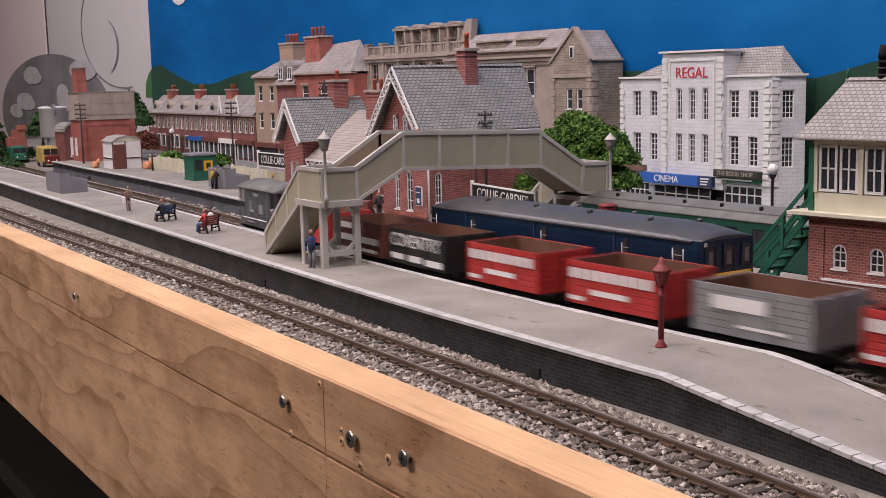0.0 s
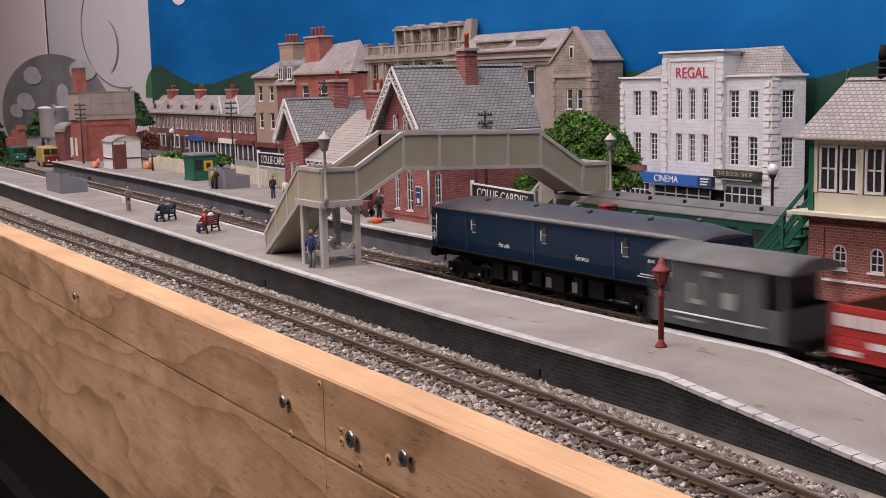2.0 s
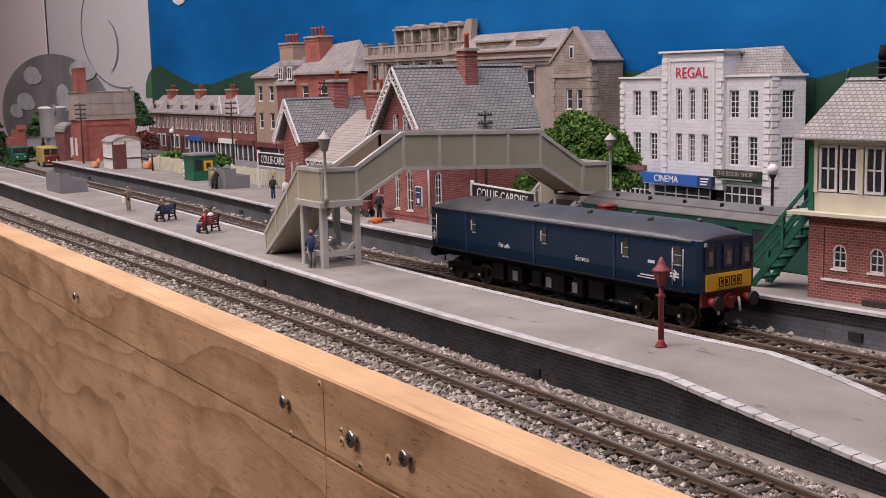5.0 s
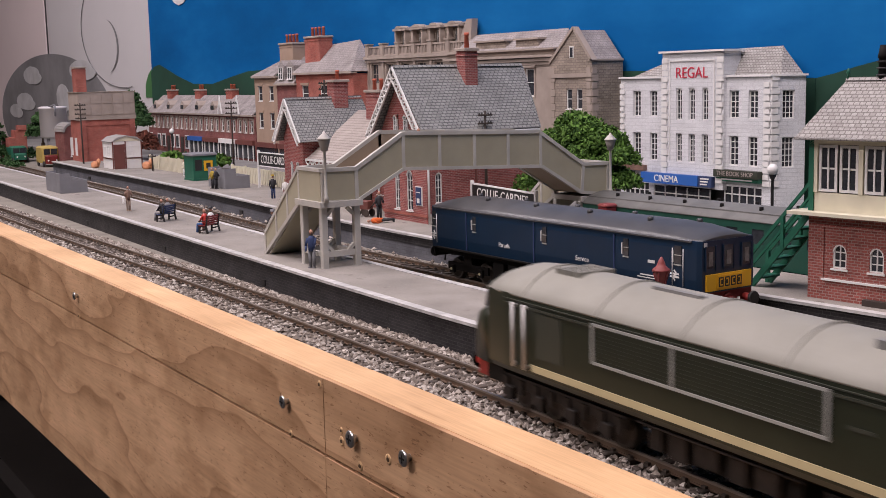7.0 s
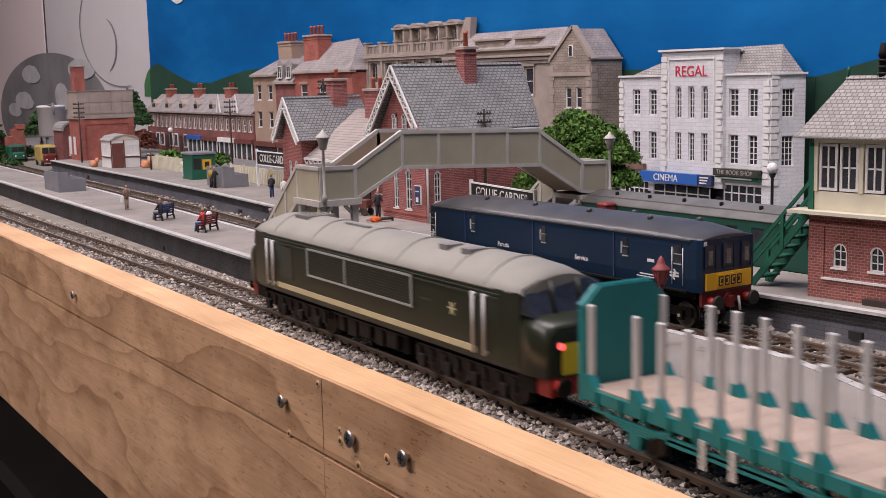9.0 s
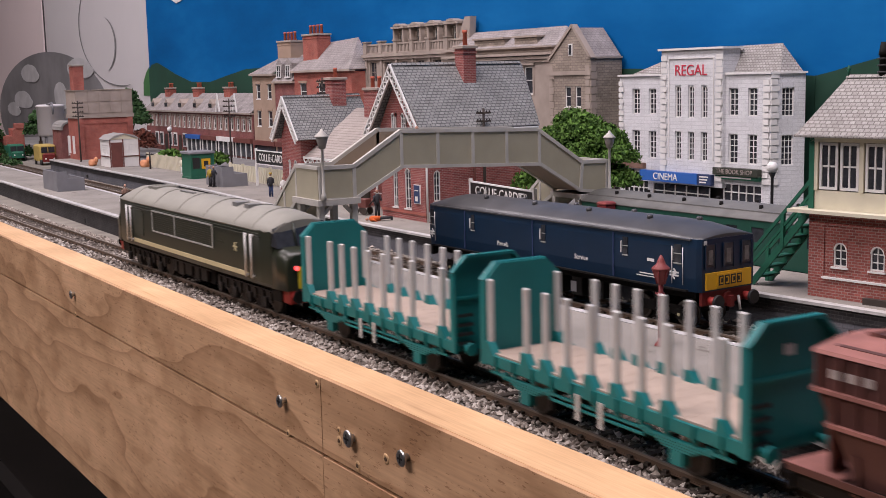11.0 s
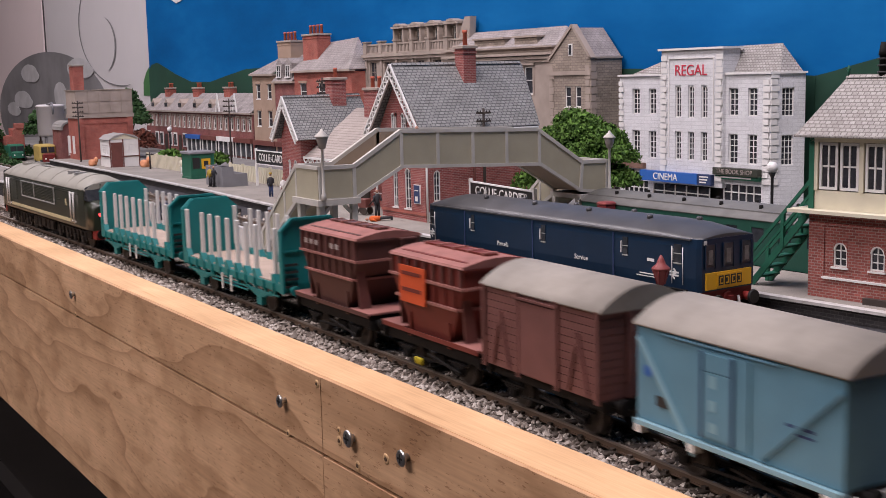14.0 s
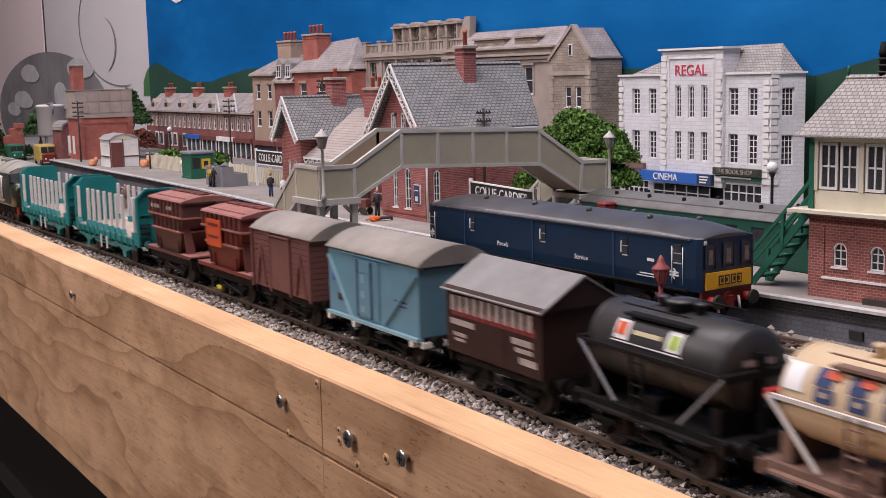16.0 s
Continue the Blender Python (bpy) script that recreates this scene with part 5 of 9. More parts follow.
def station():
    t = thing("station_building", "red brick station house with slate gables and white pierced bargeboards", "station", pose(-0.80, 0.2175, PZ))
    y = 0.2175
    # main gabled wing
    x0, x1, xm, ze, za = -0.8050, -0.7410, -0.7745, 0.0800, 0.1262
    fw = [(-0.7872, -0.7802, 0.0205, 0.0495), (-0.7698, -0.7612, 0.0205, 0.0505), (-0.7850, -0.7792, 0.0790, 0.0910), (-0.7705, -0.7645, 0.0790, 0.0910)]
    w = wall_grid(Build(), x0, x1, PZ, 0.0780, y, y + 0.003, fw[:2])
    w.prism([(x0, 0.078), (x1, 0.078), (x1, ze), (xm, za - 0.004), (x0, ze)], y, y + 0.003, "y")
    holes = [(0.2248, 0.2304, 0.0270, 0.0495)]
    s = wall_grid(Build(), 0.2205, 0.312, PZ, ze, 0, 0.003, holes)
    w.faces([(x1 - p[1], p[0], p[2]) for p in s.v], s.f)
    w.box(x0, x1, 0.309, 0.312, PZ, ze).box(x0, x0 + 0.003, y + 0.003, 0.309, PZ, ze)
    part_w("wall", w, "brick", t)
    # Black sheets added inside both walls, in place of interior shade.
    part_w("back_card", Build().box(x0 + 0.004, x1 - 0.005, y + 0.006, y + 0.0065, PZ, 0.079).box(x1 - 0.007, x1 - 0.006, y + 0.006, 0.305, PZ, 0.079), "black", t)
    for a, b, z0, z1 in fw[:2]:
        arched(t, a, b, z0, z1, y - 0.0004)
    for a, b, z0, z1 in fw[2:]:
        arched(t, a, b, z0, z1, y - 0.0022, rows=3)
    for a, b, z0, z1 in holes:
        arched(t, a, b, z0, z1, 0, side=x1 + 0.0004, rows=4)
    part_w("stone_band", Build().box(x0 - 0.0006, x1 + 0.0006, y - 0.0006, y - 0.00002, 0.0168, 0.0188), "brick_orange", t)
    r = Build()
    slab(r, [(xm, y - 0.0065, za), (xm, 0.3275, za - 0.001), (-0.7345, 0.3150, 0.0788), (-0.7345, y - 0.0065, 0.0795)], 0.0014)
    slab(r, [(xm, y - 0.0065, za), (xm, 0.3275, za - 0.001), (-0.8165, 0.3150, 0.0750), (-0.8165, y - 0.0065, 0.0750)], 0.0014)
    slab(r, [(xm, 0.3275, za - 0.001), (-0.7345, 0.3150, 0.0788), (-0.8165, 0.3150, 0.0750)], 0.0014)
    roof = part_w("roof", r, "slate", t, "grey slate roof")
    part_w("ridge_tiles", Build().prism([(xm - 0.0016, za - 0.0008), (xm + 0.0016, za - 0.0008), (xm, za + 0.0012)], y - 0.0066, 0.3270, "y"), "slate", t)
    bg = Build()
    barge(bg, -0.8172, -0.7338, xm, 0.0745, za - 0.0002, y - 0.0082, y - 0.0068)
    part_w("bargeboard", bg, "white", t, "white pierced bargeboard")
    part_w("gutter", Build().tube((-0.7335, y - 0.006, 0.0778), (-0.7335, 0.314, 0.0772), 0.0009, n=6), "white", t)
    chimney(t, -0.7682, 0.2722, 0.0118, 0.0112, 0.100, 0.1392, "brick", 1, 0.0115)
    # small gabled wing
    y2 = 0.2260
    x0, x1, xm, ze, za = -1.0035, -0.9640, -0.9850, 0.0660, 0.1022
    ws = [(-0.9910, -0.9850, 0.0265, 0.0465), (-0.9790, -0.9725, 0.0265, 0.0465)]
    w = wall_grid(Build(), x0, x1, PZ, 0.064, y2, y2 + 0.003, ws)
    w.prism([(x0, 0.064), (x1, 0.064), (x1, ze), (xm, za - 0.004), (x0, ze)], y2, y2 + 0.003, "y")
    w.box(x1 - 0.003, x1, y2 + 0.003, 0.2960, PZ, ze).box(x0, x0 + 0.003, y2 + 0.003, 0.2960, PZ, ze)
    part_w("wall", w, "brick", t)
    part_w("back_card", Build().box(x0 + 0.004, x1 - 0.004, y2 + 0.006, y2 + 0.0065, PZ, 0.063), "black", t)
    for a, b, z0, z1 in ws:
        arched(t, a, b, z0, z1, y2 - 0.0004, rows=3)
    part_w("attic_light", Build().tube((-0.9845, y2 - 0.0008, 0.0785), (-0.9845, y2 - 0.0001, 0.0785), 0.0026, n=12), "white", t, "round white attic light")
    r = Build()
    slab(r, [(xm, y2 - 0.006, za), (xm, 0.298, za - 0.002), (-0.9565, 0.298, 0.0640), (-0.9565, y2 - 0.006, 0.0650)], 0.0014)
    slab(r, [(xm, y2 - 0.006, za), (xm, 0.298, za - 0.002), (-1.0125, 0.298, 0.0640), (-1.0125, y2 - 0.006, 0.0650)], 0.0014)
    part_w("roof", r, "slate", t, "grey slate roof")
    part_w("ridge_tiles", Build().prism([(xm - 0.0014, za - 0.0008), (xm + 0.0014, za - 0.0008), (xm, za + 0.001)], y2 - 0.0062, 0.297, "y"), "slate", t)
    bg = Build()
    barge(bg, -1.0130, -0.9560, xm, 0.0645, za - 0.0002, y2 - 0.0075, y2 - 0.0062)
    part_w("bargeboard", bg, "white", t, "white pierced bargeboard")
    chimney(t, -0.9850, 0.2732, 0.0130, 0.0140, 0.085, 0.1180, "brick", 1, 0.0085)
    # link with long roof and canopy
    part_w("wall", Build().box(-0.9636, -0.8053, 0.2450, 0.2480, PZ, 0.052), "brick", t)
    r = Build()
    slab(r, [(-0.9630, 0.2290, 0.0500), (-0.8060, 0.2290, 0.0500), (-0.8060, 0.2820, 0.0905), (-0.9630, 0.2820, 0.0905)], 0.0014)
    slab(r, [(-0.9630, 0.2820, 0.0905), (-0.8060, 0.2820, 0.0905), (-0.8060, 0.3100, 0.0700), (-0.9630, 0.3100, 0.0700)], 0.0014)
    part_w("long_roof", r, "slab_roof", t, "long pale brown platform roof")
    can = Build().box(-0.9635, -0.8060, 0.2275, 0.2288, 0.0478, 0.0498)
    n = 18
    for k in range(n):
        x = -0.9635 + 0.1575 * k / n
        strip(can, (x, 0.0478), (x + 0.0044, 0.0436), 0.0008, 0.2277, 0.2285)
        strip(can, (x + 0.0088, 0.0478), (x + 0.0044, 0.0436), 0.0008, 0.2277, 0.2285)
    part_w("valance", can, "white", t, "white fretwork canopy valance")
    for x in (-0.955, -0.925, -0.895, -0.865, -0.835):
        c = part_w("canopy_bracket", Build().tube((x, 0.2300, 0.0123), (x, 0.2300, 0.047), 0.0009, n=7).tube((x, 0.2300, 0.037), (x, 0.2440, 0.0480), 0.0006, n=6), "white", t)
    for x in (-0.945, -0.905, -0.865, -0.832):
        win_w(t, x, x + 0.012, 0.024, 0.043, 0.2443, cols=2, rows=3)
    part_w("door", Build().box(-0.888, -0.874, 0.2438, 0.2448, PZ, 0.043), "wood_dark", t)
    chimney(t, -0.9180, 0.2780, 0.0240, 0.0120, 0.070, 0.1085, "brick", 2, 0.0095)
    # wall posters and drainpipe
    p = part_w("poster_board", Build().box(-0.7560, -0.7472, y - 0.0008, y - 0.00002, 0.0250, 0.0392), "white", t)
    part_w("poster", Build().box(-0.7554, -0.7478, y - 0.0011, y - 0.00082, 0.0256, 0.0386), "navy", p)
    part_w("poster_figure", Build().box(-0.7535, -0.7500, y - 0.0013, y - 0.00112, 0.0270, 0.0305).box(-0.7540, -0.7492, y - 0.0013, y - 0.00112, 0.0345, 0.0352), "white", p)
    part_w("drainpipe", Build().tube((-0.7402, 0.2186, PZ), (-0.7402, 0.2186, 0.078), 0.0008, n=6), "white", t)
    part_w("drainpipe", Build().tube((-0.7400, 0.2600, PZ), (-0.7400, 0.2600, 0.078), 0.0009, n=6), "brown_wagon", t)


station()


# ---- footbridge ----
def footbridge():
    t = thing("footbridge", "khaki plate-girder footbridge with pale grey framing across the tracks", "footbridge", pose(-0.618, 0.077, PZ))
    XA, XB = -0.604, -0.632
    top = [(0.0662, 0.0680), (0.0874, 0.0678), (0.1187, 0.0862), (0.2166, 0.0830), (0.2513, 0.0608), (0.2715, 0.0604)]
    bot = [(0.0662, 0.0500), (0.0874, 0.0492), (0.1188, 0.0657), (0.2185, 0.0614), (0.2500, 0.0428), (0.2715, 0.0402)]
    for x, s in ((XA, 1), (XB, -1)):
        for (a, b), (c, d) in zip(zip(top, top[1:]), zip(bot, bot[1:])):
            part_w("parapet_panel", Build().prism([c, d, b, a], x - 0.0005, x + 0.0005, "x"), "bridge", t, "khaki parapet panel")
        fr = Build()
        for line, w in ((top, 0.0022), (bot, 0.0020)):
            for a, b in zip(line, line[1:]):
                strip_x(fr, a, b, w, x - 0.0012, x + 0.0012)
        for k in range(5):
            u = k / 4
            yy = 0.1187 + (0.2175 - 0.1187) * u
            strip_x(fr, (yy, 0.0657 - 0.0043 * u), (yy, 0.0862 - 0.0032 * u), 0.0020, x - 0.0011, x + 0.0011)
        for i in (0, 1, 4, 5):
            strip_x(fr, bot[i], top[i], 0.0022, x - 0.0011, x + 0.0011)
        part_w("parapet_frame", fr, "bridge_frame", t, "pale grey framing ribs")
    dk = Build()
    for a, b in zip(bot, bot[1:]):
        dk.prism([(a[0], a[1] - 0.0004), (b[0], b[1] - 0.0004), (b[0], b[1] + 0.0014), (a[0], a[1] + 0.0014)], XB + 0.0006, XA - 0.0006, "x")
    part_w("deck", dk, "bridge_in", t, "brown deck boards")
    inner = Build()
    for (a, b), (c, d) in zip(zip(top, top[1:]), zip(bot, bot[1:])):
        inner.prism([c, d, b, a], XB + 0.0006, XB + 0.0011, "x")
    part_w("inner_lining", inner, "bridge_in", t)
    part_w("landing_slab", Build().box(XB - 0.0028, XA + 0.0028, 0.0632, 0.0902, 0.0468, 0.0502), "bridge_frame", t, "pale landing slab")
    part_w("landing_slab", Build().box(XB - 0.0022, XA + 0.0022, 0.2490, 0.2735, 0.0370, 0.0402), "bridge_frame", t)
    for yy, pz in ((0.0652, (0.0500, 0.0680)), (0.2718, (0.0402, 0.0604))):
        part_w("end_panel", Build().box(XB, XA, yy - 0.0005, yy + 0.0005, *pz), "bridge", t)
        part_w("end_rail", Build().box(XB - 0.001, XA + 0.001, yy - 0.0011, yy + 0.0011, pz[1] - 0.001, pz[1] + 0.001), "bridge_frame", t)
    for x in (XA - 0.0016, XB + 0.0016):
        for yy in (0.0668, 0.0876):
            part_w("leg", Build().chamfer(x - 0.0019, x + 0.0019, yy - 0.0019, yy + 0.0019, PZ, 0.0467, 0.0004), "bridge_frame", t, "square grey bridge leg")
    for x in (XA - 0.0016, XB + 0.0016):
        cr = Build()
        for z in (0.0185,):
            cr.box(x - 0.0012, x + 0.0012, 0.0687, 0.0857, z, z + 0.0032)
        for yy, s in ((0.0687, 1), (0.0857, -1)):
            strip_x(cr, (yy, 0.0250), (yy + s * 0.004, 0.0210), 0.0018, x - 0.0011, x + 0.0011)
            strip_x(cr, (yy, 0.0420), (yy + s * 0.004, 0.0460), 0.0018, x - 0.0011, x + 0.0011)
        part_w("cross_brace", cr, "bridge_frame", t)
    for yy in (0.0668, 0.0876):
        part_w("cross_brace", Build().box(XB + 0.0036, XA - 0.0036, yy - 0.0011, yy + 0.0011, 0.0188, 0.0214), "bridge_frame", t)
    for x in (XA - 0.0016, XB + 0.0016):
        for yy in (0.2505, 0.2700):
            part_w("leg", Build().chamfer(x - 0.0019, x + 0.0019, yy - 0.0019, yy + 0.0019, 0.0, 0.0369, 0.0004), "bridge_frame", t)
    # flights of steps, one at either end, going towards the left-hand end of the layout
    for y0, y1, zl, xe, zp in ((0.0655, 0.0880, 0.0500, -0.6830, PZ), (0.2500, 0.2712, 0.0402, -0.6740, PZ)):
        n = 9
        for k in range(n):
            u0, u1 = k / n, (k + 1) / n
            xa, xb = XB + (xe - XB) * u0, XB + (xe - XB) * u1
            z = zl + (zp - zl) * u0 - 0.0012
            part_w("step", Build().box(xb, xa, y0 + 0.001, y1 - 0.001, z - 0.0002, z + 0.0010), "bridge_in", t)
        for yy in (y0, y1):
            h = 0.0180
            part_w("stair_panel", Build().prism([(XB, zl - 0.003), (xe, zp), (xe, zp + h * 0.75), (XB, zl + h)], yy - 0.0005, yy + 0.0005, "y"), "bridge", t, "khaki stair parapet")
            f = Build()
            strip(f, (XB, zl + h), (xe, zp + h * 0.75), 0.0020, yy - 0.0011, yy + 0.0011)
            strip(f, (XB, zl - 0.002), (xe, zp + 0.001), 0.0022, yy - 0.0011, yy + 0.0011)
            for u in (0.0, 0.33, 0.66, 1.0):
                xx = XB + (xe - XB) * u
                strip(f, (xx, zl + (zp - zl) * u), (xx, zl + h + (zp + h * 0.75 - zl - h) * u), 0.0018, yy - 0.0010, yy + 0.0010)
            part_w("stair_frame", f, "bridge_frame", t)
        part_w("soffit", Build().prism([(XB, zl - 0.0032), (xe + 0.002, zp + 0.0002), (xe + 0.004, zp + 0.0002), (XB, zl - 0.0020)], y0 + 0.001, y1 - 0.001, "y"), "bridge", t)


footbridge()


def bridge_lamp(x, y, z0, h):
    t = thing("bridge_lamp", "pale grey gas lamp with a peaked lantern on the footbridge", "lamp", pose(x, y, z0), "lamps on the footbridge")
    part("post", Build().lathe(0, 0, [(0.0016, 0), (0.0014, 0.003), (0.0009, 0.004), (0.0008, h - 0.011), (0.0013, h - 0.0105)], 9), "bridge_frame", t)
    part("lantern", Build().lathe(0, 0, [(0.0018, h - 0.0105), (0.0034, h - 0.0045), (0.0034, h - 0.0040)], 6), "roof_grey", t, "tapered grey lantern")
    part("cap", Build().lathe(0, 0, [(0.0042, h - 0.0040), (0.0040, h - 0.0034), (0.0012, h - 0.0008), (0.0004, h + 0.0006)], 6), "bridge_frame", t)


bridge_lamp(-0.6010, 0.0668, 0.0502, 0.0390)
bridge_lamp(-0.6010, 0.2718, 0.0402, 0.0390)


# ---- signal box ----
def signal_box():
    t = thing("signal_box", "red brick signal box with cream windows and pale slate roof", "signal box", pose(-0.3790, 0.2045, PZ, 0, 0, 7.0))
    L, D, H = 0.120, 0.036, 0.0390
    lw = [(0.0130, 0.0200, 0.0150, 0.0262), (0.0315, 0.0385, 0.0150, 0.0262), (0.060, 0.067, 0.0150, 0.0262)]
    w = wall_grid(Build(), 0, L, 0, H, 0, 0.003, lw)
    w.box(0, 0.003, 0.003, D, 0, H).box(L - 0.003, L, 0.003, D, 0, H).box(0, L, D - 0.002, D, 0, H)
    part("brick_base", w, "brick_box", t, "red brick base")
    # Added black sheet darkens the brick base behind its windows.
    part("back_card", Build().box(0.004, L - 0.004, 0.006, 0.0065, 0, H), "black", t)
    for a, b, z0, z1 in lw:
        window(t, a, b, z0, z1, -0.0004, cols=2, rows=3, arch=True, wall="brick_box")
    fr = Build().box(0.0075, 0.0085, -0.0006, -0.00002, 0.010, 0.034).box(0.0085, 0.10, -0.0006, -0.00002, 0.0335, 0.0345)
    part("brick_panel_edge", fr, "brick_box", t)
    part("stone_band", Build().box(0.0075, 0.046, -0.0010, -0.00002, 0.0090, 0.0100), "white", t, "pale stone band")
    part("platform_board", Build().box(-0.0080, L + 0.004, -0.0060, D + 0.002, H, H + 0.0016), "cream", t, "cream walkway boards")
    z0, z1 = H + 0.0017, 0.0745
    part("sill_panel", Build().box(0.0005, L, 0.0005, 0.0025, z0, z0 + 0.0085), "cream", t, "cream boarded sill")
    part("end_wall", Build().box(0.0005, 0.0025, 0.0026, D, z0, z1).box(L - 0.002, L, 0.0026, D, z0, z1).box(0.0026, L - 0.002, D - 0.002, D, z0, z1), "cream", t)
    part("corner_post", Build().box(-0.0004, 0.0022, -0.0004, 0.0024, z0, z1), "green", t, "green corner post")
    bays = 5
    step = (L - 0.004) / bays
    for k in range(bays + 1):
        x = 0.0028 + k * step
        part("mullion", Build().box(x - 0.0010, x + 0.0012, -0.0002, 0.0022, z0 + 0.0086, z1 - 0.001), "cream", t)
    for k in range(bays):
        x = 0.0028 + k * step
        for j in (0, 1):
            a = x + 0.0016 + j * (step - 0.002) / 2
            window(t, a, a + (step - 0.0044) / 2, z0 + 0.0090, z1 - 0.0035, -0.0002, cols=2, rows=2, sill=False, bar=0.0008, pane="glass")
    part("head_rail", Build().box(0, L, -0.0004, 0.0024, z1 - 0.0032, z1), "cream", t)
    # Dark sheet partway back stands in for the cabin's unlit depth.
    part("inner_back", Build().box(0.004, L - 0.004, 0.022, 0.0225, z0, z1), "figure_dark", t)
    part("lever_frame", Build().box(0.012, 0.09, 0.010, 0.013, z0, z0 + 0.012), "wood_dark", t)
    o = 0.0048
    r = Build()
    e = z1 + 0.0002
    rz = z1 + 0.0258
    slab(r, [(-o, -o, e), (L + o, -o, e), (L - 0.010, D / 2, rz), (0.0070, D / 2, rz)], 0.0014)
    slab(r, [(L + o, D + o, e), (-o, D + o, e), (0.0070, D / 2, rz), (L - 0.010, D / 2, rz)], 0.0014)
    slab(r, [(-o, D + o, e), (-o, -o, e), (0.0070, D / 2, rz)], 0.0014)
    slab(r, [(L + o, -o, e), (L + o, D + o, e), (L - 0.010, D / 2, rz)], 0.0014)
    part("roof", r, "slate_pale", t, "pale slate hipped roof")
    part("soffit", Build().box(-o + 0.001, L + o - 0.001, -o + 0.001, D + o - 0.001, z1 - 0.0001, z1 + 0.0001), "cream", t)
    part("gutter", Build().tube((-o, -o - 0.0006, e - 0.0006), (L + o, -o - 0.0006, e - 0.0006), 0.0007, n=6), "slate_pale", t)
    part("ridge_tiles", Build().prism([(D / 2 - 0.0014, rz - 0.0006), (D / 2 + 0.0014, rz - 0.0006), (D / 2, rz + 0.0009)], 0.0066, L - 0.010, "x"), "slate_pale", t)
    part("finial", Build().lathe(0.0073, D / 2, [(0.0008, rz), (0.0005, rz + 0.002), (0.0010, rz + 0.003), (0.0003, rz + 0.005)], 7), "green", t)
    part("step_hatch", Build().box(0.030, 0.060, -0.0030, -0.00002, 0.0, 0.0028), "wood_dark", t)
    # staircase
    x0, x1, zt = -0.0340, -0.0030, H + 0.0016
    n = 8
    for k in range(n):
        u = (k + 0.5) / n
        x, z = x0 + (x1 - x0) * u, zt * (k + 1) / n
        part("step", Build().box(x - 0.0026, x + 0.0026, 0.0070, 0.0200, z - 0.0009, z), "green", t, "dark green step")
    for yy in (0.0062, 0.0205):
        f = Build()
        strip(f, (x0 - 0.002, 0.0005), (x1, zt - 0.001), 0.0030, yy - 0.0006, yy + 0.0006)
        strip(f, (x0 - 0.002, 0.0165), (x1, zt + 0.0130), 0.0016, yy - 0.0006, yy + 0.0006)
        strip(f, (x0 - 0.002, 0.0105), (x1, zt + 0.0065), 0.0012, yy - 0.0005, yy + 0.0005)
        for x, za, zb in ((x0 - 0.003, 0.0, 0.0185), ((x0 + x1) / 2, zt / 2, zt / 2 + 0.016), (x1, zt, zt + 0.0145)):
            f.box(x - 0.0009, x + 0.0009, yy - 0.0009, yy + 0.0009, za, zb)
        part("stair_rail", f, "green", t, "dark green stair rail")
    f = part("newel_panel", Build().box(x0 - 0.0048, x0 - 0.0030, 0.0056, 0.0072, 0.0, 0.0190), "green", t)


signal_box()

# ---- rolling stock ----
def loft(b, stations, smooth=True, caps=True):
    """A skin over sections: rows (x, [(y, z), ...]) with equal counts, open outlines closed underneath."""
    n = len(stations[0][1])
    pts = [(x, y, z) for x, sec in stations for y, z in sec]
    fs = []
    for k in range(len(stations) - 1):
        for i in range(n):
            j = (i + 1) % n
            fs.append((k * n + i, k * n + j, (k + 1) * n + j, (k + 1) * n + i))
    b.faces(pts, fs, smooth)
    if caps:
        e = (len(stations) - 1) * n
        i0 = len(b.v) - len(pts)
        b.f += [tuple(i0 + k for k in reversed(range(n))), tuple(i0 + e + k for k in range(n))]
        b.smooth += [False, False]
    return b


def roof_arc(half, eave, top, n=10, power=2.0, t=0.0):
    """An arched roof's section from -half to +half, then back underneath."""
    up = [(-half + 2 * half * k / n, eave + (top - eave) * (1 - abs(2 * k / n - 1) ** power)) for k in range(n + 1)]
    return up + [(half, eave - 0.0006 - t), (-half, eave - 0.0006 - t)]


WHEEL = Build()
WHEEL.tube((0, -0.0095, 0), (0, 0.0095, 0), 0.0008, n=6)
for s_ in (-1, 1):
    WHEEL.tube((0, s_ * 0.0076, 0), (0, s_ * 0.0100, 0), 0.0061, n=18)
    WHEEL.tube((0, s_ * 0.0070, 0), (0, s_ * 0.0077, 0), 0.0069, n=18)
WHEEL_MESH = WHEEL.mesh("wheelset", M["wheel"])
RIM = Build()
for k in range(20):
    a0, a1 = 6.28319 * k / 20, 6.28319 * (k + 1) / 20
    RIM.poly([(0.0060 * math.cos(a0), -0.01008, 0.0060 * math.sin(a0)), (0.0060 * math.cos(a1), -0.01008, 0.0060 * math.sin(a1)), (0.0050 * math.cos(a1), -0.01008, 0.0050 * math.sin(a1)), (0.0050 * math.cos(a0), -0.01008, 0.0050 * math.sin(a0))])
RIM_MESH = RIM.mesh("tyre", M["wheel_rim"])


def wheels(t, xs, r=1.0):
    for x in xs:
        w = piece_at("wheelset", WHEEL_MESH, t, pose(x, 0, 0.0061 * r) @ Matrix.Diagonal((r, 1, r, 1)))
        k = new("tyre", RIM_MESH)
        k.parent = w


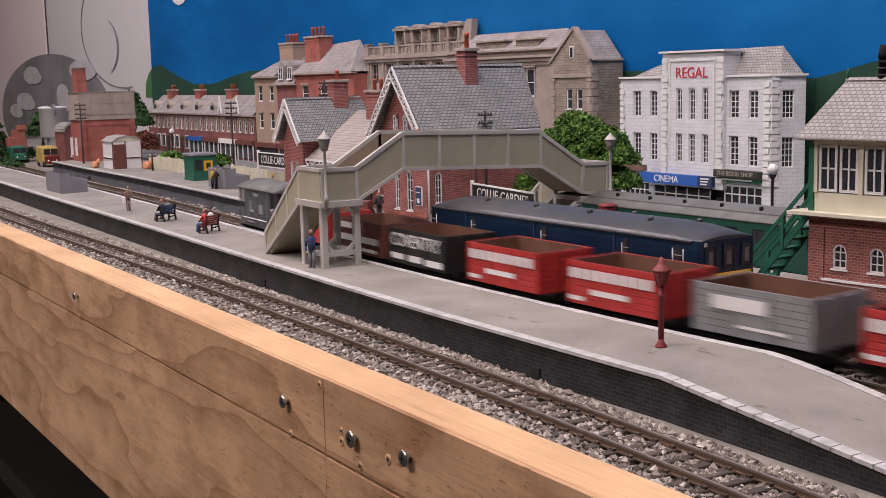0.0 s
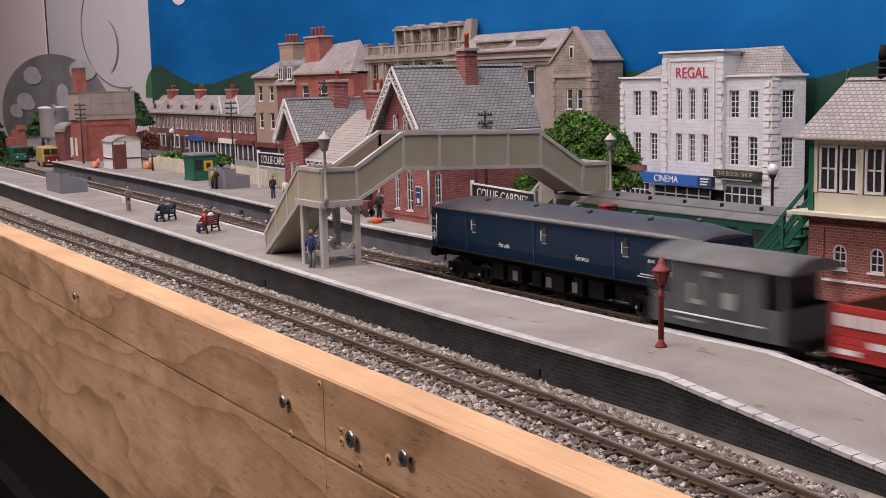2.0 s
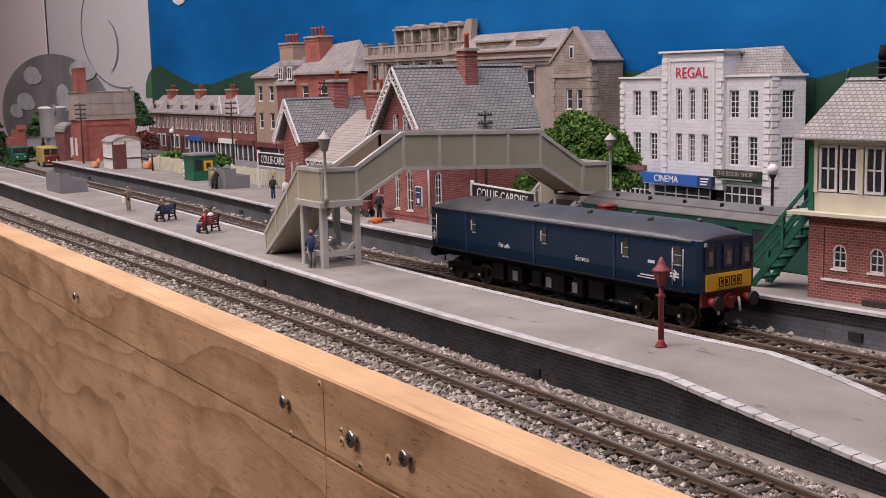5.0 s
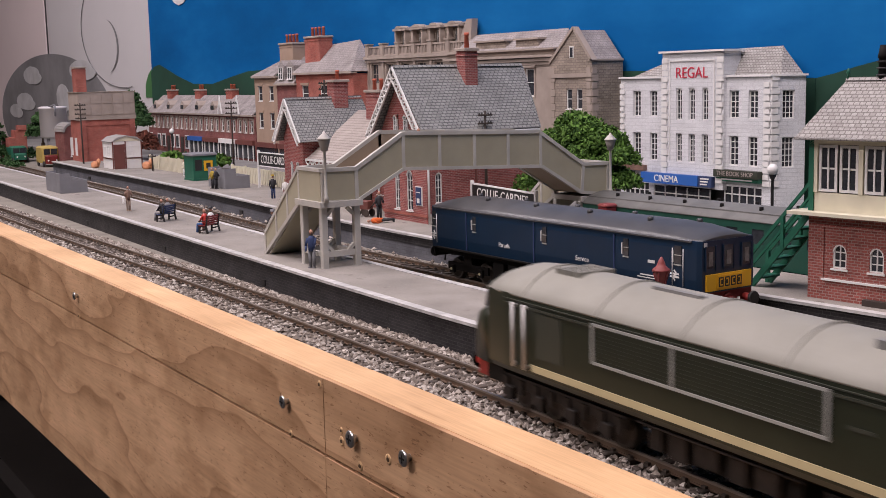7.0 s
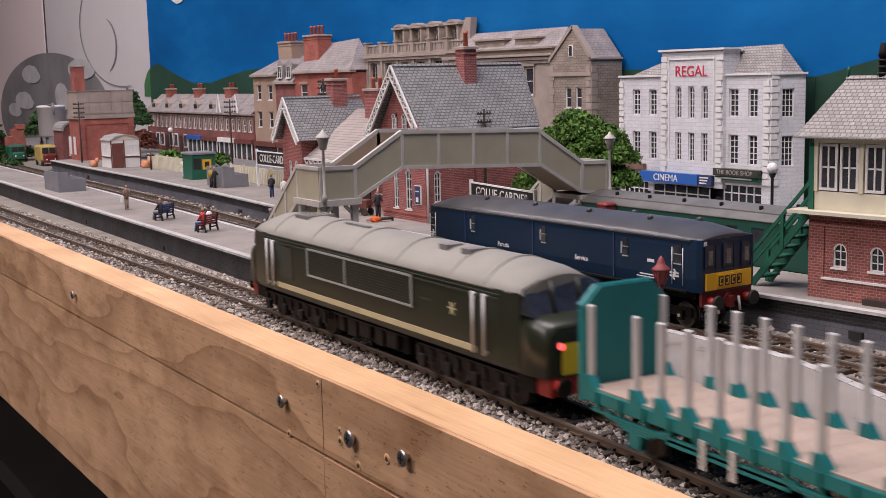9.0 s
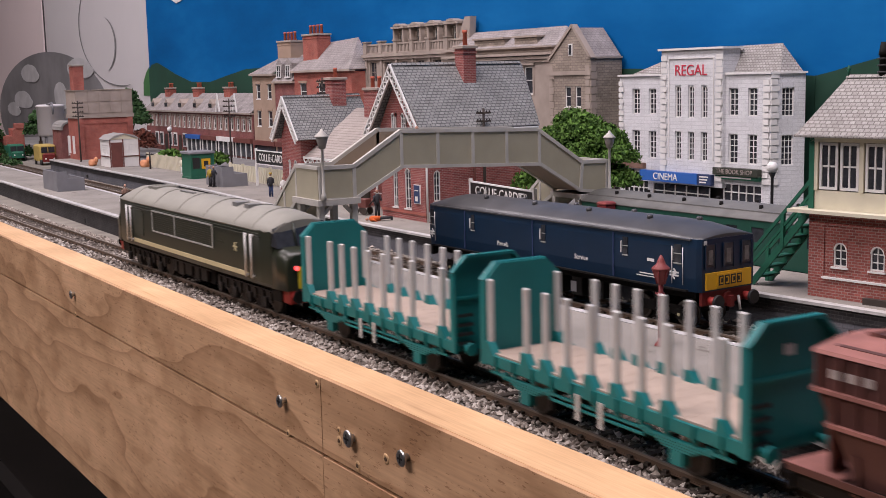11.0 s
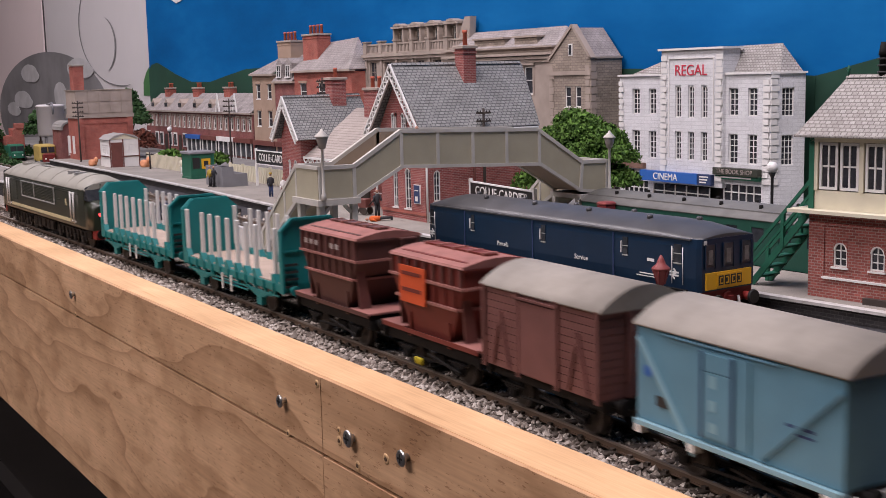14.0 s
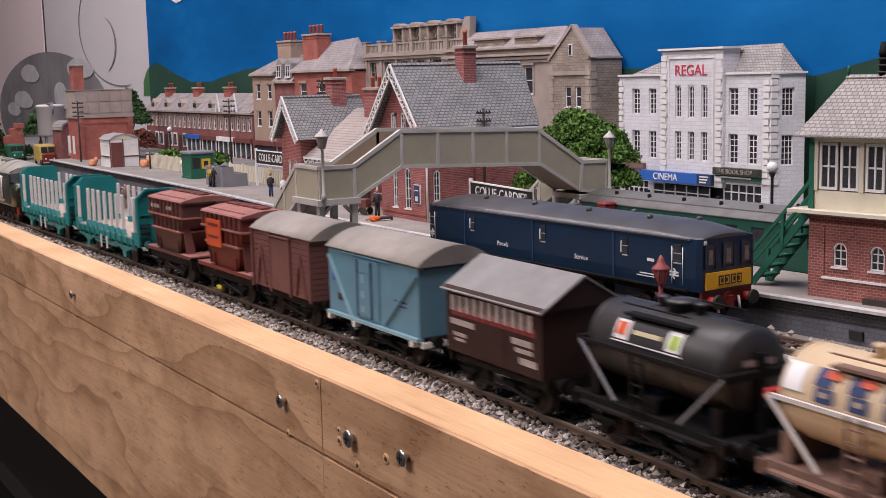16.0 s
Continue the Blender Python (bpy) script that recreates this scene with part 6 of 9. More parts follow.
def buffers(t, half, z, mat="frame_black", y=0.0113):
    for s in (-1, 1):
        for yy in (-y, y):
            b = part("buffer", Build().tube((s * half, yy, z), (s * (half + 0.0040), yy, z), 0.0013, n=9).tube((s * (half + 0.0040), yy, z), (s * (half + 0.0050), yy, z), 0.0026, 0.0024, n=12), mat, t)
    for s in (-1, 1):
        part("coupling", Build().box(s * half, s * (half + 0.0075), -0.0018, 0.0018, z - 0.0062, z - 0.0044), "frame_black", t)


def chassis(t, half, base, z=0.0138, mat="frame_black", brake=True):
    """Four-wheel underframe: solebars, axle guards with springs, brake gear."""
    part("underframe", Build().box(-half, half, -0.0135, 0.0135, z - 0.0030, z).box(-half, half, -0.0142, -0.0128, z - 0.0036, z + 0.0002).box(-half, half, 0.0128, 0.0142, z - 0.0036, z + 0.0002).box(-half - 0.0006, -half + 0.001, -0.0155, 0.0155, z - 0.0040, z).box(half - 0.001, half + 0.0006, -0.0155, 0.0155, z - 0.0040, z), mat, t, "black steel underframe")
    wheels(t, (-base / 2, base / 2))
    for x in (-base / 2, base / 2):
        for s in (-1, 1):
            g = Build().prism([(x - 0.0045, z - 0.0035), (x + 0.0045, z - 0.0035), (x + 0.0018, 0.0048), (x - 0.0018, 0.0048)], s * 0.0120, s * 0.0130, "y")
            g.box(x - 0.0020, x + 0.0020, s * 0.0121, s * 0.0146, 0.0045, 0.0080)
            for k in range(3):
                g.box(x - 0.0062 + k * 0.0014, x + 0.0062 - k * 0.0014, s * 0.0132, s * 0.0146, 0.0088 - k * 0.0007, 0.0094 - k * 0.0007)
            part("axle_guard", g, "frame_black", t)
    if brake:
        for s in (-1, 1):
            bk = Build().box(-0.004, 0.004, s * 0.0095, s * 0.0105, 0.0060, 0.0085)
            strip(bk, (-base / 2 + 0.006, 0.0062), (base / 2 - 0.006, 0.0075), 0.0009, s * 0.0148 - 0.0004, s * 0.0148 + 0.0004)
            strip(bk, (0.0, 0.0095), (base / 2 + 0.004, 0.0062), 0.0008, s * 0.0158 - 0.0004, s * 0.0158 + 0.0004)
            part("brake_gear", bk, "frame_black", t)
    buffers(t, half + 0.0006, z - 0.0010)


def bars_on(t, rows, y, mat="white"):
    """Unreadable lettering as plain bars (x0, x1, z0, z1) on the side facing -y."""
    for x0, x1, z0, z1 in rows:
        part("lettering", Build().box(x0, x1, y - 0.00018, y, z0, z1), mat, t)


def ribs(t, xs, y, z0, z1, w, mat, d=0.0005):
    for x in xs:
        part("side_rib", Build().box(x - w / 2, x + w / 2, y - d, y - 0.00001, z0, z1), mat, t)


def open_wagon(mat, label, marks, half=0.0297, hw=0.0165, z0=0.0142, z1=0.0340, inside="wagon_in"):
    t = thing("open_wagon", label, "wagon", group="goods train on the far track")
    chassis(t, half, 0.036)
    th = 0.0010
    planks = 7
    for s in (-1, 1):
        for k in range(planks):
            a, c = z0 + (z1 - z0) * k / planks, z0 + (z1 - z0) * (k + 1) / planks - 0.0002
            part("side_plank", Build().box(-half, half, s * hw, s * (hw - th), a, c), mat, t)
        part("inner_lining", Build().box(-half + th, half - th, s * (hw - th - 0.00002), s * (hw - th - 0.0004), z0, z1 - 0.0003), inside, t)
    for s in (-1, 1):
        for k in range(planks):
            a, c = z0 + (z1 - z0) * k / planks, z0 + (z1 - z0) * (k + 1) / planks - 0.0002
            part("end_plank", Build().box(s * half, s * (half - th), -hw + th, hw - th, a, c), mat, t)
        part("end_lining", Build().box(s * (half - th - 0.00002), s * (half - th - 0.0004), -hw + th + 0.0005, hw - th - 0.0005, z0, z1 - 0.0003), inside, t)
        for yy in (-0.007, 0.007):
            part("end_post", Build().box(s * half, s * (half + 0.0012), yy - 0.0012, yy + 0.0012, z0, z1 - 0.001), mat, t)
    part("floor", Build().box(-half + th, half - th, -hw + th, hw - th, z0, z0 + 0.0012), inside, t)
    part("door", Build().box(-0.0085, 0.0085, -hw - 0.0004, -hw - 0.00001, z0, z1 - 0.0032), mat, t)
    for x in (-0.0095, 0.0095, -half + 0.001, half - 0.001):
        part("strap", Build().box(x - 0.0005, x + 0.0005, -hw - 0.0007, -hw - 0.00001, z0, z1), mat, t)
    bars_on(t, marks, -hw - 0.00072)
    return t


GOODS = []      # (thing, place along the train at the start)
wide = [(-0.0270 + k * 0.0060, -0.0226 + k * 0.0060, 0.0262, 0.0308) for k in range(9)] + [(-0.0130, 0.0110, 0.0195, 0.0220), (-0.0275, -0.0180, 0.0160, 0.0180)]
red_label = "bright red planked open wagon with pale lettering"
red_wagon = open_wagon("wagon_red", red_label, wide)
GOODS.append((red_wagon, -0.7115))
for x in (-0.4838, -0.4033, -0.2455):
    GOODS.append((copy_thing(red_wagon, pose(0, 0, 0)), x))
GOODS.append((open_wagon("brown_wagon", "dark brown planked open wagon with white lettering", [(-0.0265, -0.0060, 0.0285, 0.0320), (-0.0265, 0.0250, 0.0210, 0.0248), (-0.0100, 0.0230, 0.0160, 0.0180)]), -0.6340))
black_wagon = open_wagon("black", "black planked open wagon with large pale lettering", [(-0.0270, -0.0130, 0.0168, 0.0200), (-0.0080, 0.0060, 0.0165, 0.0200), (0.0100, 0.0270, 0.0160, 0.0195)])
letters(black_wagon, "COVENTRY", 0.0104, Matrix.Translation((-0.0005, -0.0165 - 0.0009, 0.0275)) @ FRONT @ Matrix.Diagonal((0.98, 1, 1, 1)), "white", "name_lettering", 0.0001)
GOODS.append((black_wagon, -0.5650))
GOODS.append((open_wagon("grey_wagon", "light grey planked open wagon with brown interior", [(-0.0190, 0.0080, 0.0245, 0.0300), (-0.0060, 0.0180, 0.0180, 0.0192)]), -0.3254))


def brake_van():
    t = thing("brake_van", "grey goods brake van with open verandas and grey roof", "wagon", group="goods train on the far track")
    half, hw, z0, z1 = 0.0350, 0.0165, 0.0142, 0.0415
    chassis(t, half, 0.042)
    c = 0.0255
    b = wall_grid(Build(), -c, c, z0, z1, -hw, -hw + 0.001, [])
    b.box(-c, c, hw - 0.001, hw, z0, z1).box(-c, -c + 0.001, -hw + 0.001, hw - 0.001, z0, z1).box(c - 0.001, c, -hw + 0.001, hw - 0.001, z0, z1)
    part("cabin", b, "grey_dk", t, "grey planked cabin")
    for s in (-1, 1):
        part("veranda_side", Build().box(s * c, s * half, -hw, -hw + 0.001, z0, 0.0270).box(s * c, s * half, hw - 0.001, hw, z0, 0.0270).box(s * (half - 0.001), s * half, -hw, hw, z0, 0.0270), "grey_dk", t)
        for yy in (-hw + 0.0008, hw - 0.0008):
            part("veranda_post", Build().box(s * half, s * (half - 0.0018), yy - 0.0008, yy + 0.0008, 0.0270, z1), "grey_dk", t)
    part("floor", Build().box(-half, half, -hw + 0.001, hw - 0.001, z0, z0 + 0.0012), "wagon_in", t)
    r = Build()
    loft(r, [(-half - 0.0015, roof_arc(hw + 0.0012, z1, z1 + 0.0050)), (half + 0.0015, roof_arc(hw + 0.0012, z1, z1 + 0.0050))])
    part("roof", r, "coach_roof", t, "arched grey roof")
    ribs(t, (-c + 0.001, -0.012, 0.0, 0.012, c - 0.001), -hw, z0, z1, 0.0009, "grey_dk", 0.0006)
    part("foot_board", Build().box(-half, half, -hw - 0.0025, -hw - 0.0003, z0 - 0.0030, z0 - 0.0022), "grey_wagon", t)
    part("handrail", Build().tube((-c, -hw - 0.0010, 0.0200), (c, -hw - 0.0010, 0.0200), 0.0004, n=5), "white", t, "white handrail")
    bars_on(t, [(-0.0125, -0.0105, 0.0245, 0.0330), (-0.0105, -0.0060, 0.0245, 0.0265), (0.0055, 0.0110, 0.0245, 0.0310), (-0.0040, 0.0030, 0.0365, 0.0385), (-0.020, -0.006, 0.0170, 0.0180)], -hw - 0.00065, "loco_line")
    return t


GOODS.append((brake_van(), -0.7970))


def parcels_car():
    ang = math.degrees(math.atan(0.0315))
    t = thing("parcels_railcar", "dark blue parcels railcar with grey roof at the platform", "train", pose(-0.4980, bay_y(-0.498), 0, 0, 0, ang))
    h, hw, z0, ze, zt = 0.1085, 0.0185, 0.0187, 0.0425, 0.0486
    def sec(k, drop=0.0):
        return [(-hw * k * 0.97, z0), (-hw * k, z0 + 0.006), (-hw * k, ze - 0.004), (-hw * k * 0.97, ze - drop)] + [(hw * k * 0.97, ze - drop), (hw * k, ze - 0.004), (hw * k, z0 + 0.006), (hw * k * 0.97, z0)]
    b = Build()
    loft(b, [(-h - 0.0010, sec(0.90)), (-h + 0.0010, sec(0.975)), (-h + 0.006, sec(1.0)), (h - 0.006, sec(1.0)), (h - 0.0010, sec(0.975)), (h + 0.0010, sec(0.90))], False)
    part("body", b, "blue_dmu", t, "dark blue body side")
    r = Build()
    rs = lambda k, d: roof_arc(hw * 0.985 * k, ze - 0.0001, ze + (zt - ze) * d, 14, 2.1)
    loft(r, [(-h - 0.0006, rs(0.90, 0.25)), (-h + 0.004, rs(0.97, 0.55)), (-h + 0.016, rs(1.0, 0.92)), (-h + 0.03, rs(1.0, 1.0)), (h - 0.03, rs(1.0, 1.0)), (h - 0.016, rs(1.0, 0.92)), (h - 0.004, rs(0.97, 0.55)), (h + 0.0006, rs(0.90, 0.25))])
    part("roof", r, "dmu_roof", t, "dark grey domed roof")
    for k in range(9):
        x = -0.088 + k * 0.022
        part("roof_vent", Build().lathe(x, -0.0065 if k % 2 else 0.004, [(0.0014, zt - 0.0012), (0.0015, zt + 0.0006), (0.0008, zt + 0.0010)], 8), "dmu_roof", t)
    part("gutter", Build().box(-h + 0.004, h - 0.004, -hw - 0.0004, -hw + 0.0008, ze - 0.0007, ze), "dmu_roof", t)
    # side doors, windows and rails
    for x in (-0.0708, -0.0090, 0.0537):
        part("door_edge", Build().box(x - 0.00035, x + 0.00035, -hw - 0.0004, -hw + 0.0004, z0 + 0.0012, ze - 0.0015), "navy", t)
    for x, w in ((-0.0630, 0.0030), (0.0000, 0.0032), (0.0620, 0.0034), (0.0965, 0.0046), (-0.1040, 0.0036)):
        f = part("side_window", Build().box(x - w / 2, x + w / 2, -hw - 0.0003, -hw + 0.0003, 0.0312, 0.0396), "glass", t)
        part("droplight_frame", Build().box(x - w / 2 - 0.0003, x + w / 2 + 0.0003, -hw - 0.00045, -hw - 0.0001, 0.0306, 0.0312).box(x - w / 2 - 0.0003, x + w / 2 + 0.0003, -hw - 0.00045, -hw - 0.0001, 0.0352, 0.0356), "loco_line", f, "pale droplight frame")
        part("window_bar", Build().box(x - w / 2 - 0.0010, x - w / 2 - 0.0005, -hw - 0.0007, -hw - 0.00002, 0.0320, 0.0375), "white", f)
    for x in (0.0935, 0.1003, -0.1005):
        part("handrail", Build().tube((x, -hw - 0.0007, 0.0215), (x, -hw - 0.0007, 0.0385), 0.00022, n=5), "white", t)
    part("footboard", Build().box(-h + 0.006, h - 0.006, -hw - 0.0010, -hw + 0.001, z0 - 0.0002, z0 + 0.0006), "frame_black", t)
    side = Matrix.Translation((0, -hw - 0.0003, 0)) @ FRONT
    letters(t, "Parcels", 0.0035, Matrix.Translation((-0.0350, 0, 0.0262)) @ side, "white", "side_lettering", 0.00008)
    letters(t, "Service", 0.0035, Matrix.Translation((0.0300, 0, 0.0262)) @ side, "white", "side_lettering", 0.00008)
    bars_on(t, [(0.0770, 0.0815, 0.0298, 0.0312), (0.0720, 0.0820, 0.0236, 0.0241), (0.0700, 0.0830, 0.0224, 0.0228)], -hw - 0.0001)
    for x in (0.0945, -0.1040):
        e = Build()
        for k, s in ((0, 1), (1, -1)):
            z = 0.0262 - k * 0.0014
            e.box(x - 0.0028, x + 0.0028, -hw - 0.0003, -hw - 0.0001, z, z + 0.0008)
            strip(e, (x - s * 0.0004, z + 0.0004 + s * 0.0017), (x + s * 0.0014, z + 0.0004), 0.0007, -hw - 0.0003, -hw - 0.00012)
        strip(e, (x + 0.0013, 0.0265), (x - 0.0013, 0.0253), 0.0007, -hw - 0.00028, -hw - 0.00012)
        part("emblem", e, "white", t, "white double-arrow emblem")
    # cab front
    xf = h + 0.0010
    for y0, y1 in ((-0.0146, -0.0086), (-0.0032, 0.0032), (0.0086, 0.0146)):
        w = part("cab_window", Build().box(xf - 0.0004, xf + 0.0003, y0, y1, 0.0300, 0.0398), "glass", t)
        part("blind", Build().box(xf + 0.00031, xf + 0.00045, y0 + 0.0018, y1 - 0.0016, 0.0310, 0.0375), "glass_pale", w)
        part("window_frame", Build().box(xf + 0.00032, xf + 0.0007, y0 - 0.0005, y0 + 0.0001, 0.0288, 0.0402).box(xf + 0.00032, xf + 0.0007, y1 - 0.0001, y1 + 0.0005, 0.0288, 0.0402), "blue_dmu", w)
    part("warning_panel", Build().box(xf - 0.0002, xf + 0.0008, -0.0145, 0.0145, 0.0196, 0.0272), "yellow", t, "yellow warning panel")
    hc = part("headcode_box", Build().box(xf + 0.0008, xf + 0.0013, -0.0082, 0.0082, 0.0204, 0.0264), "yellow", t)
    for k in range(4):
        y = -0.0058 + k * 0.0039
        part("headcode_blind", Build().box(xf + 0.0013, xf + 0.0015, y - 0.0015, y + 0.0015, 0.0212, 0.0256), "black", hc)
        part("headcode_bar", Build().box(xf + 0.00151, xf + 0.0016, y - 0.0008, y + 0.0008, 0.0218, 0.0224).box(xf + 0.00151, xf + 0.0016, y + (0.0003 if k % 2 else -0.0008), y + (0.0008 if k % 2 else -0.0003), 0.0218, 0.0250).box(xf + 0.00151, xf + 0.0016, y - 0.0008, y + 0.0008, 0.0244, 0.0250), "yellow", hc)
    part("route_plate", Build().box(xf - 0.0002, xf + 0.0003, -0.0155, -0.0137, 0.0398, 0.0418), "white", t)
    for s in (1, -1):
        part("buffer_beam", Build().box(s * (h - 0.001), s * (h + 0.0006), -0.0160, 0.0160, 0.0125, 0.0186), "red_beam" if s > 0 else "frame_black", t, "dull red buffer beam" if s > 0 else "")
        for y in (-0.0113, 0.0113):
            b = part("buffer", Build().tube((s * h, y, 0.0145), (s * (h + 0.0055), y, 0.0145), 0.0020, n=10), "red_dull" if s > 0 else "frame_black", t)
            part("buffer_head", Build().tube((s * (h + 0.0055), y, 0.0145), (s * (h + 0.0068), y, 0.0145), 0.0034, 0.0032, n=14), "black", b)
            part("brake_hose", Build().tube((s * (h + 0.001), y * 0.62, 0.0150), (s * (h + 0.0022), y * 0.62, 0.0085), 0.0006, n=6), "white" if s > 0 else "black", t)
        part("coupling_hook", Build().box(s * h, s * (h + 0.004), -0.0012, 0.0012, 0.0110, 0.0160).tube((s * (h + 0.0007), 0, 0.0145), (s * (h + 0.0018), 0, 0.0145), 0.0034, 0.0030, n=12), "red_beam" if s > 0 else "frame_black", t)
    # bogies and equipment
    for bx in (-0.0790, 0.0790):
        g = part("bogie", Build().box(bx - 0.0200, bx + 0.0200, -0.0125, -0.0113, 0.0055, 0.0100).box(bx - 0.0200, bx + 0.0200, 0.0113, 0.0125, 0.0055, 0.0100).box(bx - 0.004, bx + 0.004, -0.0125, 0.0125, 0.0060, 0.0150), "frame_black", t)
        for k in (-1, 1):
            part("axle_box", Build().box(bx + k * 0.0142 - 0.0020, bx + k * 0.0142 + 0.0020, -0.0142, -0.0126, 0.0040, 0.0085), "frame_black", g)
            part("axle_cap", Build().tube((bx + k * 0.0142, -0.0147, 0.0062), (bx + k * 0.0142, -0.0142, 0.0062), 0.0008, n=8), "cream_line", g, "brass-coloured axle cap")
        wheels(t, (bx - 0.0142, bx + 0.0142))
    part("floor_frame", Build().box(-h + 0.004, h - 0.004, -0.0150, 0.0150, 0.0150, z0 - 0.0003), "frame_black", t)
    rnd = random.Random(4)
    for x, w in ((-0.046, 0.010), (-0.031, 0.013), (-0.012, 0.008), (0.003, 0.016), (0.022, 0.008), (0.036, 0.012)):
        part("underfloor_tank", Build().chamfer(x - w / 2, x + w / 2, -0.0150, -0.0070, 0.0055 + rnd.random() * 0.002, 0.0149, 0.0004), "frame_black", t)
    for x in (-0.030, -0.001, 0.020):
        part("label_plate", Build().box(x - 0.0022, x + 0.0022, -0.0154, -0.01505, 0.0072, 0.0125), "concrete", t)
    return t


parcels_car()


def coach():
    x0 = -0.47
    t = thing("green_coach", "dark green passenger coach with a grey roof in the bay", "train", pose(x0, coach_y(x0), 0, 0, 0, 1.7))
    h, hw, z0, ze, zt = 0.130, 0.0180, 0.0120, 0.0368, 0.0432
    win = []
    for k in range(14):
        x = -h + 0.010 + k * 0.0186
        win.append((x, x + 0.0085, 0.0245, 0.0325))
    b = wall_grid(Build(), -h, h, z0, ze, -hw, -hw + 0.0008, win)
    b.box(-h, h, hw - 0.0008, hw, z0, ze).box(-h, -h + 0.001, -hw + 0.0008, hw - 0.0008, z0, ze).box(h - 0.001, h, -hw + 0.0008, hw - 0.0008, z0, ze)
    part("body", b, "green_dk", t, "dark green body side")
    for a, c, d, e in win:
        part("side_window", Build().box(a, c, -hw + 0.0004, -hw + 0.0006, d, e), "glass", t)
    r = Build()
    loft(r, [(-h - 0.0006, roof_arc(hw + 0.0004, ze, zt, 12)), (h + 0.0006, roof_arc(hw + 0.0004, ze, zt, 12))])
    part("roof", r, "coach_roof", t, "grey arched roof")
    part("roof_rib", Build().box(-h, h, -hw * 0.72, -hw * 0.69, zt - 0.0034, zt - 0.0024), "coach_roof", t)
    for k in range(18):
        part("roof_vent", Build().lathe(-h + 0.008 + k * 0.0145, -0.0085 if k % 2 else 0.0045, [(0.0012, zt - 0.0025), (0.0012, zt + (0.0002 if k % 2 else 0.0008)), (0.0006, zt + (0.0004 if k % 2 else 0.0012))], 7), "frame_black", t)
    part("floor_frame", Build().box(-h, h, -0.0140, 0.0140, 0.0085, z0 - 0.0001), "frame_black", t)
    for x in (-0.10, -0.075, 0.075, 0.10):
        wheels(t, (x,))


coach()

NEAR = []     # (thing, place along the train)


def diesel():
    t = thing("diesel_locomotive", "dark green diesel locomotive with a weathered grey roof and cream stripe", "locomotive", group="freight train on the near track")
    hw, z0, ze, zt = 0.0180, 0.0150, 0.0430, 0.0519
    hb = 0.1165
    def side(k, top):
        return [(-hw * k * 0.95, z0), (-hw * k, z0 + 0.0018), (-hw * k, top - 0.006), (-hw * k * 0.985, top), (hw * k * 0.985, top), (hw * k, top - 0.006), (hw * k, z0 + 0.0018), (hw * k * 0.95, z0)]
    b = Build()
    loft(b, [(-hb, side(0.965, ze)), (-hb + 0.012, side(1.0, ze)), (hb - 0.012, side(1.0, ze)), (hb, side(0.965, ze))], False)
    part("body", b, "loco_green", t, "dark green body side")
    r = Build()
    ra = lambda k, d: roof_arc(hw * k * 0.992, ze - 0.0001, ze + (zt - ze) * d, 14, 2.2)
    loft(r, [(-hb - 0.0015, ra(0.95, 0.60)), (-hb + 0.008, ra(0.985, 0.90)), (-hb + 0.020, ra(1.0, 1.0)), (hb - 0.020, ra(1.0, 1.0)), (hb - 0.008, ra(0.985, 0.90)), (hb + 0.0015, ra(0.95, 0.60))])
    part("roof", r, "loco_roof", t, "weathered grey roof")
    for x in (-0.094, -0.052, -0.012, 0.028, 0.070, 0.094):
        k = Build()
        loft(k, [(x - 0.0007, ra(1.006, 1.05)), (x + 0.0007, ra(1.006, 1.05))])
        part("roof_strap", k, "loco_roof", t)
    for x, y, w, d in ((0.052, -0.0045, 0.006, 0.0075), (0.068, -0.0045, 0.006, 0.0075), (-0.030, -0.003, 0.022, 0.0020)):
        part("roof_vent", Build().box(x - w / 2, x + w / 2, y - d / 2, y + d / 2, zt - 0.0020, zt + 0.0006), "roof_dark", t)
    for k in range(6):
        part("roof_grille", Build().box(-0.088 + k * 0.0024, -0.0868 + k * 0.0024, -0.0075, 0.0075, zt - 0.0016, zt + 0.0005), "loco_roof", t)
    part("cantrail", Build().box(-hb + 0.012, hb - 0.012, -hw - 0.0004, -hw + 0.0006, ze - 0.0040, ze - 0.0032), "loco_grille", t)
    part("cantrail", Build().box(-hb + 0.012, hb - 0.012, -hw - 0.0003, -hw + 0.0006, ze - 0.0022, ze - 0.0018), "loco_grille", t)
    y = -hw - 0.00002
    part("stripe", Build().box(-0.0880, 0.0900, y - 0.0003, y, 0.0178, 0.0202), "cream_line", t, "cream waist stripe")
    g = part("side_grille", Build().box(-0.0526, 0.0435, y - 0.00018, y, 0.0280, 0.0396), "loco_grille", t, "grey-lined grille panel")
    for k in range(9):
        z = 0.0288 + k * 0.0012
        part("louvre", Build().box(-0.0515, 0.0425, y - 0.00034, y - 0.00019, z, z + 0.0006), "loco_green", g)
    fr = Build()
    for x in (-0.0526, -0.0145, 0.0435):
        fr.box(x - 0.0006, x + 0.0006, y - 0.0006, y - 0.0002, 0.0274, 0.0402)
    for z in (0.0274, 0.0396):
        fr.box(-0.0532, 0.0441, y - 0.00055, y - 0.00019, z, z + 0.0009)
    part("grille_frame", fr, "loco_line", g, "pale grey lining")
    part("cab_side_panel", Build().box(-0.0850, -0.0700, y - 0.0002, y, 0.0230, 0.0385), "loco_grille", t)
    part("number_plate", Build().box(0.0500, 0.0580, y - 0.0002, y, 0.0318, 0.0328), "loco_grille", t)
    e = Build()
    for k in range(6):
        a = k * 1.0472
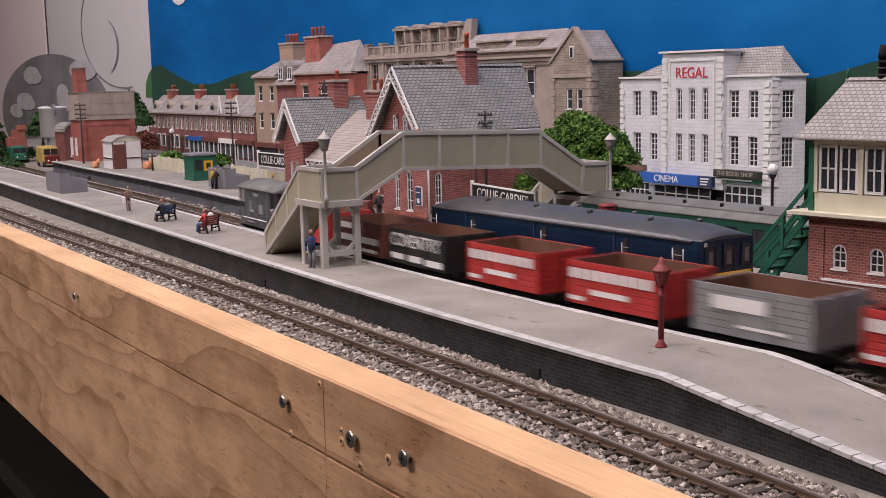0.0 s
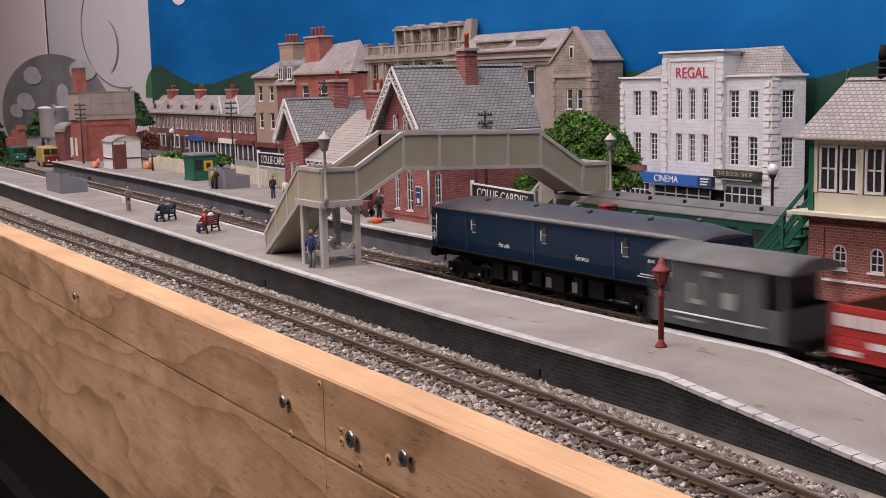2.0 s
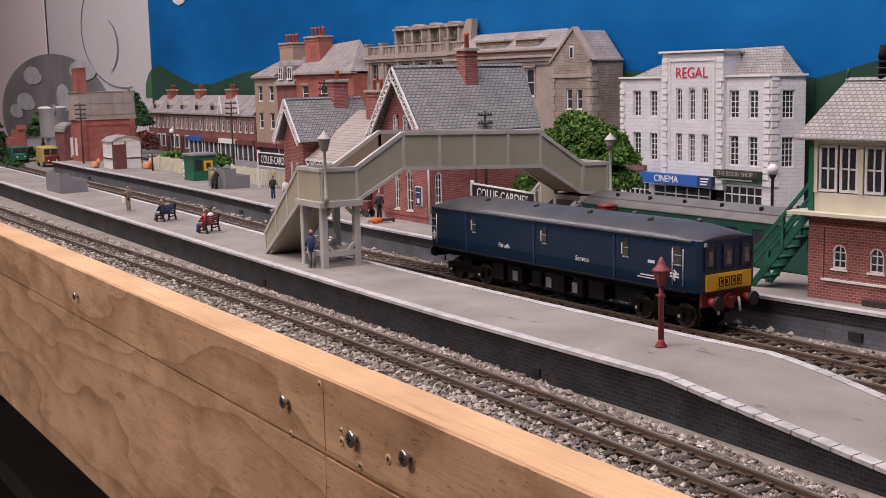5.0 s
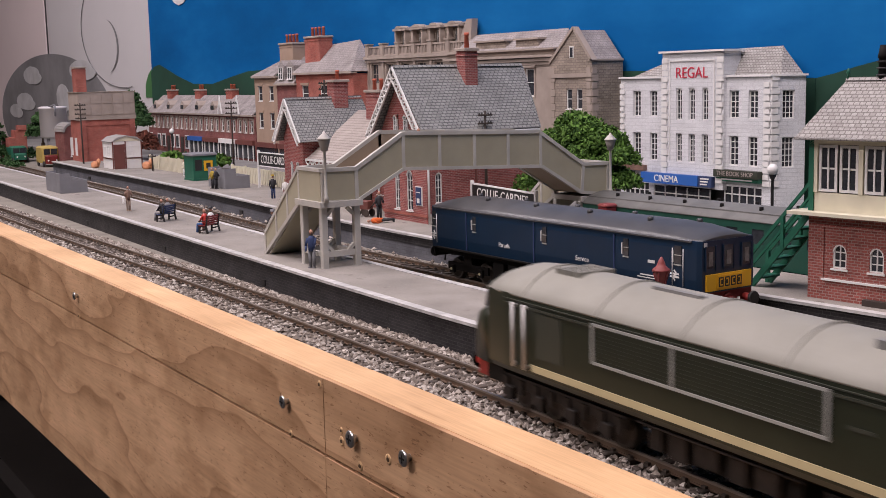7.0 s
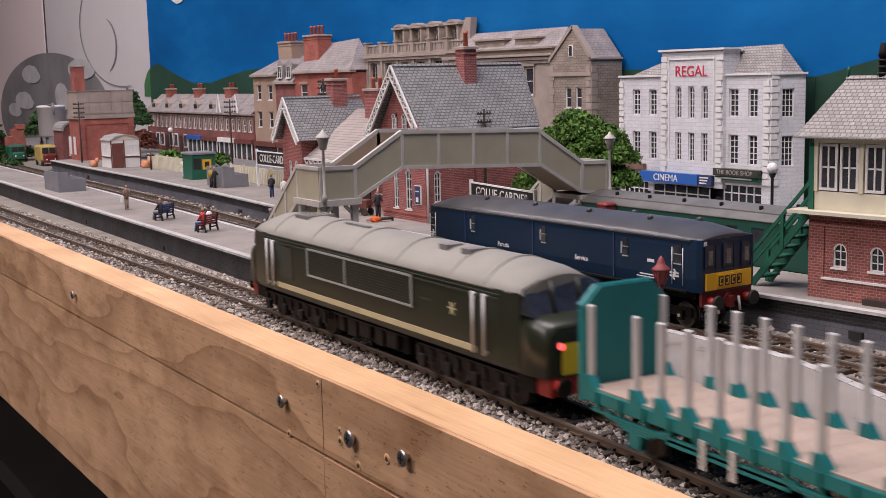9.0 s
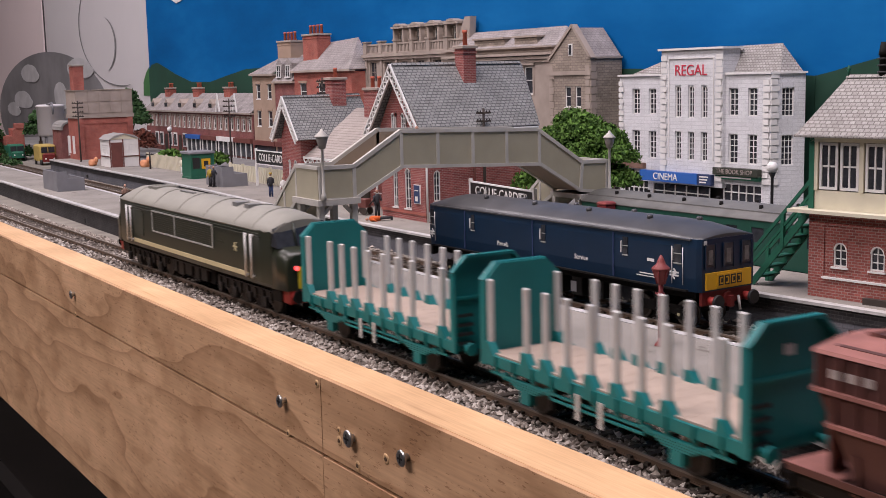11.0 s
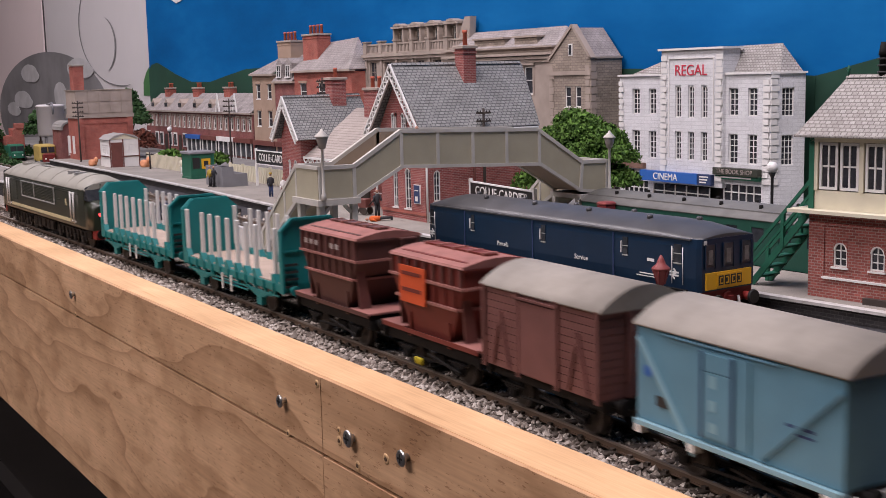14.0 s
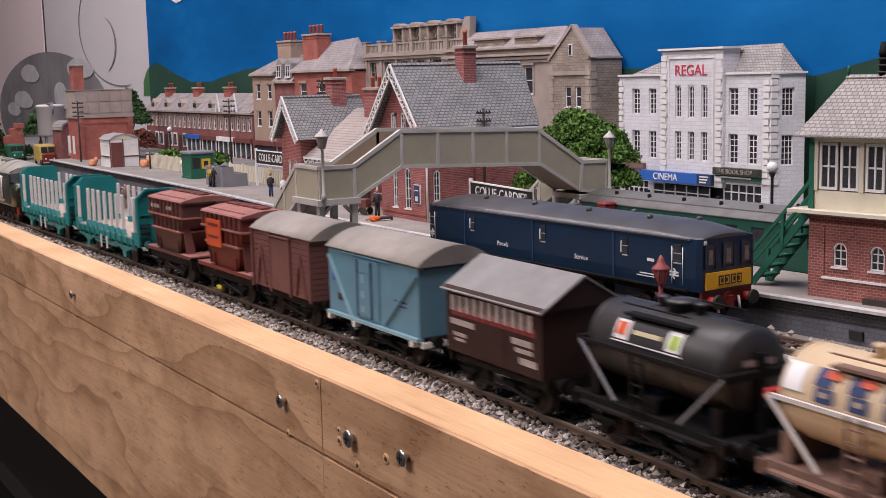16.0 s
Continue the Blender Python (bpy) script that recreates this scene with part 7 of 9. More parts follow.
        strip(e, (0.0735, 0.0315), (0.0735 + 0.0026 * math.cos(a), 0.0315 + 0.0026 * math.sin(a)), 0.0007, y - 0.00025 - k * 0.00001, y)
    part("crest", e, "cream_line", t, "small gilt crest")
    for x in (-0.0975, -0.0905, 0.0895, 0.0968):
        part("handrail", Build().tube((x, y - 0.0014, 0.0180), (x, y - 0.0014, 0.0405), 0.0006, n=7).tube((x, y - 0.0014, 0.0190), (x, y, 0.0190), 0.0007, n=6).tube((x, y - 0.0014, 0.0395), (x, y, 0.0395), 0.0007, n=6), "stanchion", t, "white cab handrail")
    for s in (-1, 1):
        part("cab_door_step", Build().box(s * 0.0935 - 0.001, s * 0.0935 + 0.001, y - 0.0003, y, 0.0205, 0.0350), "loco_grille", t)
        # windscreen and nose
        ws = Build()
        ws.faces([(s * hb, -hw * 0.955, 0.0360), (s * hb, hw * 0.955, 0.0360), (s * (hb + 0.0008), hw * 0.93, 0.0445), (s * (hb + 0.0012), 0.010, 0.0472), (s * (hb + 0.0012), -0.010, 0.0472), (s * (hb + 0.0008), -hw * 0.93, 0.0445),
                  (s * (hb + 0.0050), -hw * 0.88, 0.0352), (s * (hb + 0.0050), hw * 0.88, 0.0352)],
                 [(6, 7, 2, 3, 4, 5) if s > 0 else (5, 4, 3, 2, 7, 6), (0, 6, 5) if s > 0 else (5, 6, 0), (1, 2, 7) if s > 0 else (7, 2, 1)])
        part("windscreen", ws, "glass", t, "dark wraparound windscreen")
        for yy in (-0.0060, 0.0060):
            part("windscreen_pillar", Build().tube((s * (hb + 0.0052), yy, 0.0352), (s * (hb + 0.0018), yy * 0.95, 0.0468), 0.0006, n=6), "loco_green", t)
        n = Build()
        ns = lambda k, top, rr: [(-hw * k, z0), (-hw * k, top - rr), (-hw * k * 0.93, top - rr * 0.35), (-hw * k * 0.72, top), (hw * k * 0.72, top), (hw * k * 0.93, top - rr * 0.35), (hw * k, top - rr), (hw * k, z0)]
        st = [(s * (hb - 0.0005), ns(0.965, 0.0362, 0.004)), (s * (hb + 0.0060), ns(0.93, 0.0356, 0.005)), (s * (hb + 0.0110), ns(0.88, 0.0340, 0.006)), (s * (hb + 0.0130), ns(0.84, 0.0322, 0.007))]
        loft(n, st if s > 0 else st[::-1])
        part("nose", n, "loco_green", t, "rounded dark green nose")
        if s > 0:
            xf = s * (hb + 0.0130)
            part("warning_panel", Build().box(xf - 0.001, xf + 0.0004, -0.0095, 0.0095, 0.0158, 0.0268), "yellow2", t, "yellow warning panel")
            for yy in (-0.0105, 0.0105):
                l = part("tail_lamp", Build().tube((xf - 0.0005, yy, 0.0262), (xf + 0.0010, yy, 0.0262), 0.0016, n=10), "black", t)
                part("lens", Build().tube((xf + 0.0010, yy, 0.0262), (xf + 0.0014, yy, 0.0262), 0.0012, n=10), "tail", l, "glowing red lens")
            part("headcode_panel", Build().box(xf - 0.001, xf + 0.0004, -0.0060, 0.0060, 0.0275, 0.0305), "black", t)
        part("buffer_beam", Build().box(s * (hb + 0.0050), s * (hb + 0.0128), -0.0140, 0.0140, 0.0085, 0.0149), "red_dull", t, "red buffer beam")
        for yy in (-0.0113, 0.0113):
            bf = part("buffer", Build().tube((s * (hb + 0.0128), yy, 0.0125), (s * (hb + 0.0165), yy, 0.0125), 0.0019, n=9), "red", t)
            part("buffer_head", Build().tube((s * (hb + 0.0165), yy, 0.0125), (s * (hb + 0.0176), yy, 0.0125), 0.0032, n=12), "frame_black", bf)
        part("nose_skirt", Build().box(s * (hb - 0.006), s * (hb + 0.0050), -0.0150, 0.0150, 0.0085, 0.0149), "frame_black", t)
        # eight-wheel bogie
        bx = s * 0.0760
        bg = Build().box(bx - 0.0360, bx + 0.0360, -0.0145, -0.0130, 0.0085, 0.0125).box(bx - 0.0360, bx + 0.0360, 0.0130, 0.0145, 0.0085, 0.0125)
        bg.box(bx - 0.0350, bx + 0.0350, -0.0130, 0.0130, 0.0110, 0.0140)
        bo = part("bogie", bg, "bogie_grime", t, "black plate-framed bogie")
        for k in range(8):
            x = bx - 0.033 + k * 0.0094
            part("spring_hanger", Build().box(x - 0.0016, x + 0.0016, -0.0156, -0.01452, 0.0050 + (k % 2) * 0.0016, 0.0118), "bogie_grime", bo)
        for k in (-0.0290, -0.0100, 0.0090, 0.0280):
            part("axle_box", Build().chamfer(bx + k - 0.0021, bx + k + 0.0021, -0.0168, -0.0146, 0.0042, 0.0090, 0.0003), "bogie_grime", bo)
        wheels(t, [bx + k for k in (-0.0290, -0.0100, 0.0090, 0.0280)], 1.05)
    part("underframe", Build().box(-hb + 0.003, hb - 0.003, -0.0155, 0.0155, 0.0140, z0 - 0.0002), "frame_black", t)
    part("fuel_tank", Build().chamfer(-0.030, 0.030, -0.0125, 0.0125, 0.0048, 0.0139, 0.0006), "frame_black", t)
    for k, (x, wd, zb) in enumerate(((-0.026, 0.006, 0.0060), (-0.016, 0.008, 0.0052), (-0.004, 0.010, 0.0066), (0.009, 0.007, 0.0055), (0.020, 0.009, 0.0062))):
        part("battery_box", Build().chamfer(x - wd / 2, x + wd / 2, -0.0152, -0.0127, zb, 0.0128, 0.0004), "bogie_grime", t)
    part("air_pipe", Build().tube((-0.034, -0.0158, 0.0132), (0.034, -0.0158, 0.0132), 0.0004, n=6), "bogie_grime", t)
    NEAR.append((t, -0.3400))


diesel()


def timber_wagon(X):
    t = thing("timber_wagon", "teal bogie-less timber wagon with white stanchions and plank floor", "wagon", group="freight train on the near track")
    h, hw = 0.0655, 0.0166
    part("solebar", Build().box(-h, h, -hw + 0.001, hw - 0.001, 0.0135, 0.0172).box(-h, h, -hw, -hw + 0.0012, 0.0142, 0.0178).box(-h, h, hw - 0.0012, hw, 0.0142, 0.0178), "teal", t, "teal steel underframe")
    for k in range(16):
        x = -h + 0.002 + k * (2 * h - 0.004) / 16
        part("floor_plank", Build().box(x, x + (2 * h - 0.004) / 16 - 0.0002, -hw + 0.0014, hw - 0.0014, 0.0173, 0.0184), "timber_floor", t)
    for s in (-1, 1):
        hd = Build().prism([(-hw, 0.0135), (hw, 0.0135), (hw, 0.0440), (hw * 0.62, 0.0500), (-hw * 0.62, 0.0500), (-hw, 0.0440)], s * h, s * (h - 0.0012), "x")
        hb = part("headboard", hd, "teal", t, "teal steel headboard with cut corners")
        for yy in (-hw + 0.0006, hw - 0.0006):
            part("headboard_post", Build().box(s * h, s * (h + 0.0022), yy - 0.0006, yy + 0.0006, 0.0135, 0.0438), "teal", hb)
        rim = Build()
        strip_x(rim, (-hw, 0.0440), (-hw * 0.62, 0.0500), 0.0012, s * h, s * (h + 0.0022))
        strip_x(rim, (hw, 0.0440), (hw * 0.62, 0.0500), 0.0012, s * h, s * (h + 0.0022))
        rim.box(s * h, s * (h + 0.0022), -hw * 0.62, hw * 0.62, 0.0492, 0.0504)
        part("headboard_rim", rim, "teal", hb)
        part("headboard_rail", Build().box(s * h, s * (h + 0.0010), -hw + 0.001, hw - 0.001, 0.0335, 0.0345), "teal", hb)
        for k in range(4):
            part("ladder_rung", Build().box(s * (h + 0.0008), s * (h + 0.0014), -hw + 0.002, -hw + 0.009, 0.0160 + k * 0.0036, 0.0172 + k * 0.0036), "black", hb)
        part("notice_plate", Build().box(s * h, s * (h + 0.0003), -0.002, 0.002, 0.0400, 0.0430), "stanchion", hb)
    xs = [-0.0635, -0.0405, -0.0290, -0.0170, -0.0040, 0.0090, 0.0210, 0.0330, 0.0560]
    for s in (-1, 1):
        for x in xs:
            y = s * (hw - 0.0020)
            st = part("stanchion", Build().chamfer(x - 0.0011, x + 0.0011, y - 0.0010, y + 0.0010, 0.0184, 0.0447, 0.0003), "stanchion", t, "white steel stanchion")
            part("stanchion_foot", Build().prism([(x - 0.0018, 0.0178), (x + 0.0044, 0.0178), (x + 0.0010, 0.0222), (x - 0.0012, 0.0222)], y - s * 0.0012, y + s * 0.0020, "y"), "teal", st, "teal bracket")
    for s in (-1, 1):
        for bx in (-0.0390, 0.0390):
            sp = Build()
            for k in range(4):
                sp.box(bx - 0.0130 + k * 0.0022, bx + 0.0130 - k * 0.0022, s * 0.0150, s * 0.0166, 0.0112 - k * 0.0008, 0.0119 - k * 0.0008)
            sp.box(bx - 0.0028, bx + 0.0028, s * 0.0140, s * 0.0168, 0.0045, 0.0088)
            sp.prism([(bx - 0.0150, 0.0128), (bx - 0.0120, 0.0128), (bx - 0.0120, 0.0105), (bx - 0.0145, 0.0105)], s * 0.0150, s * 0.0166, "y").prism([(bx + 0.0120, 0.0128), (bx + 0.0150, 0.0128), (bx + 0.0145, 0.0105), (bx + 0.0120, 0.0105)], s * 0.0150, s * 0.0166, "y")
            part("leaf_spring", sp, "teal", t, "teal leaf spring")
    for s in (-1, 1):
        for k in range(11):
            x = -h + 0.008 + k * 0.0115
            g = Build().prism([(x - 0.0012, 0.0142), (x + 0.0012, 0.0142), (x + 0.0005, 0.0118), (x - 0.0005, 0.0118)], s * (hw - 0.0012), s * hw, "y")
            g.box(x - 0.0004, x + 0.0004, s * hw, s * (hw + 0.0009), 0.0136, 0.0180)
            part("side_bracket", g, "teal", t)
        part("lower_rail", Build().box(-h + 0.004, h - 0.004, s * (hw - 0.0012), s * (hw - 0.0002), 0.0112, 0.0120), "teal", t)
    for bx in (-0.0390, 0.0390):
        for k in (-0.0085, 0.0085):
            part("brake_block", Build().box(bx + k - 0.0010, bx + k + 0.0010, -0.0110, -0.0085, 0.0035, 0.0105), "frame_black", t)
    part("air_tank", Build().tube((-0.014, 0.002, 0.0105), (0.014, 0.002, 0.0105), 0.0028, n=12), "frame_black", t)
    wheels(t, (-0.0390, 0.0390))
    for x in (-0.008, 0.004):
        part("brake_lever", Build().box(x - 0.0009, x + 0.0009, -hw - 0.0008, -hw - 0.0002, 0.0065, 0.0150), "stanchion", t)
    part("brake_bar", Build().box(-0.024, 0.024, -hw - 0.0001, -hw + 0.0006, 0.0095, 0.0103), "teal", t)
    buffers(t, h + 0.0008, 0.0150, "teal")
    NEAR.append((t, X))


timber_wagon(-0.1225)
timber_wagon(0.0310)


def hopper(X, mat, panel, label, ev):
    t = thing("covered_hopper", label, "wagon", group="freight train on the near track")
    h, hw = 0.0274, 0.0156
    hb = 0.0365
    chassis(t, hb, 0.040, 0.0142, "frame_black")
    part("deck_frame", Build().box(-hb, hb, -0.0155, 0.0155, 0.0148, 0.0165), "frame_black", t)
    for s in (-1, 1):
        part("side_sill", Build().box(-hb, hb, s * 0.0156, s * 0.0161, 0.0154, 0.0172), mat, t)
    up = lambda k: [(-hw * k, 0.0340), (-hw * k, 0.0470), (hw * k, 0.0470), (hw * k, 0.0340)]
    b = Build()
    # hopper body tapers below the waist
    def ring(x, y, z):
        return [(-x, -y, z), (x, -y, z), (x, y, z), (-x, y, z)]
    rings = [ring(h * 0.56, hw * 0.88, 0.0166), ring(h * 0.82, hw * 0.97, 0.0300), ring(h, hw, 0.0384), ring(h, hw, ev)]
    pts = [p for rg in rings for p in rg]
    fs = [(3, 2, 1, 0), (12, 13, 14, 15)]
    for k in range(3):
        for i in range(4):
            j = (i + 1) % 4
            fs.append((4 * k + i, 4 * k + j, 4 * k + 4 + j, 4 * k + 4 + i))
    b.faces(pts, fs)
    part("hopper_body", b, mat, t, "tapered hopper body")
    # Pale roof colour gives the bands both their dust and their lit edges.
    for z, y, x in ((0.0386, hw, h), (0.0302, hw * 0.975, h * 0.84)):
        part("waist_band", Build().box(-x - 0.0006, x + 0.0006, -y - 0.0014, -y, z - 0.0005, z + 0.0005).box(-x - 0.0006, x + 0.0006, y, y + 0.0014, z - 0.0005, z + 0.0005).box(-x - 0.0014, -x - 0.0001, -y, y, z - 0.0005, z + 0.0005).box(x + 0.0001, x + 0.0014, -y, y, z - 0.0005, z + 0.0005), "hopper_roof", t, "reinforcing band, pale with dust and painted edge light")
    ribs(t, [-h + 0.001 + k * (2 * h - 0.002) / 8 for k in range(9)], -hw, 0.0392, ev - 0.0004, 0.0009, "bauxite", 0.0012)
    ribs(t, [-h * 0.82 + 0.001 + k * (2 * h * 0.82 - 0.002) / 6 for k in range(7)], -hw + 0.0003, 0.0308, 0.0380, 0.0008, mat, 0.0008)
    for s in (-1, 1):
        for e in (-1, 1):
            g = Build().prism([(s * (hw - 0.0006), 0.0380), (s * (hw - 0.0040), 0.0380), (s * (hw - 0.0080), 0.0166), (s * (hw - 0.0022), 0.0166)], e * (h - 0.0034), e * (h - 0.0026), "x")
            # Brown lighter than the body paints in light on the end plate.
            part("end_gusset", g, "bauxite", t, "end support plate in a paler brown for the light on it")
    part("end_band", Build().box(-h - 0.0010, -h - 0.0001, -hw, hw, ev - 0.0010, ev - 0.0001).box(h + 0.0001, h + 0.0010, -hw, hw, ev - 0.0010, ev - 0.0001), mat, t)
    r = Build().prism([(-hw - 0.0010, ev), (hw + 0.0010, ev), (hw + 0.0004, ev + 0.0009), (0.0075, ev + 0.0027), (0.0030, ev + 0.0032), (-0.0030, ev + 0.0032), (-0.0075, ev + 0.0027), (-hw - 0.0004, ev + 0.0009)], -h - 0.0008, h + 0.0008, "x")
    part("roof", r, "hopper_roof", t, "dusty pink-brown roof")
    part("roof_hatch", Build().box(-h * 0.85, h * 0.85, -0.0026, 0.0026, ev + 0.00325, ev + 0.0040), mat, t)
    for x in (-h * 0.78, -h * 0.40, 0.0, h * 0.40, h * 0.78):
        part("hatch_clamp", Build().box(x - 0.0007, x + 0.0007, -0.0034, 0.0034, ev + 0.00325, ev + 0.0044), "hopper_roof", t)
    for s in (-1, 1):
        rr = Build()
        slab(rr, [(-h * 0.88, s * (hw - 0.0030), ev + 0.0018), (h * 0.88, s * (hw - 0.0030), ev + 0.0018), (h * 0.88, s * (hw - 0.0040), ev + 0.0021), (-h * 0.88, s * (hw - 0.0040), ev + 0.0021)], 0.0006)
        part("roof_rail", rr, mat, t)
    for s in (-1, 1):
        for x in (-1, 1):
            part("leg", Build().box(x * h * 0.55 - 0.0008, x * h * 0.55 + 0.0008, s * hw * 0.92 - 0.0008, s * hw * 0.92 + 0.0008, 0.0140, 0.0240), mat, t)
    for s in (-1, 1):
        lad = Build().box(s * (h + 0.0040), s * (h + 0.0046), 0.0040, 0.0048, 0.0166, ev - 0.0007).box(s * (h + 0.0040), s * (h + 0.0046), 0.0112, 0.0120, 0.0166, ev - 0.0007)
        for k in range(8):
            lad.box(s * (h + 0.0041), s * (h + 0.0045), 0.0048, 0.0112, 0.0190 + k * 0.0035, 0.0196 + k * 0.0035)
        lad.box(s * h, s * (h + 0.0046), 0.0040, 0.0120, ev - 0.0008, ev - 0.0001)
        part("end_ladder", lad, mat, t)
        part("walkway", Build().box(s * h * 0.7, s * (hb + 0.0006), -0.0160, 0.0160, 0.0166, 0.0174), "hopper_roof", t, "dusty end walkway")
    if panel:
        part("side_panel", Build().box(-0.0180, 0.0020, -hw - 0.0020, -hw - 0.0015, 0.0285, 0.0432), "orange", t, "bright orange notice panel")
        bars_on(t, [(-0.0160, -0.0010, 0.0395, 0.0410), (-0.0160, -0.0010, 0.0330, 0.0345)], -hw - 0.00205, "hopper_red")
        for x in (-0.0080, -0.0050):
            part("brake_weight", Build().lathe(x, -0.0160, [(0.0006, 0.0040), (0.0009, 0.0044), (0.0009, 0.0064), (0.0006, 0.0068)], 9), "yellow2", t, "yellow brake cylinder")
    else:
        bars_on(t, [(-0.022 + k * 0.0052, -0.0192 + k * 0.0052, 0.0424, 0.0446) for k in (0, 1, 2, 5, 6)], -hw - 0.00125, "letter_cream")
    NEAR.append((t, X))


hopper(0.1490, "hopper", False, "dark brown covered hopper wagon with dusty roof", 0.0478)
hopper(0.2350, "hopper_red", True, "rust red covered hopper wagon with an orange panel", 0.0462)


def van(X, half, mat, roof, label, z1=0.0437, top=0.0508, kind="plank"):
    t = thing("goods_van", label, "wagon", group="freight train on the near track")
    hw, z0 = 0.0170, 0.0150
    chassis(t, half, 0.040 if half < 0.036 else 0.046, 0.0146, "frame_black")
    b = Build()
    n = 11 if kind == "plank" else 1
    for k in range(n):
        a, c = z0 + (z1 - z0) * k / n, z0 + (z1 - z0) * (k + 1) / n - (0.00022 if n > 1 else 0)
        if n > 1:
            for q in ((-half, half, -hw, -hw + 0.0009), (-half, half, hw - 0.0009, hw), (-half, -half + 0.0009, -hw + 0.00092, hw - 0.00092), (half - 0.0009, half, -hw + 0.00092, hw - 0.00092)):
                part("plank", Build().box(*q, a, c), mat, t)
    k = 0.0006 if n > 1 else 0.0
    part("body", Build().box(-half + k, half - k, -hw + k, hw - k, z0, z1), mat, t)
    r = Build()
    if kind == "salt":
        r.prism([(-hw - 0.0012, z1), (hw + 0.0012, z1), (0, top)], -half - 0.0012, half + 0.0012, "x")
        gb = Build().prism([(-hw, z1 - 0.0002), (hw, z1 - 0.0002), (0, top - 0.0012)], -half - 0.0013, -half, "x")
        sl = Build()
        slab(sl, [(-half - 0.0016, -hw - 0.0018, z1 - 0.0004), (half + 0.0016, -hw - 0.0018, z1 - 0.0004), (half + 0.0016, 0, top + 0.0004), (-half - 0.0016, 0, top + 0.0004)], 0.0007)
        slab(sl, [(-half - 0.0016, hw + 0.0018, z1 - 0.0004), (half + 0.0016, hw + 0.0018, z1 - 0.0004), (half + 0.0016, 0, top + 0.0004), (-half - 0.0016, 0, top + 0.0004)], 0.0007)
        part("roof", sl, roof, t, "grey peaked roof")
        part("gable", r, mat, t)
    else:
        loft(r, [(-half - 0.0012, roof_arc(hw + 0.0008, z1, top, 14)), (half + 0.0012, roof_arc(hw + 0.0008, z1, top, 14))])
        part("roof", r, roof, t, "dusty arched roof")
    y = -hw - 0.00001
    if kind == "plank":
        part("door", Build().box(-0.0105, 0.0105, y - 0.0007, y, z0 + 0.0006, z1 - 0.0030), mat, t)
        part("door_rail", Build().box(-0.0135, 0.0115, y - 0.0012, y, z1 - 0.0024, z1 - 0.0016), mat, t)
        for x in (-half + 0.0008, -0.0112, 0.0112, half - 0.0008):
            part("side_post", Build().box(x - 0.0008, x + 0.0008, y - 0.0010, y, z0 - 0.001, z1), mat, t)
        for s in (-1, 1):
            for d in (-1, 1):
                f = Build()
                xm = s * (half + 0.0112) / 2
                strip(f, (xm + d * 0.0052, z0 + 0.001), (xm, 0.0350), 0.0014, y - 0.0010, y)
                part("diagonal_brace", f, mat, t)
        for yy in (-0.0055, 0.0055):
            part("end_post", Build().box(half, half + 0.0011, yy - 0.0010, yy + 0.0010, z0, z1 + 0.003), mat, t)
    elif kind == "sliding":
        part("door", Build().box(-0.0130, 0.0075, y - 0.0006, y, z0 + 0.0012, z1 - 0.0028), mat, t, "sliding door")
        part("door_leaf", Build().box(-0.0100, 0.0010, y - 0.0010, y - 0.0006, z0 + 0.0020, z1 - 0.0085), "blue_van", t)
        part("door_vent", Build().box(-0.0100, 0.0010, y - 0.0009, y - 0.0006, z1 - 0.0082, z1 - 0.0034), "blue_van", t)
        for x in (-0.0108, 0.0014):
            part("door_post", Build().box(x, x + 0.0006, y - 0.0014, y - 0.0006, z0 + 0.0014, z1 - 0.0030), "navy", t)
        part("door_track", Build().box(-0.0270, 0.0180, y - 0.0008, y, z1 - 0.0018, z1 - 0.0012), mat, t)
        f = Build()
        strip(f, (-half + 0.0010, z1 - 0.004), (-0.0140, z0 - 0.0050), 0.0014, y - 0.0010, y)
        part("diagonal_strap", f, "blue_strap", t, "pale blue diagonal strap")
        f = Build()
        strip(f, (half - 0.0010, z1 - 0.004), (0.0120, z0 + 0.0010), 0.0014, y - 0.0010, y)
        part("diagonal_strap", f, mat, t)
        part("step_board", Build().box(-half, half, y - 0.0016, y + 0.002, z0 - 0.0016, z0 - 0.0002), "blue_strap", t)
        for x in (-half + 0.002, -0.0140, half - 0.004):
            part("foot_bracket", Build().box(x - 0.0011, x + 0.0011, y - 0.0018, y + 0.001, z0 - 0.0040, z0 - 0.0017), "white", t)
        bars_on(t, [(-0.0072, -0.0048, 0.0310, 0.0345), (-0.0072, -0.0048, 0.0245, 0.0275), (-0.0072, -0.0045, 0.0185, 0.0212)], y - 0.0010, "blue_strap")
        bars_on(t, [(0.0205, 0.0300, 0.0270, 0.0278), (0.0215, 0.0300, 0.0252, 0.0258)], y, "navy")
        part("notice_plate", Build().box(-half + 0.0090, -half + 0.0140, y - 0.0004, y, 0.0205, 0.0235), "black", t)
        part("emblem", Build().tube((-half + 0.0050, y - 0.0003, 0.0300), (-half + 0.0050, y, 0.0300), 0.0018, n=10), "sign_blue", t)
        for s in (-1, 1):
            part("end_rail", Build().box(half, half + 0.0008, -hw + 0.001, hw - 0.001, z1 - 0.0020, z1 - 0.0014), mat, t)
            part("buffer_plate", Build().box(s * half, s * (half + 0.0015), -0.0165, 0.0165, z0 - 0.0042, z0 - 0.0018), "white", t, "pale headstock")
    else:
        for k in range(11):
            x = -half + 0.0036 + k * 0.0050
            part("letter_shade", Build().box(x + 0.0003, x + 0.0046, y - 0.00012, y, 0.0290, 0.0322), "letter_shade", t)
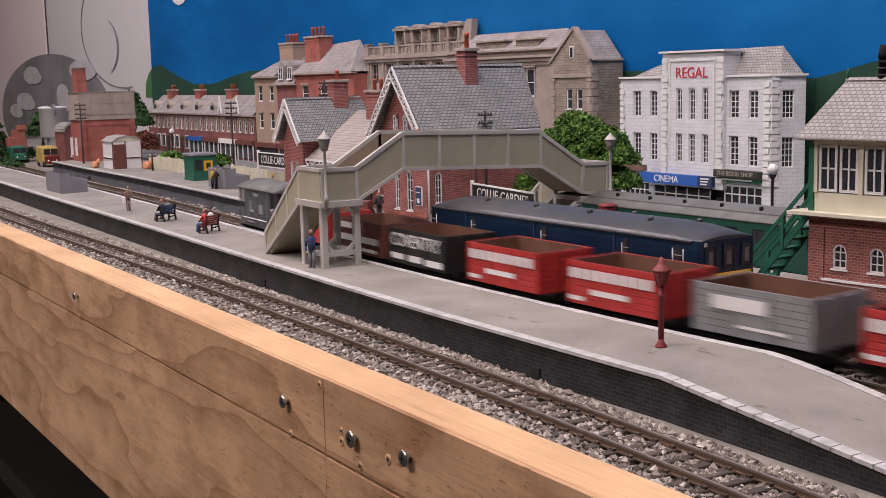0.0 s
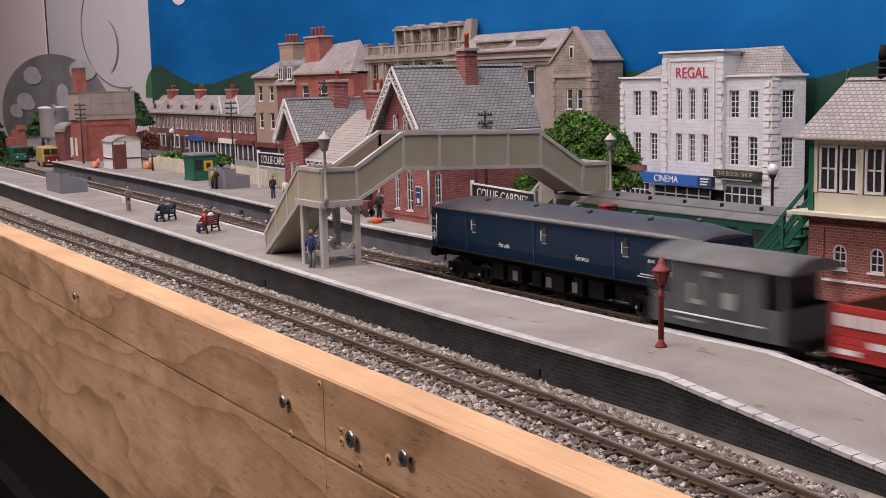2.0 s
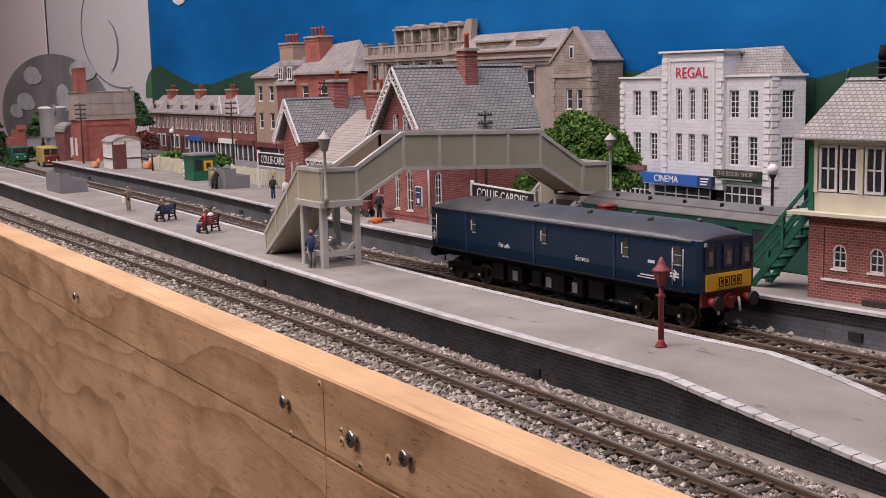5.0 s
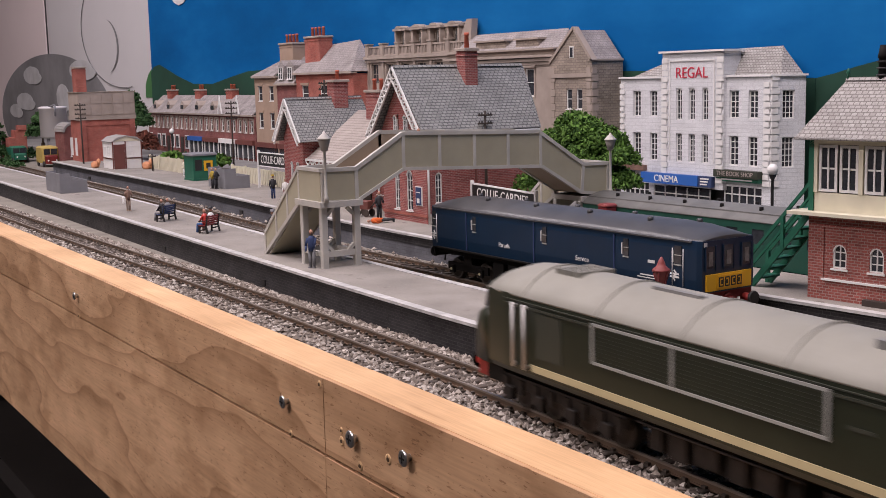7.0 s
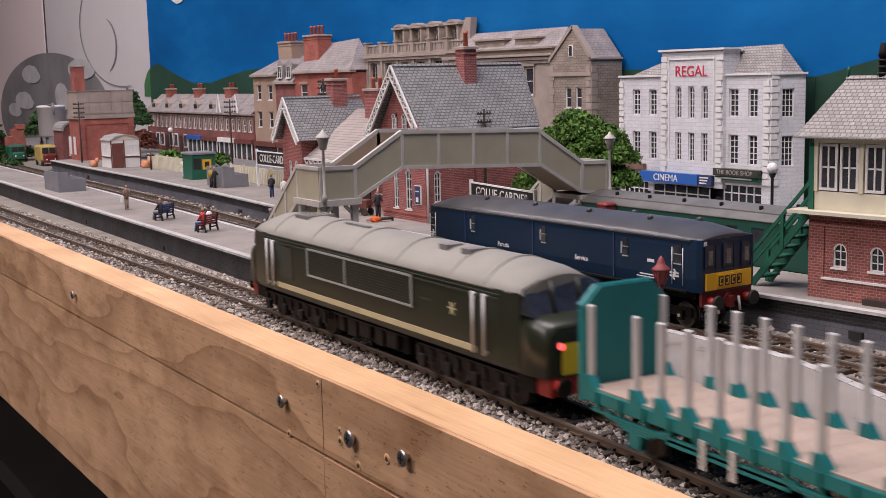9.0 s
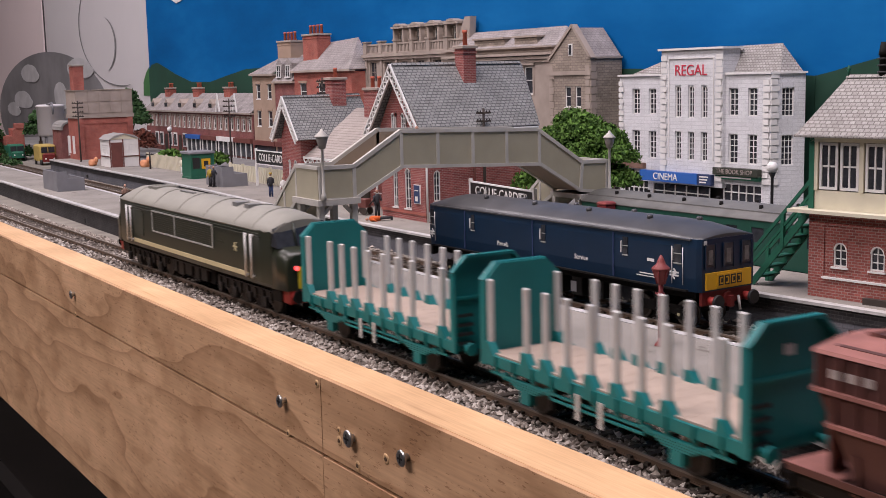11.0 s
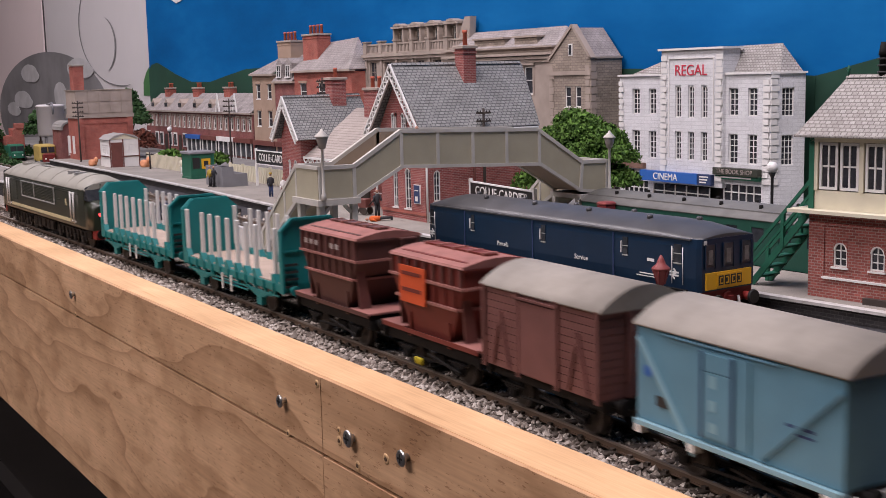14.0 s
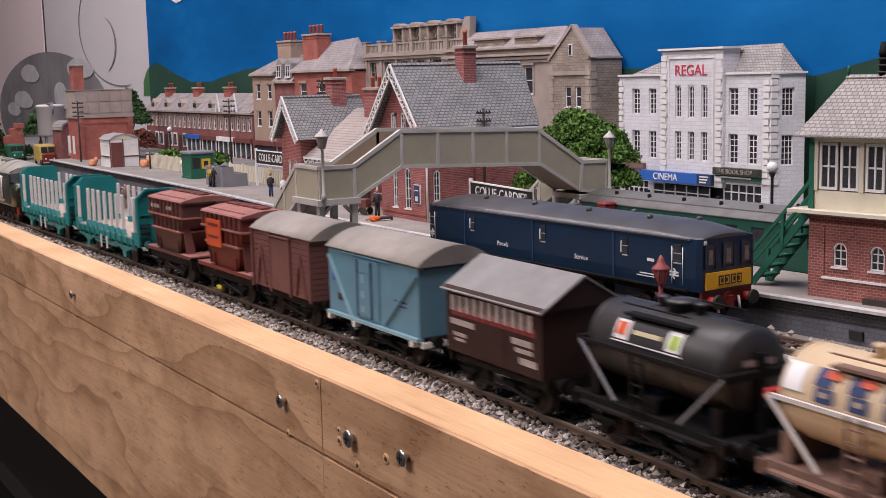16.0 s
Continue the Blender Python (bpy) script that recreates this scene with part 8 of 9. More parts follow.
            lt = Build().box(x, x + 0.0029, y - 0.0003, y - 0.00013, 0.0306, 0.0370 - abs(k - 5) * 0.00012)
            part("lettering", lt, "letter_cream", t, "cream block lettering with red shade")
        bars_on(t, [(-half + 0.0030, -0.0115, 0.0254, 0.0276), (-half + 0.0050, -0.0170, 0.0212, 0.0226), (-half + 0.0060, -0.0180, 0.0194, 0.0204), (0.0130, 0.0255, 0.0250, 0.0272), (0.0150, 0.0255, 0.0224, 0.0240), (0.0175, 0.0280, 0.0184, 0.0208)], y, "letter_cream")
        part("door", Build().box(-0.0080, 0.0080, y - 0.00025, y, z0 + 0.001, 0.0290), mat, t)
    NEAR.append((t, X))


van(0.3120, 0.0337, "bauxite", "van_roof", "brown planked goods van with a dusty arched roof")
van(0.4040, 0.0397, "blue_van", "van_roof", "light blue sliding-door van with a grey-buff roof", kind="sliding")
van(0.4960, 0.0310, "salt_brown", "roof_dark", "dark brown peaked-roof van with cream lettering", z1=0.0388, top=0.0492, kind="salt")


def tank_wagon(X, mat, frame, label, cream):
    t = thing("tank_wagon", label, "wagon", group="freight train on the near track")
    h = 0.0345
    chassis(t, h, 0.040, 0.0150, frame)
    zc, R = 0.0326, 0.0129
    n = 24
    sec = lambda k: [(R * k * math.cos(6.28319 * j / n), zc + R * k * math.sin(6.28319 * j / n)) for j in range(n)]
    b = Build()
    L = 0.0300
    loft(b, [(-L - 0.0022, sec(0.55)), (-L - 0.0012, sec(0.85)), (-L, sec(1.0)), (L, sec(1.0)), (L + 0.0012, sec(0.85)), (L + 0.0022, sec(0.55))])
    part("barrel", b, mat, t, "riveted tank barrel")
    for x in (-L + 0.001, -0.011, 0.011, L - 0.001):
        k = Build()
        loft(k, [(x - 0.0007, sec(1.012)), (x + 0.0007, sec(1.012))])
        part("barrel_band", k, mat, t)
    part("filler_dome", Build().lathe(0, 0, [(0.0045, zc + R - 0.001), (0.0045, zc + R + 0.0020), (0.0052, zc + R + 0.0022), (0.0050, zc + R + 0.0032), (0.0015, zc + R + 0.0038)], 14), mat, t)
    part("walkway", Build().box(-0.0150, 0.0150, -0.0105, -0.0060, zc + R - 0.0026, zc + R - 0.0018).box(-0.0150, 0.0150, 0.0060, 0.0105, zc + R - 0.0026, zc + R - 0.0018), frame, t)
    for x, w, top in ((-L + 0.002, 0.002, 0.0230), (0, 0.003, 0.0200), (L - 0.002, 0.002, 0.0230)):
        part("saddle", Build().box(x - w, x + w, -0.0120, 0.0120, 0.0152, top), frame, t)
    for x in (-0.0085, 0.0085):
        part("valve", Build().lathe(x, 0, [(0.0016, zc + R - 0.001), (0.0016, zc + R + 0.0022), (0.0022, zc + R + 0.0024), (0.0020, zc + R + 0.0032), (0.0008, zc + R + 0.0036)], 9), mat, t)
    for yy in (-0.0104, 0.0104):
        part("walkway_rail", Build().tube((-0.0150, yy, zc + R + 0.0012), (0.0150, yy, zc + R + 0.0012), 0.0003, n=5), frame, t)
    for s in (-1, 1):
        for x in (-1, 1):
            f = Build()
            strip(f, (x * (L + 0.003), zc), (x * 0.0150, 0.0160), 0.0009, s * 0.0136, s * 0.0146)
            part("stay_rod", f, "concrete" if not cream else "stanchion", t, "pale diagonal stay")
        part("side_strap", Build().box(-L - 0.0030, L + 0.0030, s * 0.0131, s * 0.0141, zc - 0.0006, zc + 0.0006), frame if not cream else "stanchion", t)
    for s in (-1, 1):
        part("end_brace", Build().box(s * (L + 0.0024), s * (L + 0.0040), -0.0142, 0.0142, zc - 0.0012, zc + 0.0012).box(s * (L + 0.0024), s * (L + 0.0040), -0.0012, 0.0012, 0.0152, zc + 0.006), "red" if cream else frame, t)
    # curved labels lie on the barrel's shoulder
    def label_plate(x0, x1, a0, a1, m, lift=0.0003):
        k = 6
        pts, fs = [], []
        for j in range(k + 1):
            a = math.radians(a0 + (a1 - a0) * j / k)
            for x in (x0, x1):
                pts.append((x, -(R + lift) * math.cos(a), zc + (R + lift) * math.sin(a)))
        for j in range(k):
            fs.append((2 * j, 2 * j + 1, 2 * j + 3, 2 * j + 2))
        return part("label", Build().faces(pts, fs, True), m, t)
    lad = Build()
    for x in (-0.0045, 0.0005):
        lad.box(x - 0.0003, x + 0.0003, -R - 0.0034, -R - 0.0026, 0.0120, zc + 0.0010)
    for k in range(6):
        lad.box(-0.0042, 0.0002, -R - 0.0033, -R - 0.0027, 0.0135 + k * 0.0034, 0.0140 + k * 0.0034)
    part("side_ladder", lad, frame, t)
    part("foot_plank", Build().box(-L, L, -0.0172, -0.0150, 0.0128, 0.0136), frame, t)
    if not cream:
        label_plate(-0.0180, 0.0140, 10, 12, "white")
        label_plate(-0.0174, -0.0108, 14, 42, "white")
        label_plate(-0.0164, -0.0121, 20, 38, "orange", 0.0005)
        label_plate(-0.0103, 0.0062, 12.5, 42, "black", 0.0004)
        label_plate(-0.0085, 0.0044, 24, 30, "cream_line", 0.0006)
        label_plate(0.0066, 0.0132, 14, 42, "white")
        label_plate(0.0081, 0.0122, 18, 36, "lime", 0.0005)
        part("lettering", Build().box(L + 0.00222, L + 0.00235, -0.0060, 0.0060, zc + 0.0022, zc + 0.0040), "letter_cream", t)
    else:
        label_plate(-L + 0.0010, -L + 0.0075, 12, 46, "white")
        for x in (-0.0150, -0.0040, 0.0070, 0.0180):
            label_plate(x - 0.0034, x + 0.0030, 6, 22, "navy")
            label_plate(x - 0.0042, x + 0.0016, 24, 46, "navy")
            label_plate(x - 0.0010, x + 0.0036, 34, 44, "orange", 0.0005)
            label_plate(x - 0.0010, x + 0.0008, 12, 18, "tank_cream", 0.0005)
    NEAR.append((t, X))


tank_wagon(0.5775, "tank", "frame_black", "black oil tank wagon with small colour labels", False)
tank_wagon(0.6605, "tank_cream", "figure_brown", "cream tank wagon with blue markings and red ends", True)

# ---- people-shaped model figures, benches and platform furniture ----
def figure(x, y, z, turn, coat, legs, h=0.0215, seat=False, label="small painted model figure standing on the platform", hat=None, bag=None, flat=False):
    """A small moulded figure in one mesh; seat: sitting; flat: lying down."""
    b = Build()
    idx = []

    def add(k, f):
        n = len(b.f)
        f()
        idx.extend([k] * (len(b.f) - n))
    s = h / 0.0215
    if seat:
        add(1, lambda: b.tube((-0.0010, -0.0005, 0.0060), (-0.0010, -0.0055, 0.0062), 0.0010, n=7).tube((0.0010, -0.0005, 0.0060), (0.0010, -0.0055, 0.0062), 0.0010, n=7))
        add(1, lambda: b.tube((-0.0010, -0.0055, 0.0062), (-0.0010, -0.0062, 0.0004), 0.0008, n=7).tube((0.0010, -0.0055, 0.0062), (0.0010, -0.0062, 0.0004), 0.0008, n=7))
        base = 0.0060
    else:
        add(1, lambda: b.tube((-0.0011, 0, 0.0), (-0.0010, 0, 0.0102), 0.0008, 0.0012, n=7).tube((0.0011, 0, 0.0), (0.0010, 0, 0.0102), 0.0008, 0.0012, n=7))
        add(1, lambda: b.box(-0.0018, -0.0004, -0.0018, 0.0008, 0.0, 0.0007).box(0.0004, 0.0018, -0.0018, 0.0008, 0.0, 0.0007))
        base = 0.0098
    add(0, lambda: b.lathe(0, 0, [(0.0017, base - 0.0006), (0.0020, base + 0.0020), (0.0023, base + 0.0062), (0.0012, base + 0.0078)], 9))
    add(0, lambda: b.tube((-0.0024, 0, base + 0.0066), (-0.0030, -0.0010, base + 0.0022), 0.0007, n=6).tube((0.0024, 0, base + 0.0066), (0.0026, -0.0022, base + 0.0028), 0.0007, n=6))
    add(0, lambda: b.tube((-0.0030, -0.0010, base + 0.0022), (-0.0022, -0.0030, base - 0.0002), 0.0006, n=6))
    add(2, lambda: b.blob((0, -0.0002, base + 0.0098), (0.0012, 0.0013, 0.0016), 3, 0.05, 1))
    if hat:
        add(3, lambda: b.lathe(0, -0.0001, [(0.0019, base + 0.0106), (0.0014, base + 0.0109), (0.0013, base + 0.0120)], 9))
    if bag:
        add(3, lambda: b.chamfer(-0.0052, -0.0030, -0.0018, 0.0012, base - 0.0030, base + 0.0022, 0.0003))
    me = b.mesh("model_figure", [M[coat], M[legs], M["figure_skin"], M[hat or bag or coat]])
    me.polygons.foreach_set("material_index", idx)
    ob = new("model_figure", me)
    m = pose(x, y, z, 0, 0, turn)
    if flat:
        m = pose(x, y, z + 0.0020, 90, 0, turn)
    ob.matrix_basis = m @ Matrix.Diagonal((s, s, s, 1))
    return tagged(ob, label, "figure", "model figures on the platforms")


P0 = PZ + 0.0001
figure(-0.9983, 0.0783, P0, 100, "figure_brown", "timber_floor", bag="white", label="tan and brown model figure with a white bag")
figure(-0.7293, 0.0905, P0, 60, "figure_dark", "figure_dark", hat="concrete", label="dark uniformed model figure beside the footbridge steps")
figure(-0.6120, 0.0620, P0, 40, "navy", "concrete", h=0.0225, label="blue-jacketed model figure beside the footbridge leg")
figure(-1.0070, 0.2150, P0, 70, "figure_dark", "navy", hat="figure_yellow", bag=None, label="dark model workman in a yellow hat on the platform")
figure(-1.1480, 0.2120, P0, 20, "figure_yellow", "figure_dark", label="ochre-coated model figure beside the grey wall")
figure(-1.1400, 0.2125, P0, 120, "figure_dark", "figure_dark", label="black-coated model figure beside the grey wall")
figure(-1.3330, 0.2500, P0, 60, "cream", "white", h=0.019, label="pale unpainted model figure beside the fence")
figure(-0.7960, 0.2080, P0, 80, "figure_dark", "figure_dark", label="dark model porter at the station door")
figure(-0.7720, 0.2070, P0, -10, "figure_orange", "figure_dark", flat=True, label="orange and black model figure lying on the platform")
figure(-0.6180, 0.1380, 0.0672, 90, "figure_brown", "figure_dark", h=0.0212, label="brown model figure walking on the footbridge")
figure(-0.9900, 0.2195, P0, 60, "white", "brown_wagon", h=0.019, label="white and maroon model figure at the station wall")


def bench(x, y, turn, mat):
    t = thing("platform_bench", "slatted platform bench with curved cast end frames", "bench", pose(x, y, P0, 0, 0, turn), "benches on the island platform")
    for k in range(4):
        part("seat_slat", Build().box(-0.0085, 0.0085, -0.0042 + k * 0.0014, -0.0032 + k * 0.0014, 0.0052, 0.0057), mat, t)
    for k in range(4):
        part("back_slat", Build().box(-0.0085, 0.0085, 0.0015 + k * 0.0003, 0.0020 + k * 0.0003, 0.0066 + k * 0.0015, 0.0077 + k * 0.0015), mat, t)
    for s in (-0.0078, 0.0078):
        f = Build()
        strip_x(f, (-0.0038, 0.0), (-0.0034, 0.0052), 0.0011, s - 0.0005, s + 0.0005)
        strip_x(f, (0.0030, 0.0), (0.0016, 0.0056), 0.0011, s - 0.0005, s + 0.0005)
        strip_x(f, (0.0018, 0.0050), (0.0028, 0.0128), 0.0010, s - 0.0005, s + 0.0005)
        strip_x(f, (-0.0042, 0.0049), (0.0020, 0.0049), 0.0010, s - 0.0005, s + 0.0005)
        strip_x(f, (-0.0040, 0.0085), (0.0022, 0.0090), 0.0008, s - 0.0005, s + 0.0005)
        strip_x(f, (-0.0034, 0.0020), (0.0024, 0.0034), 0.0009, s - 0.0004, s + 0.0004)
        part("end_frame", f, "black", t)
    return t


bench(-0.9030, 0.0785, -54, "navy")
bench(-0.8095, 0.0775, -54, "red_lamp")
figure(-0.9066, 0.0808, P0, -54, "concrete", "concrete", seat=True, label="grey model figure seated on the dark bench")
figure(-0.9019, 0.0744, P0, -54, "figure_dark", "concrete", seat=True, label="dark-coated model figure seated on the dark bench")
figure(-0.8131, 0.0798, P0, -54, "white", "figure_brown", seat=True, hat="black", label="white-shirted model figure seated on the red bench")
figure(-0.8084, 0.0734, P0, -54, "red", "figure_blue", seat=True, label="red-coated model figure in blue seated on the red bench")


def platform_lamp():
    t = thing("platform_lamp", "maroon cast-iron gas lamp with a faded red lantern", "lamp", pose(-0.3427, 0.0805, P0))
    part("base", Build().lathe(0, 0, [(0.0025, 0), (0.0024, 0.0004), (0.0013, 0.0018), (0.0012, 0.0030)], 12), "red_lamp", t)
    part("post", Build().lathe(0, 0, [(0.0012, 0.0028), (0.0011, 0.0190), (0.0015, 0.0196), (0.0015, 0.0206), (0.0009, 0.0210), (0.0010, 0.0240)], 10), "red_lamp", t)
    part("ladder_arm", Build().tube((-0.0030, 0, 0.0200), (0.0022, 0, 0.0200), 0.0004, n=6), "red_lamp", t)
    l = part("lantern", Build().lathe(0, 0, [(0.0014, 0.0240), (0.0031, 0.0292), (0.0031, 0.0296)], 6), "lamp_pink", t, "faded red tapered lantern")
    part("lantern_cap", Build().lathe(0, 0, [(0.0037, 0.0296), (0.0034, 0.0304), (0.0018, 0.0318), (0.0014, 0.0330), (0.0012, 0.0336), (0.0003, 0.0352)], 8), "lamp_pink", l)
    for k in range(6):
        a = k * 1.0472
        part("lantern_bar", Build().tube((0.0015 * math.cos(a), 0.0015 * math.sin(a), 0.0240), (0.0032 * math.cos(a), 0.0032 * math.sin(a), 0.0296), 0.00025, n=5), "red_lamp", l)


platform_lamp()


def subway_wall(x0, x1, y0, y1, ym, ha, hb):
    t = thing("subway_parapet", "plain grey concrete subway parapet with a stepped top", "wall", pose(x0, y0, P0))
    w = 0.0016
    b = Build()
    b.box(0, x1 - x0, 0, w, 0, ha).box(0, w, w, ym - y0, 0, ha).box(x1 - x0 - w, x1 - x0, w, ym - y0, 0, ha)
    part("tall_wall", b, "concrete", t)
    c = Build()
    c.box(0, w, ym - y0, y1 - y0, 0, hb).box(x1 - x0 - w, x1 - x0, ym - y0, y1 - y0, 0, hb).box(0, x1 - x0, y1 - y0, y1 - y0 + w, 0, hb)
    part("low_wall", c, "concrete", t)
    part("stair_well", Build().box(w, x1 - x0 - w, w, y1 - y0, 0, 0.0004), "black", t)


subway_wall(-1.2640, -1.2100, 0.0765, 0.1020, 0.0865, 0.0195, 0.0125)
subway_wall(-1.1750, -1.1300, 0.2180, 0.2430, 0.2300, 0.0200, 0.0125)


def sign_board(p, q, z0, z1, text, zpost):
    """A running-in board between two posts, from p to q in plan."""
    L = math.hypot(q[0] - p[0], q[1] - p[1])
    t = thing("station_sign", "black running-in board with white letters and white frame", "sign", pose(p[0], p[1], 0, 0, 0, math.degrees(math.atan2(q[1] - p[1], q[0] - p[0]))), "station name boards")
    part("board", Build().box(0.001, L - 0.001, 0, 0.0012, z0, z1), "sign_black", t)
    part("frame", Build().box(0, L, -0.0004, 0.0014, z1, z1 + 0.0010).box(0, L, -0.0004, 0.0014, z0 - 0.0010, z0), "white", t)
    for x in (0.0, L):
        part("post", Build().box(x - 0.0010, x + 0.0010, -0.0006, 0.0016, zpost, z1 + 0.0026), "white", t)
    letters(t, text, (z1 - z0) * 0.88, Matrix.Translation((L / 2, -0.0003, (z0 + z1) / 2 - 0.0002)) @ FRONT @ Matrix.Diagonal((L / ((z1 - z0) * 0.88 * len(text) * 0.66), 1, 1, 1)), "white", "name_lettering", 0.0001)


sign_board((-0.7250, 0.2457), (-0.6290, 0.2320), 0.0300, 0.0408, "COLLIE-CARDIES", PZ)
sign_board((-1.1240, 0.2520), (-1.0420, 0.2520), 0.0348, 0.0472, "COLLIE-CARDIES", PZ)


def hut():
    t = thing("platform_hut", "small cream and maroon timber waiting hut with arched roof", "hut", pose(-1.552, 0.2210, P0))
    L, D, H = 0.042, 0.0370, 0.0350
    part("body", Build().box(0, L, 0, D, 0, H), "white", t, "cream boarded walls")
    part("gable", Build().prism([(0, H), (D, H), (D * 0.85, H + 0.0045), (D * 0.5, H + 0.0066), (D * 0.15, H + 0.0045)], L - 0.002, L + 0.0006, "x"), "cream", t)
    r = Build()
    arc = [(-0.0016, H - 0.0006), (D * 0.15, H + 0.0048), (D * 0.5, H + 0.0072), (D * 0.85, H + 0.0048), (D + 0.0016, H - 0.0006), (D * 0.5, H + 0.0060)]
    r.prism(arc, -0.0016, L + 0.0016, "x")
    part("roof", r, "roof_grey", t)
    part("door", Build().box(L, L + 0.0008, 0.0012, 0.0155, 0.0, H - 0.0040), "brown_wagon", t, "maroon door")
    for y in (0.0, 0.0165, D):
        part("corner_post", Build().box(L, L + 0.0010, y - 0.0006, y + 0.0006, 0, H), "brown_wagon", t)
    part("rail", Build().box(L, L + 0.0009, 0.0165, D, 0.0125, 0.0137), "brown_wagon", t)
    turn = Matrix.Translation((L + 0.0004, 0.0185, 0)) @ Matrix.Rotation(math.pi / 2, 4, "Z")
    window(t, 0, 0.0165, 0.0150, 0.0290, -0.0008, cols=4, rows=2, m=turn, bar=0.0008)
    window(t, 0.008, 0.034, 0.0150, 0.0290, -0.0012, cols=3, rows=2, bar=0.0008)
    part("rail", Build().box(0, L, -0.0009, 0, 0.0125, 0.0137), "brown_wagon", t)


hut()


def water_tower():
    t = thing("water_tower", "red brick water tower with a panelled stone-grey tank", "building", pose(-1.760, 0.2345, 0.0))
    x0, x1, y0, y1 = -1.748, -1.700, 0.2345, 0.3125
    part_w("brick_base", Build().box(x0, x1, y0, y1, -0.0042, 0.0700), "brick_orange", t, "red brick base")
    part_w("cornice", Build().box(x0 - 0.002, x1 + 0.002, y0 - 0.002, y1 + 0.002, 0.0700, 0.0755), "stone_plain", t)
    part_w("recess_edge", Build().box(x1, x1 + 0.0012, y0 + 0.002, y1 - 0.002, 0.062, 0.0665), "brick_orange", t)
    for y in (y0, y1 - 0.008):
        part_w("pilaster", Build().box(x1, x1 + 0.0015, y, y + 0.008, -0.004, 0.0699), "brick_orange", t)
    tank = part_w("tank", Build().box(x0 - 0.001, x1 + 0.001, y0 - 0.001, y1 + 0.001, 0.0756, 0.1080), "stone_plain", t, "panelled grey-buff tank")
    for k in range(5):
        for j in range(2):
            ya = y0 + k * (y1 - y0) / 5
            part_w("tank_panel", Build().box(x1 + 0.001, x1 + 0.0017, ya + 0.0008, ya + (y1 - y0) / 5 - 0.0008, 0.0770 + j * 0.0158, 0.0914 + j * 0.0158), "stone_plain", tank)
    part_w("tank_rim", Build().box(x0 - 0.002, x1 + 0.002, y0 - 0.002, y1 + 0.002, 0.1080, 0.1092), "stone_grey", tank)
    chimney(t, -1.730, 0.2455, 0.018, 0.0145, 0.1092, 0.1445, "brick_orange", 0)
    for y in (0.224, 0.234):
        part_w("side_window", Build().box(-1.752 + (y - 0.224) * 2.2, -1.742 + (y - 0.224) * 2.2, y0 - 0.0006, y0, 0.020, 0.045), "white", t)


water_tower()


def goods_shed():
    t = thing("engine_shed", "dark brick shed with a grey arched gable", "building", pose(-1.90, 0.2500, -0.004))
    D = 0.0270
    n = 10
    arc = [(D, 0.0), (D, 0.042)] + [(D / 2 + D / 2 * math.cos(math.pi * k / n), 0.0530 + 0.0120 * math.sin(math.pi * k / n)) for k in range(n + 1)] + [(0, 0.042), (0, 0.0)]
    part("wall", Build().prism(arc, 0, 0.05, "x"), "brick_far", t)
    rim = Build()
    for k in range(n):
        a, b = math.pi * k / n, math.pi * (k + 1) / n
        strip_x(rim, (D / 2 + D / 2 * math.cos(a), 0.0530 + 0.0125 * math.sin(a)), (D / 2 + D / 2 * math.cos(b), 0.0530 + 0.0125 * math.sin(b)), 0.0030, -0.001, 0.0525)
    part("arched_roof", rim, "roof_grey", t, "pale grey arched roof edge")
    turn = Matrix.Translation((0.0504, 0.009, 0)) @ Matrix.Rotation(math.pi / 2, 4, "Z")
    window(t, 0, 0.0085, 0.016, 0.044, -0.0008, cols=2, rows=4, m=turn, bar=0.0008)
    part("dark_doorway", Build().box(0.05, 0.0506, 0.020, 0.0262, 0, 0.040), "black", t)


goods_shed()


def round_tank():
    t = thing("round_tank", "pale grey round tank on a low stand", "tank", pose(-1.976, 0.2680, -0.004))
    part("drum", Build().lathe(0, 0, [(0.0180, 0.040), (0.0215, 0.043), (0.0215, 0.086), (0.0224, 0.0865), (0.0224, 0.0890), (0.0180, 0.0905)], 22), "wall_grey2", t)
    for k in range(4):
        a = k * 1.5708 + 0.6
        part("leg", Build().tube((0.013 * math.cos(a), 0.013 * math.sin(a), 0), (0.013 * math.cos(a), 0.013 * math.sin(a), 0.042), 0.0018, n=7), "concrete", t)
    part("pipe", Build().tube((0.012, -0.010, 0.089), (0.030, -0.004, 0.093), 0.0015, n=7).tube((0.030, -0.004, 0.093), (0.030, -0.004, 0.075), 0.0015, n=7), "concrete", t)


round_tank()


def pole(x, y, z0, z1, arms, w, label):
    t = thing("telegraph_pole", label, "pole", pose(x, y, z0), "telegraph poles")
    h = z1 - z0
    part("mast", Build().lathe(0, 0, [(0.0013, 0), (0.0009, h)], 8), "wood_dark", t)
    for k in range(arms):
        z = h - 0.004 - k * 0.0060
        a = part("crossarm", Build().box(-0.0008, 0.0008, -w, w, z, z + 0.0013).box(-w * 0.7, w * 0.7, -0.0008, 0.0008, z + 0.0001, z + 0.0012), "wood_dark", t)
        for s in (-0.85, -0.45, 0.45, 0.85):
            part("insulator", Build().lathe(0, s * w, [(0.0005, z + 0.0013), (0.0006, z + 0.0024)], 6), "black", a)


pole(-1.3800, 0.3300, RZ, 0.0960, 4, 0.0075, "dark timber telegraph pole with four crossarms")
pole(-1.6600, 0.2250, -0.004, 0.0950, 4, 0.0075, "dark timber telegraph pole with four crossarms beside the tower")
pole(-0.7330, 0.2640, PZ, 0.0930, 2, 0.0060, "dark timber telegraph pole beside the station wall")
